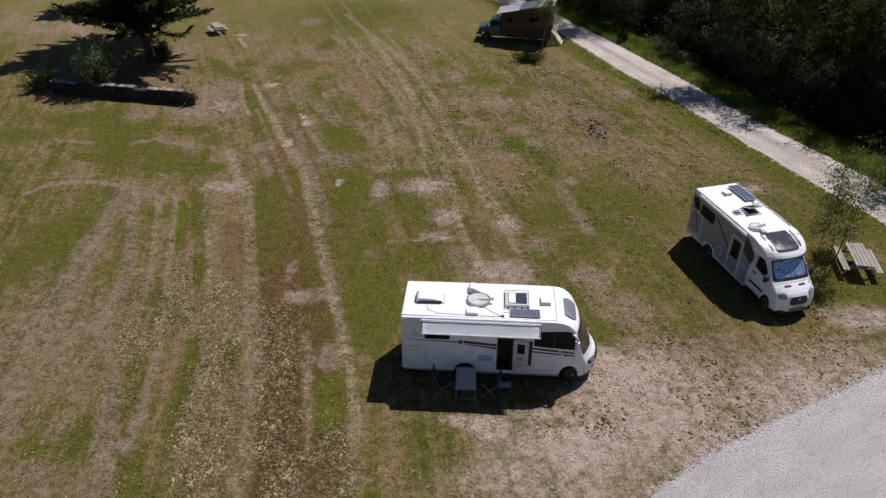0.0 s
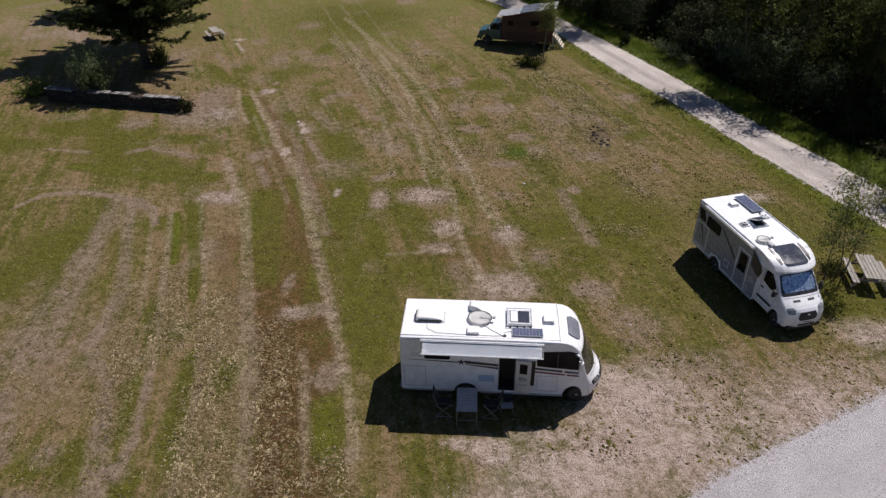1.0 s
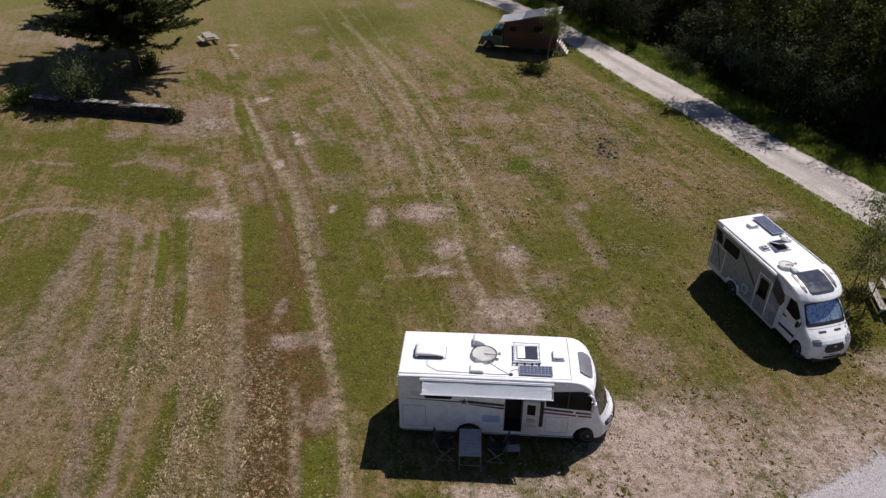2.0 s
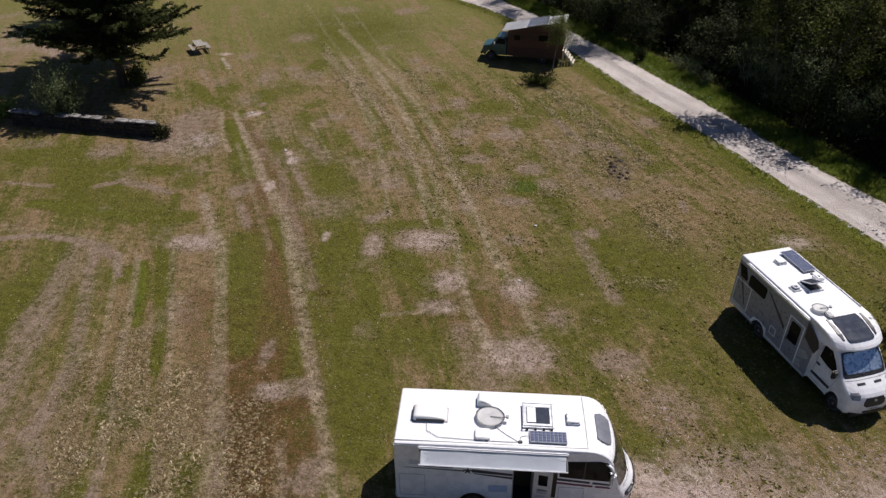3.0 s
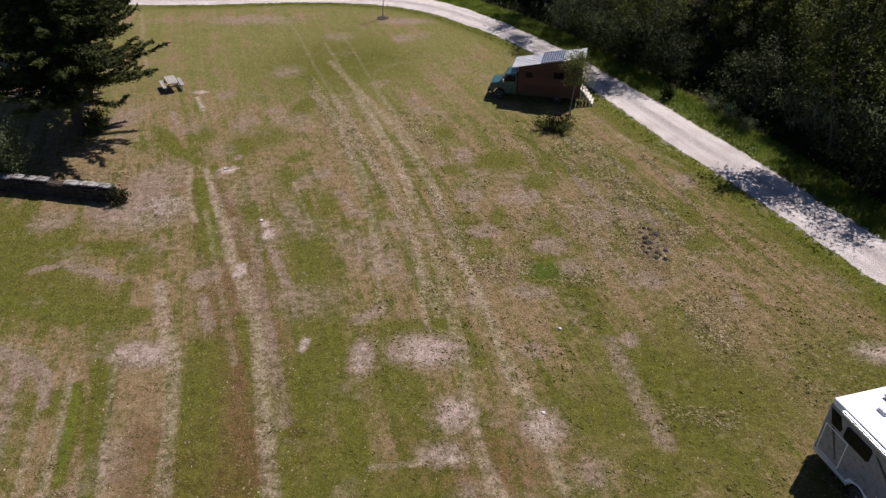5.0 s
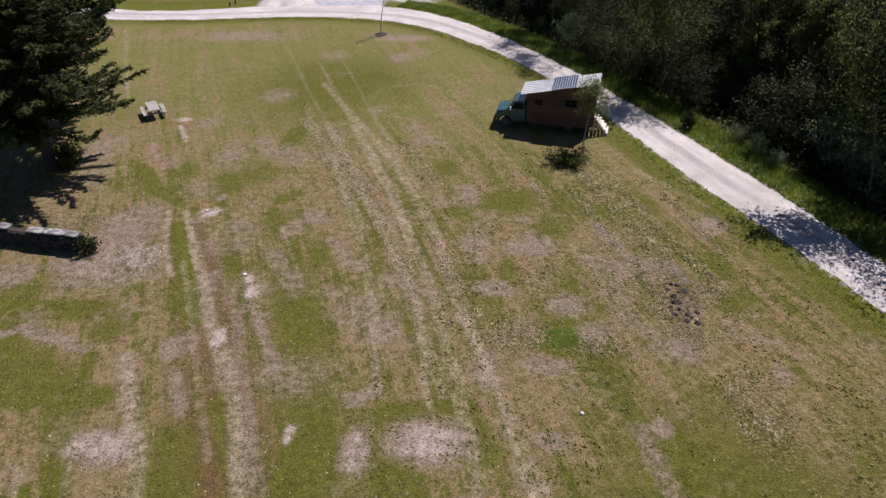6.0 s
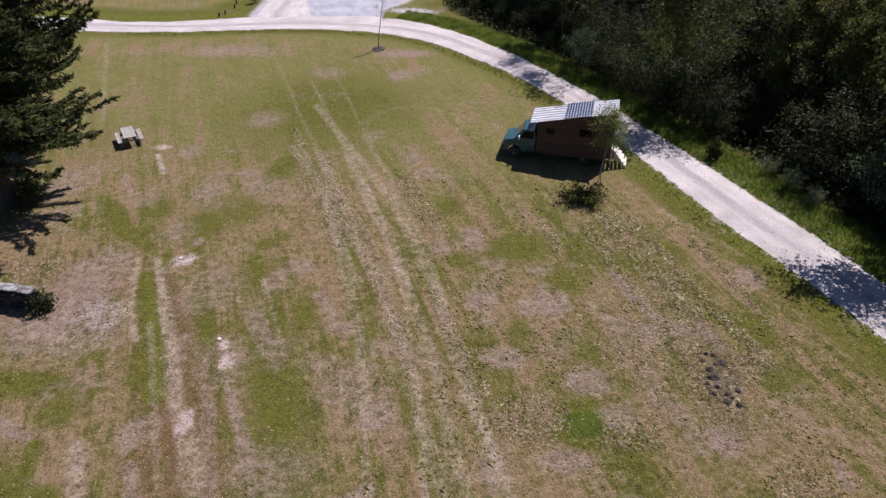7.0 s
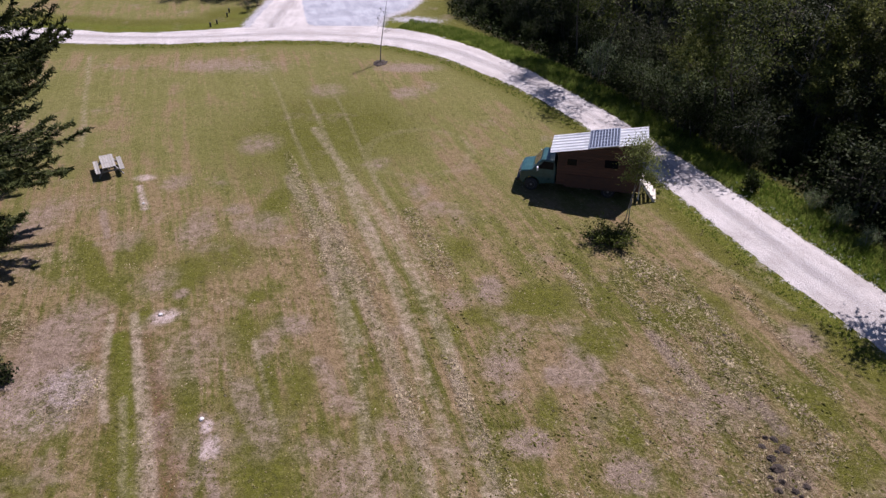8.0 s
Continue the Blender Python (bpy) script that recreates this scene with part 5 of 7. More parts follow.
    leaf = part("door", box(0.0, 0.56, -0.035, 0.0, 0.50, 2.06, 0.012, m=Matrix.Translation((4.20, -1.18, 0)) @ pose(0, 0, 0, 0, 0, -8)), M_CREAM, t, "open cream-lined entrance door")
    dm = Matrix.Translation((4.20, -1.18, 0)) @ pose(0, 0, 0, 0, 0, -8)
    part("window", box(0.14, 0.42, -0.045, -0.034, 1.45, 1.92, 0.01, m=dm), M_GLASS, leaf)
    part("bin", box(0.10, 0.46, -0.11, -0.034, 0.58, 0.98, 0.03, m=dm), M_CREAM, leaf)
    part("pocket", box(0.12, 0.44, -0.07, -0.034, 1.10, 1.28, 0.02, m=dm), M_TRIM, leaf)
    part("curtain", box(4.76, 4.90, -1.165, -1.145, 0.80, 2.0, 0.008), M_INSIDE, t, "rolled brown fly screen")
    step = part("entrance_step", box(3.62, 4.16, -1.48, -1.10, 0.30, 0.34, 0.01), M_BLACK, t)
    part("bracket", box(3.66, 3.70, -1.46, -0.9, 0.24, 0.31, m=None), M_STEEL, step)
    part("bracket", box(4.08, 4.12, -1.46, -0.9, 0.24, 0.31), M_STEEL, step)
    # windows and glass
    w = plate([(4.90, 2.44), (6.10, 2.52), (6.36, 2.44), (6.56, 2.0), (6.62, 1.64), (5.6, 1.72), (4.96, 1.78)], -half - 0.002, -0.016, lambda x, y, z: (x, y * (1 - 0.05 * min(1, max(0, (x - 5.4) / 2)) ** 2), z))
    win = part("side_window", w, M_GLASS, t, "large dark tinted cab side window")
    part("mullion", box(5.66, 5.70, -1.165, -1.15, 1.74, 2.46), M_BLACK, win)
    part("side_window", plate(rect(0.88, 1.82, 1.93, 2.24, 0.06), -half - 0.002, -0.025), M_GLASS, t, "dark rear side window")
    part("windscreen", skin([(6.63, 2.42), (6.72, 2.28), (6.85, 2.0), (6.97, 1.7), (7.07, 1.46), (7.13, 1.34)], -1.10, 1.10, bend, 0.012, 16, 0.02, 0.03), M_SCREENGLASS, t, "wide windscreen reflecting the sky")
    part("wiper", tube([(7.12, -0.5, 1.40), (7.0, -0.1, 1.63), (6.98, 0.25, 1.66)], 0.012, 6), M_BLACK, t)
    part("wiper", tube([(7.10, 0.5, 1.40), (7.0, 0.75, 1.60)], 0.012, 6), M_BLACK, t)
    part("front_skylight", skin([(6.04, 2.885), (6.2, 2.83), (6.36, 2.73), (6.48, 2.64)], -0.66, 0.46, bend, 0.018, 8, 0.03, 0.15), M_HATCH, t, "front roof window with its sky reflection painted grey")
    part("grille", skin([(7.42, 0.99), (7.465, 0.86), (7.475, 0.72)], -0.5, 0.5, bend, 0.012, 8, 0.03), M_BLACK, t)
    part("grille", skin([(7.475, 0.60), (7.455, 0.50), (7.42, 0.43)], -0.72, 0.72, bend, 0.012, 8, 0.03), M_BLACK, t)
    for y0, y1 in ((-1.04, -0.62), (0.62, 1.04)):
        lamp = part("headlight", skin([(7.40, 1.00), (7.45, 0.92), (7.468, 0.82)], y0, y1, bend, 0.012, 6, 0.03, 0.2), M_BLACK, t, "black headlight unit")
        part("lens", skin([(7.42, 0.975), (7.455, 0.90)], y0 + 0.08, y1 - 0.08, bend, 0.018, 5, 0.02, 0.2), M_LAMP, lamp)
    part("bonnet_line", skin([(7.20, 1.245), (7.215, 1.215)], -0.95, 0.95, bend, 0.006, 8, 0.01), M_TRIM, t)
    # decals and hatches of the side
    def band(x0, z0, x1, z1, h0, h1, material, label=""):
        part("stripe", plate([(x0, z0 - h0 / 2), (x1, z1 - h1 / 2), (x1, z1 + h1 / 2), (x0, z0 + h0 / 2)], -half - 0.001, -0.006), material, t, label)
    band(0.30, 1.86, 2.12, 1.80, 0.015, 0.05, M_DECAL)
    band(2.34, 1.83, 3.56, 1.73, 0.13, 0.10, M_DECAL)
    band(2.40, 1.71, 3.56, 1.58, 0.03, 0.09, M_DECAL)
    band(4.80, 1.66, 5.88, 1.56, 0.09, 0.09, M_DECAL)
    band(5.96, 1.55, 6.48, 1.50, 0.09, 0.05, M_DECAL)
    band(4.80, 1.50, 5.98, 1.40, 0.07, 0.07, M_RED)
    band(6.06, 1.39, 6.50, 1.36, 0.07, 0.05, M_RED)
    star = []
    for k in range(10):
        a, r = 2 * math.pi * k / 10 + 0.3, 0.16 if k % 2 == 0 else 0.06
        star.append((2.22 + r * math.cos(a), 1.82 + r * math.sin(a)))
    part("emblem", plate(star, -half - 0.002, -0.012), M_DECAL, t)
    for k in range(4):
        band(0.45, 2.18 - 0.05 * k, 0.78, 2.17 - 0.05 * k, 0.015, 0.015, M_TRIM)
    part("service_hatch", rim_frame(0.12, 0.92, 0.56, 1.55, 0.014, -half - 0.001, -0.008), M_TRIM, t)
    part("service_hatch", rim_frame(4.98, 5.75, 0.55, 1.30, 0.014, -half - 0.001, -0.008), M_TRIM, t)
    # the cover's pale blue paints what it reflects of the sky
    part("fridge_vent", plate(rect(2.86, 3.44, 0.92, 1.22, 0.03), -half - 0.001, -0.014), M_PALEBLUE, t, "vent cover with its blue sky reflection painted on")
    part("roof_trim", box(0.0, 5.5, -half - 0.012, -half + 0.01, 2.80, 2.83), M_CASE, t)
    # roof
    part("roof_rail", box(0.02, 5.7, -1.02, -0.99, 2.90, 2.925, 0.006), M_ROOF, t)
    part("seam", skin([(5.70, 2.915), (5.725, 2.914)], -1.05, 1.05, bend, 0.006, 8, 0.01), M_TRIM, t)
    pod = hull(smooth_line([(0.48, 2.90), (0.50, 3.05), (0.62, 3.10), (1.10, 3.09), (1.44, 3.03), (1.55, 2.90)], 2), 0.29, lambda x, y, z: (x, y + 0.03, z), 0.06)
    part("air_conditioner", pod, M_ROOF, t, "streamlined white roof air conditioner", smooth=True)
    cooler = t.children[-1]
    part("base", box(0.46, 1.56, -0.275, 0.335, 2.88, 2.925, 0.01), M_TRIM, cooler)
    # black grille strips that also paint the pod's shaded lower edges
    part("vent", box(0.60, 1.46, -0.276, -0.25, 2.935, 3.01, 0.004), M_BLACK, cooler, "black grille strip painting the pod's shaded lower edge")
    part("vent", box(0.475, 0.51, -0.20, 0.26, 2.94, 3.03, 0.004), M_BLACK, cooler, "black grille strip painting the pod's shaded lower edge")
    dish(t, 2.84, -0.02, 2.935, 0.45, 1, -8)
    part("dish_cover", hull(smooth_line([(2.42, 2.9), (2.45, 3.12), (2.62, 3.14), (2.86, 3.0), (2.9, 2.9)], 1), 0.2, lambda x, y, z: (x, y + 0.66, z), 0.04), M_ROOF, t)
    part("flue", box(2.40, 2.84, -0.90, -0.50, 2.90, 3.02, 0.02), M_ROOF, t)
    big = roof_hatch(t, 3.82, 4.74, -0.36, 0.56, 2.94, True, 0)
    for y in (-0.40, 0.58):
        part("rail", tube([(3.80, y, 3.02), (4.76, y, 3.02)], 0.016, 6), M_CASE, big)
    for x in (3.84, 4.72):
        part("rail", tube([(x, -0.42, 3.03), (x, 0.60, 3.03)], 0.016, 6), M_CASE, big)
    for x in (3.95, 4.2, 4.45, 4.68):
        part("clip", box(x - 0.03, x + 0.03, -0.44, -0.38, 2.93, 2.99), M_BLACK, big)
    part("blind", box(3.96, 4.22, -0.20, 0.40, 3.028, 3.036), M_ROOF, big, "cream blind drawn half shut")
    roof_hatch(t, 5.14, 5.56, -0.14, 0.30, 2.94, False)
    solar_panel(t, 4.01, 5.11, -0.92, -0.48, 2.945, 9, 4)
    part("cable", tube([(0.92, -0.26, 2.92), (0.95, -0.62, 2.925), (1.3, -0.86, 2.925), (2.2, -0.90, 2.925), (3.3, -0.92, 2.925), (3.72, -0.90, 2.925)], 0.009, 5), M_TRIM, t)
    part("cable", tube([(2.95, -0.30, 2.93), (3.3, -0.62, 2.925), (3.66, -0.88, 2.925), (3.74, -0.90, 2.93)], 0.009, 5), M_TRIM, t)
    part("cable", tube([(3.74, -0.90, 2.94), (3.74, -0.72, 2.93), (3.86, -0.66, 2.93), (4.02, -0.68, 2.96)], 0.009, 5), M_TRIM, t)
    part("cable_gland", box(3.68, 3.80, -0.94, -0.86, 2.91, 2.96, 0.01), M_BLACK, t)
    # awning
    aw = part("awning", box(0.74, 5.15, -1.23, -1.14, 2.76, 2.85, 0.03), M_PAINT, t, "white awning cassette")
    cloth = bmesh.new()
    rows = []
    for i in range(7):
        f = i / 6
        rows.append([cloth.verts.new((0.84 + (5.06 - 0.84) * k / 16, -1.19 - 0.40 * f, 2.815 - 0.27 * f - 0.012 * math.sin(math.pi * f) - 0.005 * math.sin(k * 1.1))) for k in range(17)])
    for a, b in zip(rows, rows[1:]):
        for k in range(16):
            cloth.faces.new((a[k], a[k + 1], b[k + 1], b[k]))
    bmesh.ops.solidify(cloth, geom=cloth.faces[:], thickness=0.006)
    part("cloth", cloth, M_AWNING, aw, "pale grey awning cloth", smooth=True)
    part("front_bar", box(0.78, 5.12, -1.615, -1.575, 2.505, 2.55, 0.012), M_PAINT, aw)
    for x in (0.80, 5.10):
        part("arm", tube([(x, -1.2, 2.72), (x, -1.58, 2.52)], 0.02, 6), M_STEEL, aw)
    # mirrors and wheels
    for s_ in (-1, 1):
        mir = part("mirror", box(6.44, 6.58, min(s_ * 1.16, s_ * 1.38), max(s_ * 1.16, s_ * 1.38), 1.74, 2.20, 0.05), M_PAINT, t, "white bus-style wing mirror")
        part("mirror_arm", tube([(6.28, s_ * 1.10, 2.40), (6.42, s_ * 1.22, 2.38), (6.51, s_ * 1.27, 2.18)], 0.045, 8), M_PAINT, mir, smooth=True)
        part("mirror_glass", box(6.42, 6.442, min(s_ * 1.18, s_ * 1.36), max(s_ * 1.18, s_ * 1.36), 1.78, 2.16, 0.01), M_ALLOY, mir)
        # front rims get duller steel than the rear alloy, for the arch's shade
        wheel(t, 6.50, s_ * 1.04, 0.36, 0.22, M_STEEL), wheel(t, 2.41, s_ * 1.06)
        arch_liner(t, 6.50, 0.33, 0.482, s_ * 1.105, s_ * 0.72), arch_liner(t, 2.41, 0.33, 0.425, s_ * 1.136, s_ * 0.74)
    part("underside", box(0.15, 7.0, -0.85, 0.85, 0.22, 0.40), M_BLACK, t)
    part("skirt", box(0.10, 1.92, -1.152, -1.135, 0.34, 0.40), M_TRIM, t)
    part("skirt", box(2.90, 5.98, -1.152, -1.135, 0.32, 0.40), M_TRIM, t)
    for y in (-0.95, 0.95):
        part("rear_lamp", box(-0.03, 0.02, y - 0.08, y + 0.08, 0.85, 1.25, 0.02), M_RED, t)
    part("rear_bumper", box(-0.05, 0.1, -1.08, 1.08, 0.34, 0.52, 0.03), M_TRIM, t)


motorhome_with_awning(pose(-1.97, 17.62, 0, 0, 0, 0.5))


# ---- motorhome with the silver screen ----
def motorhome_with_screen(m):
    t = thing("motorhome", "white low-profile motorhome with silver screen behind its windscreen", "motorhome", m)
    half = 1.14
    ring = smooth_line([(0.0, 0.42), (0.0, 2.80), (0.08, 2.88), (4.55, 2.90), (5.2, 2.82), (5.70, 2.66), (5.96, 2.48), (5.97, 2.38), (5.80, 2.29), (5.40, 2.26), (5.02, 2.22), (4.95, 0.36)], 1)
    ring += arch(2.02, 0.34, 0.42)[::-1] + [(1.4, 0.42)]

    def bend(x, y, z):
        k = min(1.0, max(0.0, (x - 4.5) / 1.4))
        q = abs(y) / half
        return (x - 0.36 * k * q ** 2.6, y * (1 - 0.09 * k * k), z)

    part("body", hull(ring, half, bend, 0.05), M_PAINT, t)
    cab = smooth_line([(4.6, 0.40), (4.6, 2.24), (5.55, 2.27), (5.72, 2.22), (6.34, 1.56), (6.45, 1.49), (7.02, 1.24), (7.24, 1.06), (7.33, 0.82), (7.32, 0.45), (7.22, 0.34)], 1)
    cab += arch(6.32, 0.34, 0.43)[::-1] + [(5.8, 0.38)]

    def cab_bend(x, y, z):
        x = min(x, 6.45) + 0.74 * max(0.0, x - 6.45)
        k = min(1.0, max(0.0, (x - 5.9) / 1.4))
        q = abs(y)
        return (x - 0.30 * k * q ** 2.8, y * (1 - 0.13 * max(0.0, z - 1.25)) * (1 - 0.07 * k * k), z - 0.07 * k * q ** 3 * (1 if z > 0.9 else 0))

    part("cab", hull(cab, 1.0, cab_bend, 0.06), M_PAINT, t)
    part("windscreen", skin([(5.72, 2.215), (5.9, 2.03), (6.1, 1.815), (6.3, 1.605), (6.38, 1.53)], -0.93, 0.93, cab_bend, 0.010, 12, 0.02, 0.05), M_BLACK, t, "black-edged windscreen")
    part("silver_screen", skin([(5.765, 2.17), (5.9, 2.03), (6.1, 1.815), (6.27, 1.635)], -0.85, 0.85, cab_bend, 0.016, 12, 0.02, 0.08), M_SILVER, t, "crumpled silver thermal windscreen cover")
    part("wiper", tube([cab_bend(6.37, -0.55, 1.56), cab_bend(6.30, -0.05, 1.64)], 0.012, 5), M_BLACK, t)
    part("wiper", tube([cab_bend(6.37, 0.20, 1.56), cab_bend(6.30, 0.70, 1.64)], 0.012, 5), M_BLACK, t)
    for y0, y1 in ((-0.52, -0.20), (0.20, 0.52)):
        part("bonnet_vent", skin([(6.60, 1.428), (6.70, 1.385)], y0, y1, cab_bend, 0.008, 4, 0.012), M_BLACK, t)
    part("bonnet_line", skin([(6.45, 1.495), (6.475, 1.483)], -0.9, 0.9, cab_bend, 0.005, 8, 0.01), M_TRIM, t)
    part("grille", skin([(7.22, 1.10), (7.29, 0.95), (7.325, 0.82), (7.328, 0.74)], -0.46, 0.46, cab_bend, 0.014, 8, 0.03, 0.2), M_BLACK, t, "black grille")
    part("grille", skin([(7.33, 0.56), (7.325, 0.47)], -0.42, 0.42, cab_bend, 0.012, 6, 0.03), M_BLACK, t)
    part("badge", skin([(7.27, 1.02), (7.295, 0.96)], -0.09, 0.09, cab_bend, 0.03, 4, 0.02, 0.3), M_ALLOY, t)
    part("number_plate", skin([(7.332, 0.70), (7.333, 0.59)], -0.26, 0.26, cab_bend, 0.016, 4, 0.02), M_ROOF, t)
    for k in range(5):
        part("plate_bar", skin([(7.333, 0.67), (7.3335, 0.62)], -0.2 + 0.085 * k, -0.145 + 0.085 * k, cab_bend, 0.02, 2, 0.01), M_DECAL, t)
    for y0, y1 in ((-0.95, -0.56), (0.56, 0.95)):
        part("headlight", skin([(7.00, 1.255), (7.12, 1.18), (7.25, 1.04)], y0 + 0.03 * (1 if y0 < 0 else 0), y1 - 0.03 * (1 if y1 > 0 else 0), cab_bend, 0.012, 6, 0.03, 0.3), M_LAMP, t)
    part("roof_window", skin([(4.58, 2.905), (4.9, 2.875), (5.3, 2.795), (5.66, 2.685), (5.74, 2.645)], -0.58, 0.58, bend, 0.014, 8, 0.03, 0.1), M_SKYLIGHT, t, "large dark panoramic roof window")
    for y0, y1 in ((-0.80, -0.66), (0.66, 0.80)):
        part("roof_fin", skin([(4.62, 2.90), (5.0, 2.86), (5.4, 2.77), (5.66, 2.68)], y0, y1, bend, 0.012, 3, 0.03, 0.6), M_DECAL, t)
    # side
    def deco(points, material, depth=0.006):
        part("decal", plate(points, -half - 0.001, -depth), material, t)
    # grey plate on this side only, its colour lowered for the side's shade
    part("side_panel", plate([(0.04, 0.56), (1.50, 0.56), (1.62, 0.80), (2.42, 0.80), (2.52, 0.52), (4.90, 0.50), (4.92, 2.10), (4.40, 2.62), (0.04, 2.64)], -half - 0.0002, -0.004), M_SIDEGREY, t, "grey side panel, darkened as the shaded side")
    win = part("side_window", plate(rect(0.86, 1.94, 1.88, 2.42, 0.07), -half - 0.002, -0.025), M_GLASS, t, "dark side window in black frame")
    part("side_window", plate([(0.10, 2.50), (0.52, 2.50), (0.74, 2.10), (0.70, 1.95), (0.30, 1.95)], -half - 0.001, -0.012), M_GLASS, t)
    deco([(0.35, 1.90), (0.48, 1.90), (0.95, 0.85), (0.88, 0.85)], M_DECAL)
    deco([(2.05, 2.36), (2.2, 2.36), (3.30, 1.60), (3.30, 1.42)], M_DECAL)
    deco([(3.30, 1.56), (3.36, 1.66), (3.44, 1.20), (3.36, 1.10)], M_GREY)
    deco([(4.30, 2.58), (4.46, 2.56), (5.00, 2.24), (5.10, 1.98), (4.96, 1.62), (4.34, 1.92)], M_DECAL)
    deco([(4.30, 1.34), (4.60, 1.44), (4.84, 1.24), (4.60, 1.06), (4.30, 0.98)], M_GREY)
    deco([(3.46, 1.24), (3.90, 1.32), (4.20, 1.05), (4.20, 0.86), (3.60, 0.98)], M_DECAL)
    deco([(4.26, 0.82), (4.46, 0.92), (4.60, 0.62), (4.26, 0.52)], M_GREY)
    door = part("door", plate(rect(3.46, 4.22, 0.50, 2.26, 0.06), -half - 0.001, -0.012), M_SIDEGREY, t, "grey entrance door with tall window")
    part("frame", rim_frame(3.42, 4.26, 0.46, 2.30, 0.045, -half - 0.001, -0.024), M_PAINT, door)
    part("window", plate(rect(3.58, 4.10, 1.26, 2.14, 0.06), -half - 0.012, -0.014), M_GLASS, door)
    part("handle", box(3.54, 3.60, -half - 0.05, -half - 0.01, 1.18, 1.36, 0.01), M_BLACK, door)
    part("service_hatch", rim_frame(0.12, 1.12, 0.62, 1.82, 0.035, -half - 0.001, -0.012), M_PAINT, t)
    part("service_hatch", rim_frame(2.62, 2.98, 0.78, 1.14, 0.03, -half - 0.001, -0.012), M_PAINT, t)
    part("skirt_rail", box(0.05, 1.55, -half - 0.03, -half + 0.01, 0.42, 0.52, 0.01), M_CASE, t)
    part("skirt_rail", box(2.48, 4.9, -half - 0.03, -half + 0.01, 0.38, 0.48, 0.01), M_CASE, t)
    part("wheel_lip", tube([(x, -half - 0.01, z) for x, z in arch(2.02, 0.40, 0.44, 13)], 0.03, 6), M_PAINT, t, smooth=True)
    part("awning_case", box(0.55, 4.35, -1.25, -1.12, 2.66, 2.82, 0.035), M_CASE, t, "closed silver awning case")
    cab_side = part("cab_window", plate([(5.12, 1.60), (5.12, 2.12), (5.48, 2.14), (5.80, 1.86), (6.12, 1.52), (5.6, 1.50)], -1.0, -0.02, cab_bend), M_GLASS, t, "dark cab side window")
    part("pillar", box(5.46, 5.50, -0.93, -0.905, 1.56, 2.08), M_BLACK, cab_side)
    part("cab_door_line", tube([cab_bend(x, -1.004, z) for x, z in ((5.08, 2.18), (5.05, 1.5), (5.05, 0.55), (5.85, 0.55), (6.05, 0.95), (6.2, 1.45))], 0.008, 4), M_TRIM, t)
    part("door_handle", box(5.10, 5.28, -1.03, -0.99, 1.28, 1.34, 0.01), M_BLACK, t)
    part("sill_moulding", box(5.0, 5.95, -1.015, -0.99, 0.72, 0.84, 0.01), M_BLACK, t)
    for s_ in (-1, 1):
        part("mirror", box(6.02, 6.16, min(s_ * 1.04, s_ * 1.26), max(s_ * 1.04, s_ * 1.26), 1.42, 1.80, 0.05), M_BLACK, t, "black wing mirror")
        part("mirror_arm", tube([(6.04, s_ * 0.94, 1.50), (6.08, s_ * 1.12, 1.52)], 0.035, 6), M_BLACK, t.children[-1])
        wheel(t, 6.32, s_ * 0.95, 0.35), wheel(t, 2.02, s_ * 1.06, 0.35)
        arch_liner(t, 6.32, 0.34, 0.425, s_ * 0.965, s_ * 0.64), arch_liner(t, 2.02, 0.34, 0.415, s_ * 1.136, s_ * 0.74)
    # roof
    solar_panel(t, 0.42, 1.90, 0.36, 0.96, 2.95, 9, 4)
    roof_hatch(t, 0.82, 1.16, -0.24, 0.18, 2.92, False)
    roof_hatch(t, 2.36, 3.08, -0.26, 0.42, 2.92, True, 22)
    roof_hatch(t, 2.54, 2.88, -0.80, -0.44, 2.92, True, 10, "roof_vent")
    roof_hatch(t, 2.16, 2.50, 0.56, 0.88, 2.92, True, 0, "roof_vent")
    dish(t, 4.08, -0.62, 2.94, 0.29, -4, 60)
    part("aerial", box(4.30, 4.62, -0.62, -0.38, 2.90, 2.99, 0.03), M_TRIM, t)
    part("cable_gland", box(1.98, 2.10, 0.62, 0.70, 2.89, 2.93, 0.01), M_BLACK, t)
    part("roof_rail", box(0.3, 4.3, 1.02, 1.06, 2.89, 2.94, 0.01), M_CASE, t)
    # back
    rack = part("bike_rack", tube([(-0.32, -0.62, 0.80), (-0.32, -0.62, 2.05), (-0.02, -0.62, 2.15)], 0.02, 6), M_CASE, t, "silver rear carrier")
    part("rail", tube([(-0.32, 0.62, 0.80), (-0.32, 0.62, 2.05), (-0.02, 0.62, 2.15)], 0.02, 6), M_CASE, rack)
    part("load", box(-0.40, -0.06, -0.72, 0.66, 0.86, 1.78, 0.12), M_TRIM, rack, "covered grey load")
    part("rear_bumper", box(-0.08, 0.1, -1.08, 1.08, 0.40, 0.62, 0.04), M_TRIM, t)
    part("underside", box(0.15, 7.0, -0.8, 0.8, 0.24, 0.44), M_BLACK, t)


motorhome_with_screen(pose(12.06, 27.81, 0, 0, 0, -70.9) @ Matrix.Scale(0.982, 4))


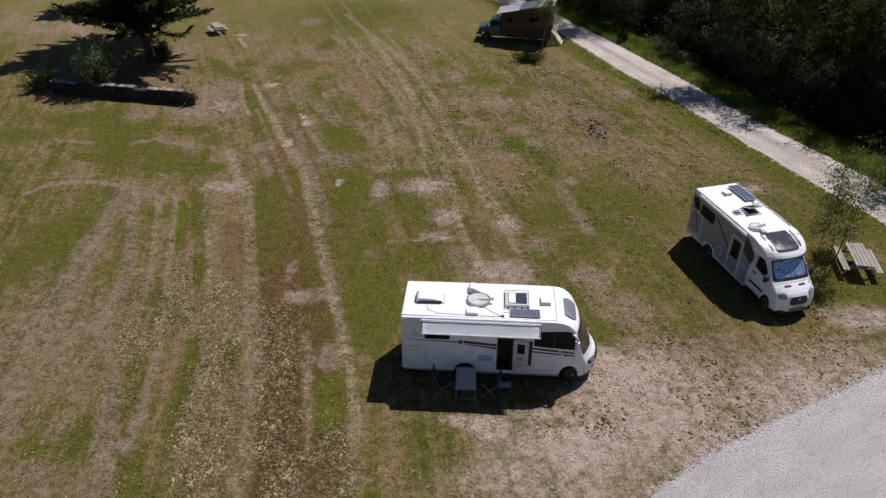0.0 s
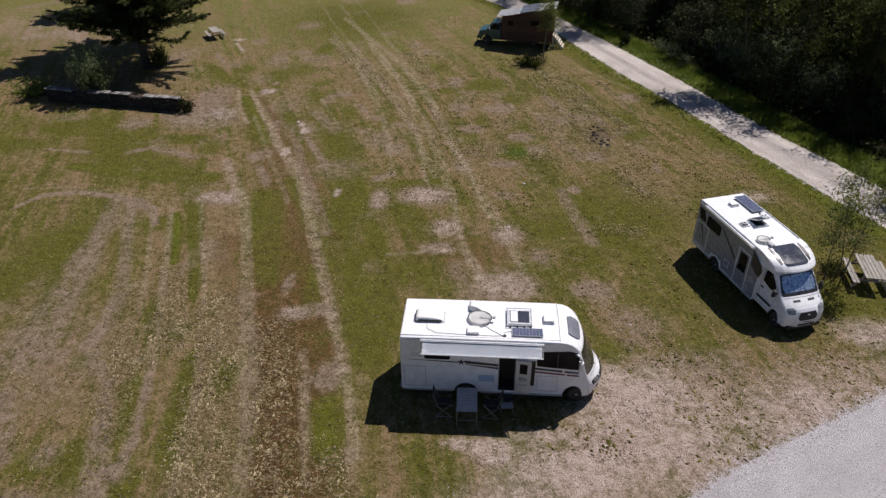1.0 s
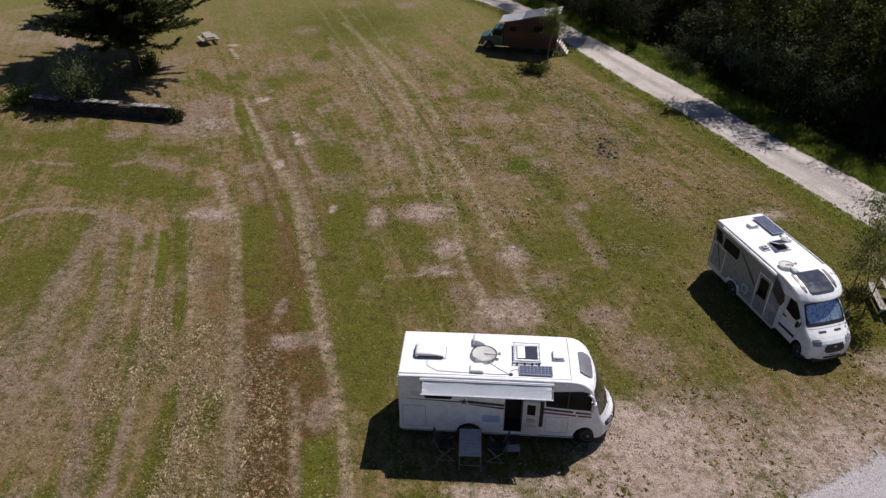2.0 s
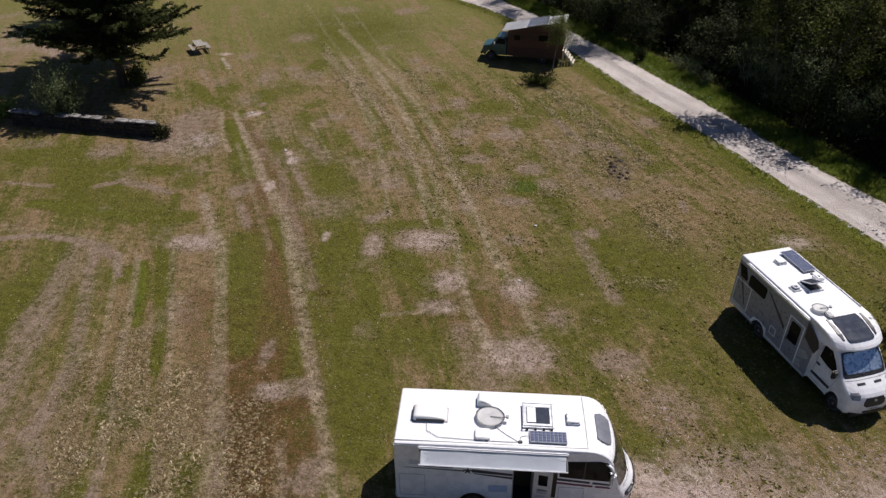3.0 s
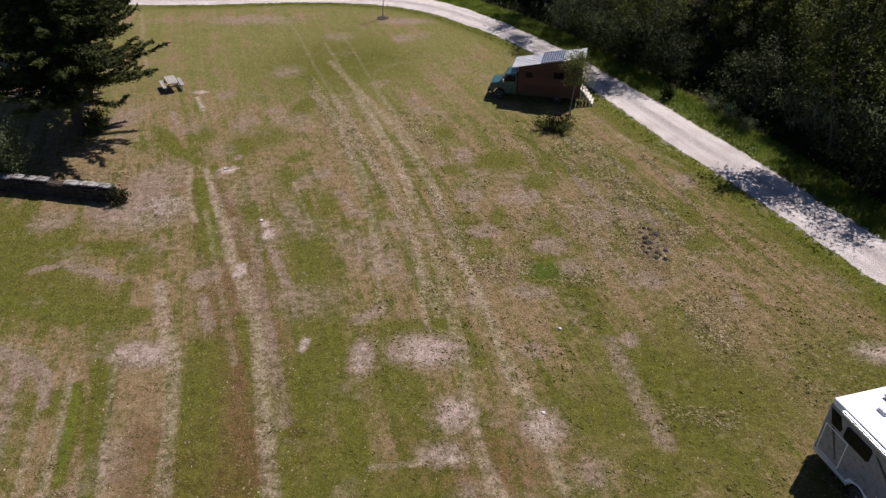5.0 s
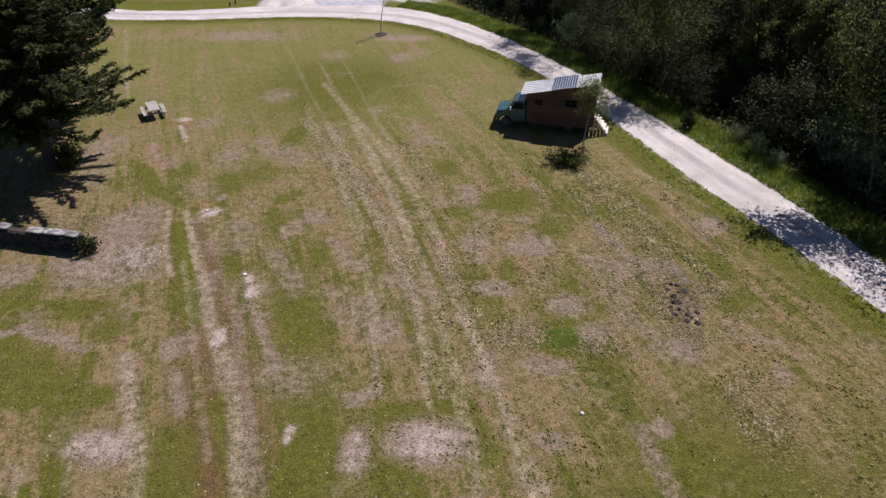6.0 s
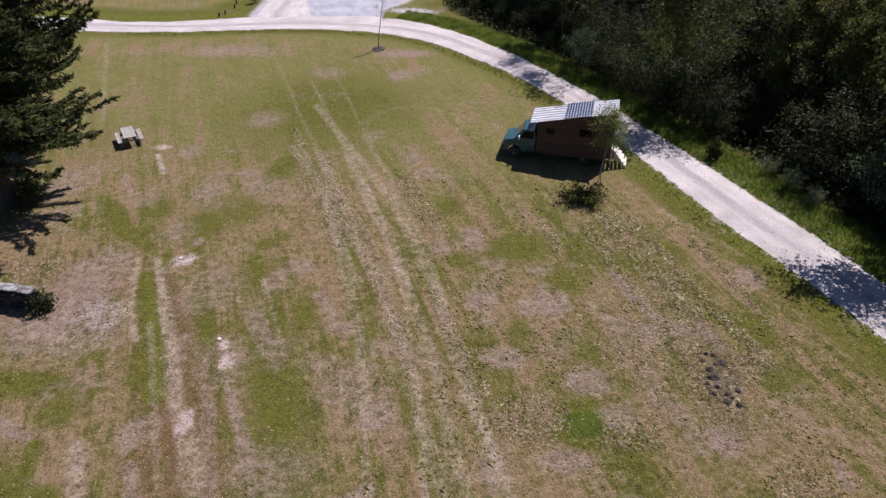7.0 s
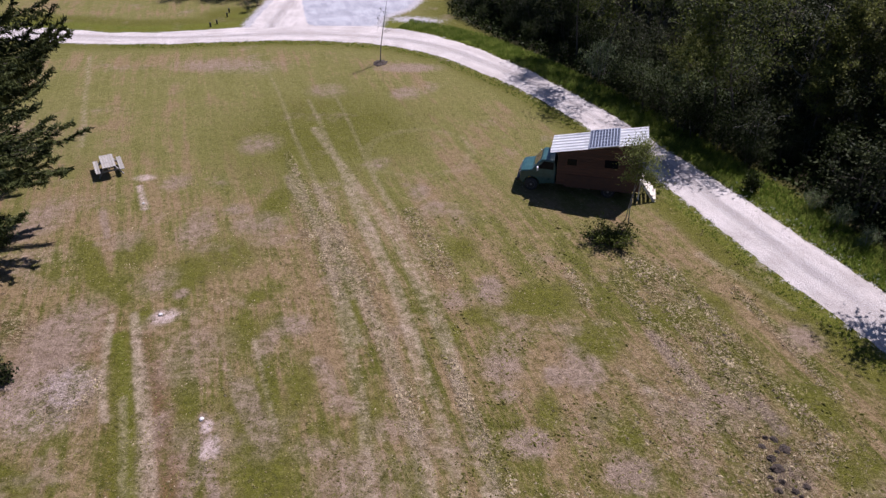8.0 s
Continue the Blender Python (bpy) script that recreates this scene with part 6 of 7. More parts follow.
# ---- old truck with the wooden cabin ----
def camper_truck(m):
    t = thing("camper_truck", "old teal pickup truck carrying a red-brown wooden cabin", "truck", m)
    cab = smooth_line([(4.42, 0.55), (4.42, 1.86), (5.0, 1.92), (5.26, 1.88), (5.66, 1.36), (5.75, 1.27), (6.28, 1.20), (6.40, 1.10), (6.42, 0.62), (6.36, 0.48)], 1)
    cab += arch(5.72, 0.40, 0.44)[::-1] + [(5.1, 0.46)]

    def bend(x, y, z):
        k = min(1.0, max(0.0, (x - 5.6) / 0.8))
        return (x - 0.10 * k * abs(y) ** 3, y * (1 - 0.10 * max(0.0, z - 1.2)) * (1 - 0.04 * k), z - 0.03 * k * abs(y) ** 3)

    part("cab", hull(cab, 0.86, bend, 0.06), M_TEAL, t, "faded teal pickup cab")
    part("windscreen", skin([(5.28, 1.855), (5.42, 1.672), (5.56, 1.49), (5.65, 1.375)], -0.72, 0.72, bend, 0.010, 8, 0.02, 0.08), M_SCREENGLASS, t, "windscreen reflecting the bright sky")
    for s_ in (-1, 1):
        part("side_window", plate([(4.56, 1.36), (4.56, 1.78), (5.10, 1.80), (5.46, 1.38)], s_ * 0.862, s_ * 0.012, bend), M_GLASS, t)
        part("headlight", skin([(6.405, 1.04), (6.425, 0.86)], s_ * 0.66 - 0.11, s_ * 0.66 + 0.11, bend, 0.014, 4, 0.03, 0.3), M_LAMP, t)
        mir = part("mirror", box(5.36, 5.44, min(s_ * 0.98, s_ * 1.14), max(s_ * 0.98, s_ * 1.14), 1.36, 1.58, 0.02), M_PAINT, t, "pale wing mirror")
        part("mirror_arm", tube([(5.40, s_ * 0.84, 1.36), (5.40, s_ * 1.02, 1.44)], 0.015, 5), M_STEEL, mir)
        wheel(t, 5.72, s_ * 0.84, 0.37, 0.22, M_STEEL), wheel(t, 1.55, s_ * 0.84, 0.37, 0.22, M_STEEL)
    part("grille", skin([(6.41, 1.02), (6.43, 0.78)], -0.5, 0.5, bend, 0.012, 6, 0.03), M_BLACK, t)
    part("bumper", box(6.38, 6.54, -0.86, 0.86, 0.50, 0.68, 0.03), M_BLACK, t)
    part("chassis", box(0.2, 5.2, -0.62, 0.62, 0.42, 0.62), M_BLACK, t)

    def roof_z(x):
        return 3.46 - 0.20 * x

    # the cabin: a frame of posts with boards on it
    core = part("cabin", plate([(0.02, 0.62), (4.36, 0.62), (4.36, roof_z(4.36) - 0.06), (0.02, roof_z(0.02) - 0.06)], -0.94, 1.88), M_BOARD, t, "red-brown boarded cabin with a sloping roof")
    for side in (-1, 1):
        y = side * 0.94
        n = 17
        for k in range(n):
            z0, z1 = 0.60 + k * 0.165, 0.60 + k * 0.165 + 0.158
            x1 = min(4.36, (3.46 - 0.07 - z1) / 0.20)
            if x1 < 0.3:
                continue
            part("plank", box(0.0, x1, min(y, y + side * 0.022), max(y, y + side * 0.022), z0, z1, 0, m=None), M_BOARD, core)
        part("window", plate(rect(3.34, 3.86, 1.80, 2.20, 0.03), y + side * 0.022, side * 0.02), M_GLASS, core)
        part("window", plate(rect(1.2, 1.9, 1.85, 2.30, 0.03), y + side * 0.022, side * 0.02), M_GLASS, core)
        part("window_frame", rim_frame(3.30, 3.90, 1.76, 2.24, 0.05, y + side * 0.02, side * 0.035), M_BOARD, core)
        part("corner_post", box(-0.02, 0.08, min(y, y + side * 0.04), max(y, y + side * 0.04), 0.6, 3.36), M_BOARD, core)
        part("side_locker", box(0.30, 3.9, min(y, y + side * 0.06), max(y, y + side * 0.06), 0.50, 1.25, 0.01), M_BOARD, core)
    part("door", box(-0.045, 0.015, -0.42, 0.42, 0.80, 2.70, 0.008), M_BOARD, core)
    # corrugated sheets and the panel
    def sheet(x0, x1, material, name, label, lift, y0=-1.08, y1=1.08):
        bm = bmesh.new()
        n = 96
        rows = [[bm.verts.new((x, y0 + (y1 - y0) * k / n, roof_z(x) + lift + 0.024 * max(-1.0, min(1.0, 2.6 * math.sin(2 * math.pi * (y0 + (y1 - y0) * k / n) / 0.36))))) for k in range(n + 1)] for x in (x0, (x0 + x1) / 2, x1)]
        for a, b in zip(rows, rows[1:]):
            for k in range(n):
                bm.faces.new((a[k], a[k + 1], b[k + 1], b[k]))
        bmesh.ops.solidify(bm, geom=bm.faces[:], thickness=0.006)
        return part(name, bm, material, core, label)

    sheet(2.84, 4.80, M_ZINC, "roof_sheet", "white corrugated roof sheet", 0.0)
    sheet(1.20, 2.90, M_ZINC, "roof_sheet", "", -0.012)
    sheet(-0.16, 1.26, M_ZINC, "roof_sheet", "white corrugated roof sheet", 0.0)
    slope = Matrix.Translation((2.05, 0, roof_z(2.05) + 0.06)) @ pose(0, 0, 0, 0, 11.3, 0)
    pan = part("solar_panel", box(-0.80, 0.80, -1.10, 1.20, 0, 0.035, 0.006, m=slope), M_CELLBACK, core, "blue solar panel of narrow strips")
    strip_ = part("cell_strip", box(-0.058, 0.058, -0.16, 0.16, 0, 0.008), M_SKYLIGHT, pan)
    for i in range(10):
        for k in range(6):
            cell = strip_ if i + k == 0 else new("cell_strip", strip_.data)
            cell.parent = pan
            cell.matrix_basis = slope @ Matrix.Translation((-0.702 + 0.156 * i, -0.87 + 0.365 * k, 0.034))
    # steps at the back
    st = part("stairs", box(-0.10, 0.0, -0.45, 0.75, 1.08, 1.14, 0.01), M_PALEWOOD, t, "pale wooden steps")
    for y in (-0.42, 0.70):
        bm = plate([(-0.02, 1.10), (-0.16, 1.10), (-1.0, 0.0), (-0.84, 0.0)], y, 0.045)
        part("stringer", bm, M_PALEWOOD, st)
        part("post", box(-0.10, -0.03, y, y + 0.05, -0.02, 1.1), M_PALEWOOD, st)
    for k in range(5):
        z, x = 0.20 * k + 0.14, -0.95 + 0.165 * k
        part("tread", box(x - 0.04, x + 0.12, -0.40, 0.74, z, z + 0.035, 0.006), M_PALEWOOD, st)


camper_truck(pose(5.86, 58.99, 0, 0, 0, 171))


# ---- picnic tables and camping furniture ----
def picnic_table():
    t = thing("picnic_table", "weathered grey timber picnic table with fixed benches", "picnic table", pose(18.48, 25.32, 0, 0, 0, 83), "picnic tables on the grass")
    L = 1.0
    for k in range(5):
        y = -0.40 + k * 0.163
        part("top_board", box(-L, L, y, y + 0.148, 0.71, 0.755, 0.006), M_SLAT, t)
    for s_ in (-1, 1):
        for k in range(2):
            y = s_ * (0.64 + 0.15 * k)
            part("bench_board", box(-L, L, y - 0.07, y + 0.07, 0.42, 0.465, 0.006), M_SLAT, t)
        for x in (-0.68, 0.68):
            part("leg", tube([(x, s_ * 0.74, -0.03), (x, s_ * 0.28, 0.71)], 0.05, 4), M_SLAT, t)
    for x in (-0.68, 0.68):
        part("bench_bearer", box(x + 0.03, x + 0.07, -0.82, 0.82, 0.33, 0.42), M_SLAT, t)
        part("top_bearer", box(x + 0.03, x + 0.07, -0.38, 0.38, 0.62, 0.71), M_SLAT, t)
        part("brace", tube([(x, 0, 0.38), (x * 0.3, 0, 0.70)], 0.03, 4), M_SLAT, t)
    return t


table_one = picnic_table()
table_two = copy_thing(table_one, pose(-24.45, 59.8, 0, 0, 0, -57) @ Matrix.Scale(0.9, 4))
table_two["label"] = "small weathered picnic table alone on the open meadow"


def camp_table(m):
    t = thing("camping_table", "grey slatted folding camping table in the awning's shade", "table", m)
    for k in range(9):
        y = -0.59 + k * 0.132
        part("slat", box(-0.37, 0.37, y, y + 0.122, 0.70, 0.715, 0.004), M_GREY, t)
    for s_ in (-1, 1):
        part("rail", box(min(s_ * 0.33, s_ * 0.36), max(s_ * 0.33, s_ * 0.36), -0.58, 0.58, 0.66, 0.70), M_STEEL, t)
        for e in (-1, 1):
            part("leg", tube([(s_ * 0.34, e * 0.50, 0.68), (s_ * 0.37, e * 0.60, -0.03)], 0.014, 6), M_STEEL, t)
    part("cross_bar", tube([(-0.35, -0.55, 0.22), (0.35, -0.55, 0.22)], 0.011, 6), M_STEEL, t)
    part("cross_bar", tube([(-0.35, 0.55, 0.22), (0.35, 0.55, 0.22)], 0.011, 6), M_STEEL, t)


camp_table(pose(0.52, 15.74, 0, 0, 0, 2))


def camp_chair(m):
    t = thing("camping_chair", "dark folding camping chair with steel tube frame", "chair", m, "chairs round the camping table")
    part("seat", box(-0.24, 0.24, -0.23, 0.23, 0.44, 0.46, 0.006), M_MESHCLOTH, t)
    part("backrest", box(-0.24, 0.24, -0.012, 0.012, 0.0, 0.62, 0.006, m=Matrix.Translation((0, -0.25, 0.46)) @ pose(0, 0, 0, 16, 0, 0)), M_MESHCLOTH, t)
    for s_ in (-1, 1):
        x = s_ * 0.26
        part("leg", tube([(x, -0.30, -0.03), (x, 0.26, 0.64)], 0.012, 6), M_STEEL, t)
        part("leg", tube([(x, 0.28, -0.03), (x, -0.22, 0.46), (x, -0.42, 1.08)], 0.012, 6), M_STEEL, t)
        part("foot_bar", tube([(x, -0.32, -0.02), (x, 0.30, -0.02)], 0.012, 6), M_STEEL, t)
        part("armrest", box(x - 0.025, x + 0.025, -0.26, 0.28, 0.64, 0.665, 0.008), M_BLACK, t)
    return t


chair_one = camp_chair(pose(-0.30, 15.80, 0, 0, 0, -88))
copy_thing(chair_one, pose(1.40, 15.82, 0, 0, 0, 86))


def step_stool(m):
    t = thing("step_stool", "small grey step stool below the open door", "stool", m)
    part("top", box(-0.22, 0.22, -0.15, 0.15, 0.21, 0.235, 0.008), M_GREY, t)
    for x in (-0.2, 0.2):
        for y in (-0.13, 0.13):
            part("leg", tube([(x, y, 0.21), (x * 1.1, y * 1.15, -0.03)], 0.014, 6), M_STEEL, t)


step_stool(pose(1.98, 16.02, 0, 0, 0, 4))

# ---- low stone wall ----
def stone_block(rng, sx, sy, sz):
    """One rough stone, worn at its corners."""
    bm = bmesh.new()
    made = bmesh.ops.create_cube(bm, size=1.0)["verts"]
    bmesh.ops.bevel(bm, geom=list({e for v in made for e in v.link_edges}), offset=0.12, segments=1, affect="EDGES")
    for v in bm.verts:
        v.co = Vector((v.co.x * sx, v.co.y * sy, v.co.z * sz)) + Vector((rng.uniform(-1, 1), rng.uniform(-1, 1), rng.uniform(-1, 1))) * 0.018
    bmesh.ops.recalc_face_normals(bm, faces=bm.faces[:])
    me = bpy.data.meshes.new("stone")
    bm.to_mesh(me)
    bm.free()
    return me


def stone_wall(m, length):
    rng = random.Random(4)
    t = thing("stone_wall", "low mossy stone wall darkened as shaded, with pale broken coping", "wall", m)
    part("core", box(0.1, length - 0.1, 0.08, 0.42, -0.05, 0.80, 0.02), M_EARTH, t)
    shapes = [stone_block(rng, w, 0.16, h) for w, h in ((0.30, 0.19), (0.42, 0.21), (0.55, 0.20), (0.36, 0.22), (0.48, 0.18))]
    caps = [stone_block(rng, w, 0.50, 0.10) for w in (0.75, 0.95, 1.15)]
    for me in shapes:
        me.materials.append(M_STONE)
    for me in caps:
        me.materials.append(M_COPING)
    widths = (0.30, 0.42, 0.55, 0.36, 0.48)
    for row in range(4):
        for y in (0.06, 0.44):
            x = 0.05 + rng.uniform(0, 0.15)
            while x < length - 0.2:
                k = rng.randrange(5)
                ob = new("stone", shapes[k])
                ob.parent = t
                ob.location = (x + widths[k] / 2, y + rng.uniform(-0.02, 0.02), 0.06 + 0.205 * row + rng.uniform(-0.01, 0.01))
                ob.rotation_euler = (rng.uniform(-0.06, 0.06), rng.uniform(-0.06, 0.06), rng.choice((0, math.pi)) + rng.uniform(-0.05, 0.05))
                x += widths[k] + 0.025
    x = 0.0
    while x < length - 0.4:
        k = rng.randrange(3)
        w = (0.75, 0.95, 1.15)[k]
        if not 2.2 < x < 3.3 and not 6.1 < x < 7.2:
            ob = new("coping_stone", caps[k])
            ob.parent = t
            ob.location = (x + w / 2, 0.25 + rng.uniform(-0.04, 0.04), 0.90 + rng.uniform(-0.02, 0.02))
            ob.rotation_euler = (rng.uniform(-0.05, 0.05), rng.uniform(-0.03, 0.03), rng.uniform(-0.06, 0.06))
        x += w + 0.03


stone_wall(pose(-31.55, 44.0, 0, 0, 0, -7.0), 10.6)

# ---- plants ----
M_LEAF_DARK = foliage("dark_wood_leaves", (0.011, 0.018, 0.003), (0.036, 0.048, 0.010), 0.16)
M_LEAF_OLIVE = foliage("olive_leaves", (0.030, 0.042, 0.008), (0.105, 0.122, 0.026), 0.28)
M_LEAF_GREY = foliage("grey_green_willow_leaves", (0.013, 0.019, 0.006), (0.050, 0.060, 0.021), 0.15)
M_LEAF_FRESH = foliage("fresh_sapling_leaves", (0.090, 0.112, 0.024), (0.190, 0.210, 0.066), 0.5)
M_LEAF_SUNNY = foliage("sunlit_yellow_green_leaves", (0.055, 0.068, 0.012), (0.185, 0.195, 0.055), 0.45)
M_LEAF_WILLOW = foliage("willow_leaves", (0.085, 0.115, 0.048), (0.220, 0.265, 0.130), 0.45)
M_NEEDLE = foliage("spruce_needles", (0.018, 0.026, 0.009), (0.088, 0.102, 0.032), 0.2)
M_GRASS = foliage("verge_grass", (0.085, 0.132, 0.016), (0.225, 0.275, 0.055), 0.5)
M_TURF = foliage("meadow_tufts", (0.100, 0.098, 0.024), (0.300, 0.255, 0.125), 0.5)
M_HAY = foliage("dried_cuttings", (0.200, 0.155, 0.085), (0.430, 0.350, 0.215), 0.15)
M_CLOD = foliage("dry_soil_crumbs", (0.200, 0.150, 0.116), (0.480, 0.390, 0.335), 0.0)
M_STUBBLE = foliage("mown_stubble", (0.090, 0.088, 0.016), (0.260, 0.225, 0.085), 0.25)
M_FLOWER = foliage("white_umbels", (0.24, 0.27, 0.16), (0.42, 0.44, 0.32), 0.3)


def quads_mesh(name, corners, material):
    """A mesh of many loose quads or triangles from an array (n, 3 or 4, 3)."""
    n, k = corners.shape[:2]
    me = bpy.data.meshes.new(name)
    me.vertices.add(n * k)
    me.vertices.foreach_set("co", corners.astype(np.float32).ravel())
    me.loops.add(n * k)
    me.loops.foreach_set("vertex_index", np.arange(n * k, dtype=np.int32))
    me.polygons.add(n)
    me.polygons.foreach_set("loop_start", np.arange(0, n * k, k, dtype=np.int32))
    me.materials.append(material)
    me.update(calc_edges=True)
    return me


def unit(v):
    return v / np.maximum(1e-9, np.linalg.norm(v, axis=-1, keepdims=True))


def leaves(rng, centres, size, narrow=0.5, way=None, flat=0.4):
    """A leaf (a pointed quad) at each centre; way is the direction that it points to."""
    n = len(centres)
    a = unit(rng.normal(size=(n, 3)) if way is None else way + 0.35 * rng.normal(size=(n, 3)))
    up = unit(rng.normal(size=(n, 3)) + np.array([0, 0, 1.0]) / max(0.05, flat))
    b = unit(np.cross(a, up))
    s_ = size * rng.uniform(0.45, 1.55, size=(n, 1))
    return np.stack([centres - a * s_ * 0.5, centres + b * s_ * narrow * 0.5, centres + a * s_ * 0.5, centres - b * s_ * narrow * 0.5], axis=1)


def limb(rng, start, way, length, steps=5, rise=0.25, wobble=0.25):
    pts, p, d = [np.array(start, float)], np.array(start, float), unit(np.array(way, float))
    for _ in range(steps):
        d = unit(d + rng.normal(size=3) * wobble + np.array([0, 0, rise * 0.3]))
        p = p + d * length / steps
        pts.append(p)
    return pts


def broadleaf(name, seed, h, r, bare_to, limbs, leaf_count, leaf_size, leaf_mat, bark_mat, trunk_r, label, category="tree", stems=1, spread_=0.0, cluster=0.34, where=None, group=""):
    """A tree or tall shrub: tapered trunk, limbs and twigs, and a crown of single leaves in uneven clumps."""
    rng = np.random.default_rng(seed)
    t = thing(name, label, category, where or Matrix.Identity(4), group)
    wood_bm, spots = bmesh.new(), []
    for s_ in range(stems):
        a0 = 2 * math.pi * (s_ + rng.uniform(0, 0.6)) / stems
        lean = np.array([math.cos(a0), math.sin(a0), 0]) * spread_
        trunk = limb(rng, (0.12 * stems * math.cos(a0) * (stems > 1), 0.12 * stems * math.sin(a0) * (stems > 1), -0.1), lean + np.array([0, 0, 1.0]), h * rng.uniform(0.86, 1.0), 9, 0.2, 0.06)
        tube(trunk, trunk_r, 7, wood_bm, trunk_r * 0.15)
        spots += [(trunk[-1], 1.0)]
        for k in range(limbs):
            f = bare_to / h + (1 - bare_to / h) * (k + rng.uniform(0, 1)) / limbs
            i = min(8, int(f * 9))
            base = trunk[i] + (trunk[i + 1] - trunk[i]) * (f * 9 - i)
            a = 2.4 * k + rng.uniform(-0.5, 0.5)
            g = (f - bare_to / h) / max(0.05, 1 - bare_to / h)
            size = r * (0.55 + 0.9 * math.sin(math.pi * min(1, 0.15 + 0.8 * g))) * rng.uniform(0.6, 1.15) * 0.75
            pts = limb(rng, base, (math.cos(a), math.sin(a), 0.35 + 0.6 * g), size, 5)
            tube(pts, trunk_r * 0.38 * (1.15 - f), 5, wood_bm, trunk_r * 0.06)
            for j in range(2, 6):
                spots.append((pts[j], 0.8 + 0.1 * j))
                twig = limb(rng, pts[j], rng.normal(size=3) + np.array([math.cos(a), math.sin(a), 0.4]), size * 0.42, 3, 0.2, 0.4)
                tube(twig, trunk_r * 0.09 + 0.004, 3, wood_bm, 0.003)
                spots += [(twig[2], 1.0), (twig[3], 0.8)]
    part("trunk", wood_bm, bark_mat, t, smooth=True)
    weights = np.array([w for _, w in spots]) * rng.uniform(0.3, 1.5, size=len(spots))
    pick = rng.choice(len(spots), size=leaf_count, p=weights / weights.sum())
    centres = np.array([p for p, _ in spots])[pick] + rng.normal(size=(leaf_count, 3)) * cluster * np.array([1, 1, 0.75]) * rng.uniform(0.4, 1.6, size=(len(spots), 1))[pick]
    centres[:, 2] = np.maximum(centres[:, 2], 0.05)
    crown = new("crown", quads_mesh("crown", leaves(rng, centres, leaf_size, 0.46), leaf_mat))
    crown.parent = t
    return t


def spruce(seed, h, r, first, where, label):
    """A conifer: straight trunk, uneven whorls of branches that sag and lift at their tips, with hanging side twigs and needle sprays."""
    rng = np.random.default_rng(seed)
    t = thing("spruce", label, "tree", where)
    wood_bm = tube([(0, 0, -0.1), (0.03, 0, h * 0.3), (0, 0.04, h * 0.65), (0, 0, h)], 0.36, 10, None, 0.03)
    sprays, ways = [], []
    z = first
    while z < h - 0.3:
        f = (z - first) / (h - first)
        reach = r * (1 - f) ** 1.15 * (0.66 + 0.34 * min(1, f * 5))
        for k in range(16 if f < 0.7 else 9):
            a = rng.uniform(0, 2 * math.pi)
            size = reach * rng.choice((0.5, 0.72, 0.9, 1.0, 1.18)) * rng.uniform(0.9, 1.08) + 0.25
            out = np.array([math.cos(a), math.sin(a), 0])
            side = np.array([-math.sin(a), math.cos(a), 0])
            z0 = z + rng.uniform(-0.32, 0.32)
            droop = rng.uniform(0.06, 0.30) * (1 - 0.8 * f)
            lift = rng.uniform(1.0, 1.5)
            line = [np.array([0, 0, z0]) + out * size * q + side * size * 0.06 * math.sin(q * 3 + a) + np.array([0, 0, 1.0]) * size * (0.08 * q - droop * q * 1.3 + droop * lift * q ** 3) for q in np.linspace(0, 1, 7)]
            tube(line, 0.05 * (1.1 - f), 4, wood_bm, 0.008)
            n = max(8, int(size * 10))
            for j in range(n):
                q = 0.14 + 0.86 * (j + rng.uniform(0, 1)) / n
                i = min(5, int(q * 6))
                base = line[i] + (line[i + 1] - line[i]) * (q * 6 - i)
                along_ = unit(line[i + 1] - line[i])
                tw = (0.24 + 0.75 * (1 - q) * min(1.0, size / 3)) * rng.uniform(0.6, 1.3)
                d = unit(along_ * 0.85 + side * rng.choice((-1, 1)) * rng.uniform(0.25, 0.95) + np.array([0, 0, rng.uniform(-0.55, 0.25)]))
                for g in range(12):
                    p = (g + 0.5) / 12
                    sprays.append(base + d * tw * p + np.array([0, 0, -0.12 * tw * p * p]) + rng.normal(size=3) * 0.035)
                    ways.append(d + side * rng.choice((-1, 1)) * 0.7 + rng.normal(size=3) * 0.35)
        z += 0.40 + 0.10 * rng.uniform()
    part("trunk", wood_bm, M_BARK, t, smooth=True)
    crown = new("crown", quads_mesh("crown", leaves(rng, np.array(sprays), 0.30, 0.20, np.array(ways), 0.9), M_NEEDLE))
    crown.parent = t
    return t


